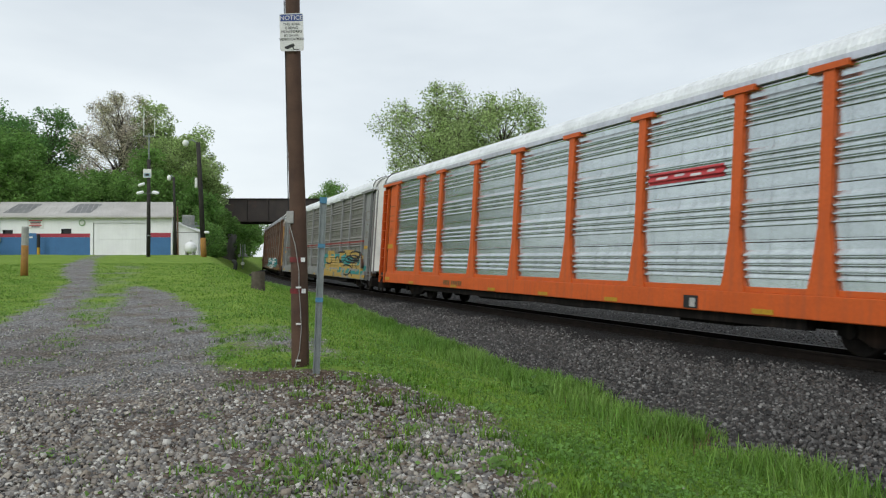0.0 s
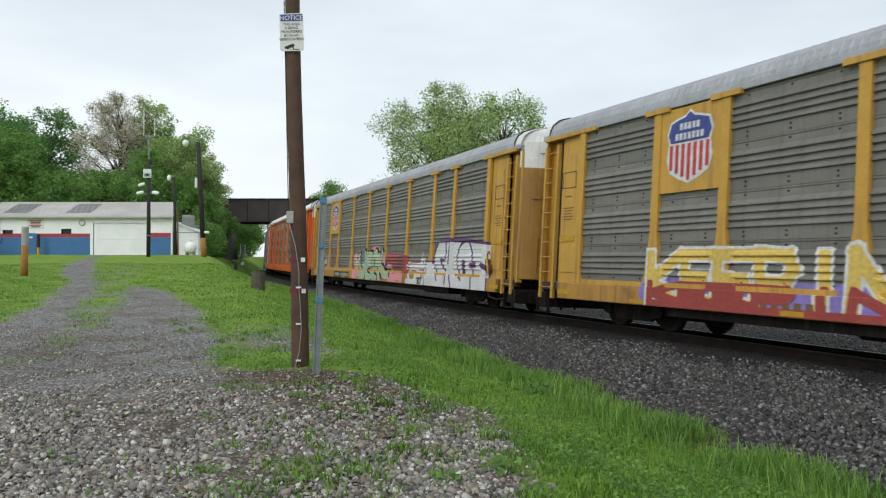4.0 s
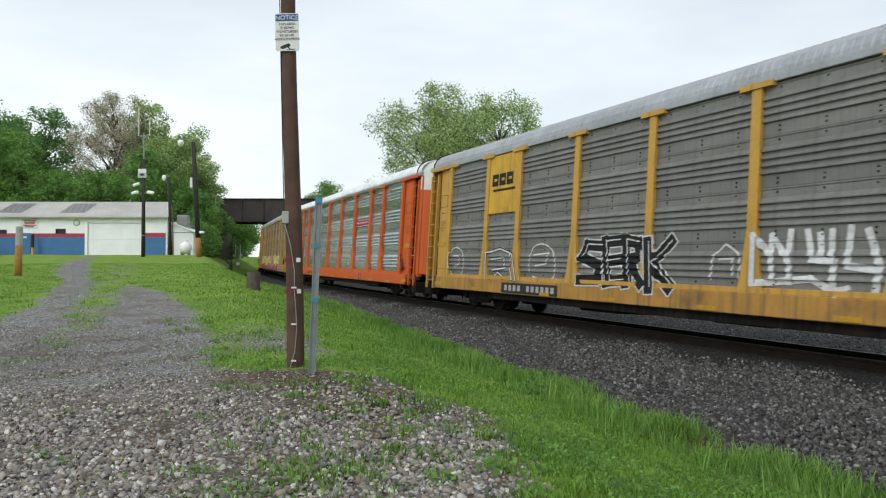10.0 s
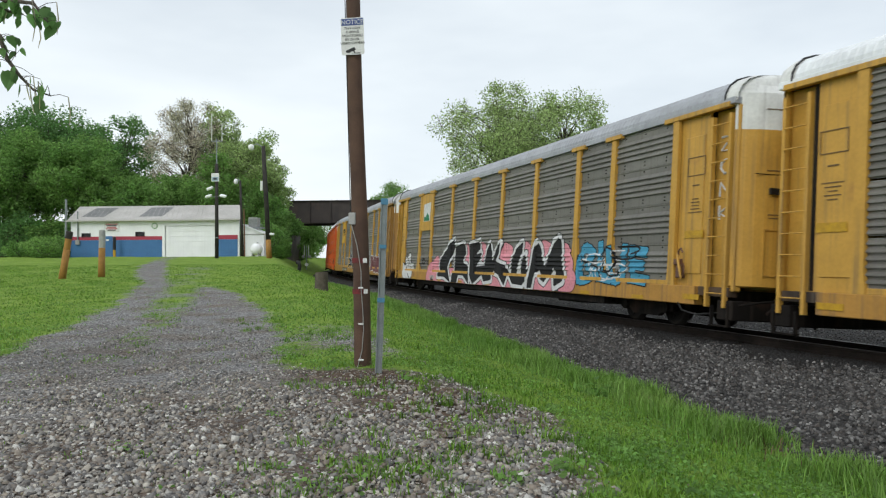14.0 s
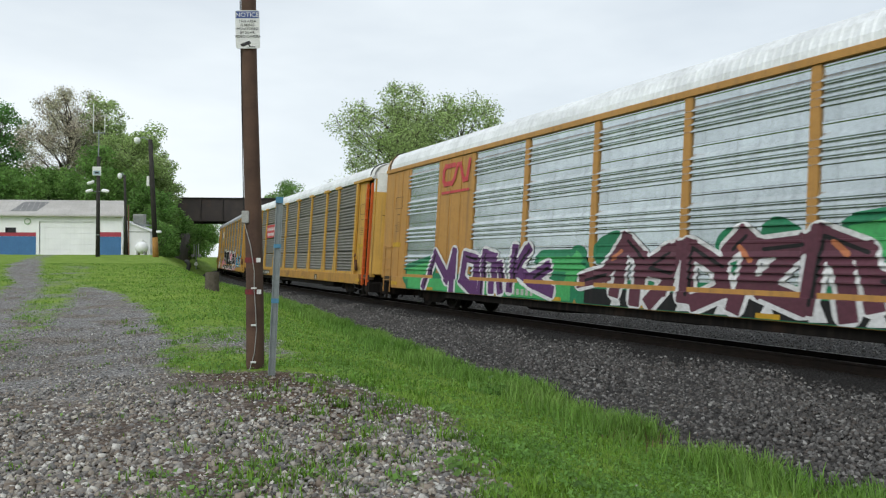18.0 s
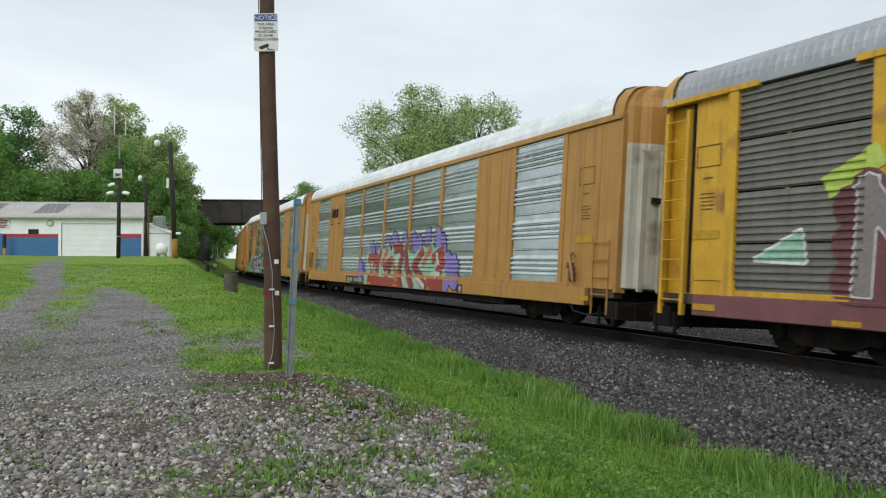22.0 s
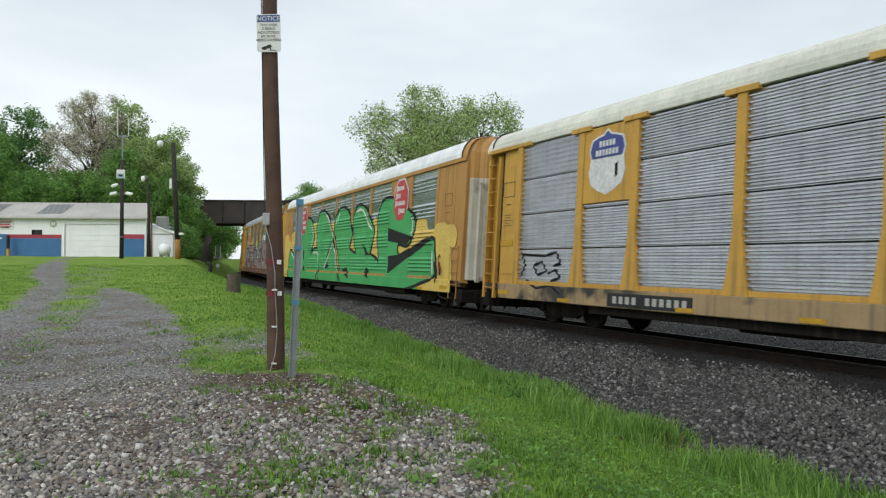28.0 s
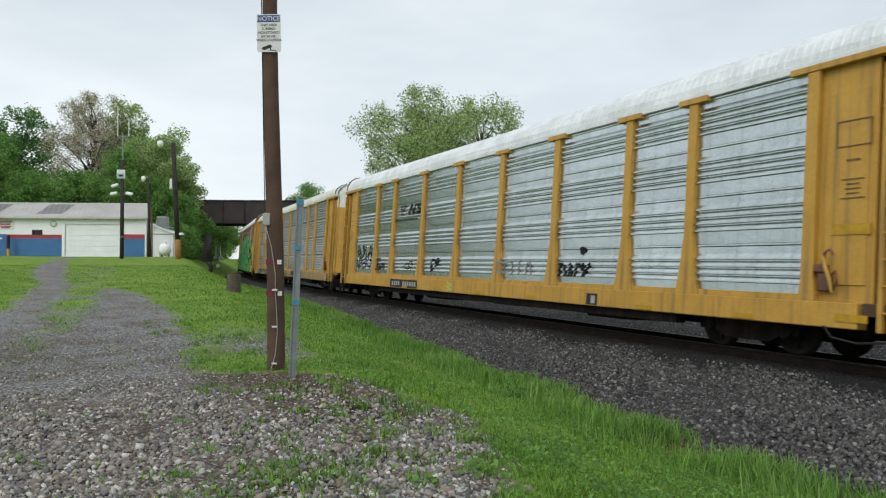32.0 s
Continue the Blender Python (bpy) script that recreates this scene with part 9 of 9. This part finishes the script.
def weeds():
    """Single low plants with broad leaves in the grass and gravel."""
    rng = np.random.default_rng(31)
    spots = [(1.45, 11.3, 0.34, 90), (0.42, 5.2, 0.16, 50), (0.05, 4.85, 0.14, 40), (0.62, 4.7, 0.12, 40), (-1.2, 9.0, 0.14, 30), (-2.4, 9.6, 0.12, 30), (-0.3, 6.4, 0.1, 26), (0.9, 6.6, 0.12, 34), (-3.0, 5.5, 0.1, 24), (-2.2, 6.8, 0.1, 24), (1.2, 4.3, 0.13, 40), (-1.6, 5.0, 0.09, 22), (0.5, 8.3, 0.14, 36), (1.9, 7.6, 0.14, 36)]
    for x, y, r, n in spots:
        c = rng.normal(size=(n, 3)) * np.array([r * 0.5, r * 0.5, r * 0.28])
        c[:, 2] = np.abs(c[:, 2]) + 0.01
        wd = thing("weed", pose(x, y, gz(x, y)), "low leafy green weed in the verge", "weed", "weeds in the verge")
        part("leaves", leaf_mesh(c, r * 0.42, rng), LEAVES["mid"], wd)


weeds()


def tufts():
    """Ragged tufts of grass in the worn ground by the pole, and dry stalks at the ballast's edge."""
    rng = np.random.default_rng(37)
    n = 260
    s, e = rng.uniform(3.5, 17, n), rng.uniform(7.8, 11.0, n)
    # thicker along the worn edge of the verge and in one patch of the gravel
    s = np.concatenate([s, rng.uniform(3.6, 9.0, 80), rng.normal(4.85, 0.38, 26)])
    e = np.concatenate([e, lane_right(s[n:n + 80]) + rng.normal(0.1, 0.4, 80), rng.normal(10.9, 0.45, 26)])
    lx, ly = on_line(s)
    th = line_heading(s)
    cx, cy = lx - np.cos(th) * e, ly - np.sin(th) * e
    keep = (smooth_noise(cx, cy, 0.8, 51.0) > -0.1) | (np.arange(len(cx)) >= n)
    cx, cy = cx[keep], cy[keep]
    x = np.repeat(cx, 26) + rng.normal(0, 0.055, len(cx) * 26)
    y = np.repeat(cy, 26) + rng.normal(0, 0.055, len(cx) * 26)
    h = rng.uniform(0.04, 0.13, len(x)) * np.repeat(rng.uniform(0.6, 1.3, len(cx)), 26)
    blades("grass_tufts", x, y, h, 1.0, 0.011, rng, GRASS, "ragged tufts of green grass in worn ground")
    s, e = rng.normal(6.6, 0.9, 260), rng.normal(5.8, 0.35, 260)
    lx, ly = on_line(s)
    th = line_heading(s)
    x, y = lx - np.cos(th) * e, ly - np.sin(th) * e
    blades("dry_stalks", x, y, rng.uniform(0.06, 0.24, 260), 0.9, 0.01, rng, DRY_WEED, "brown dry stalks at the edge of the ballast")


tufts()

motions()
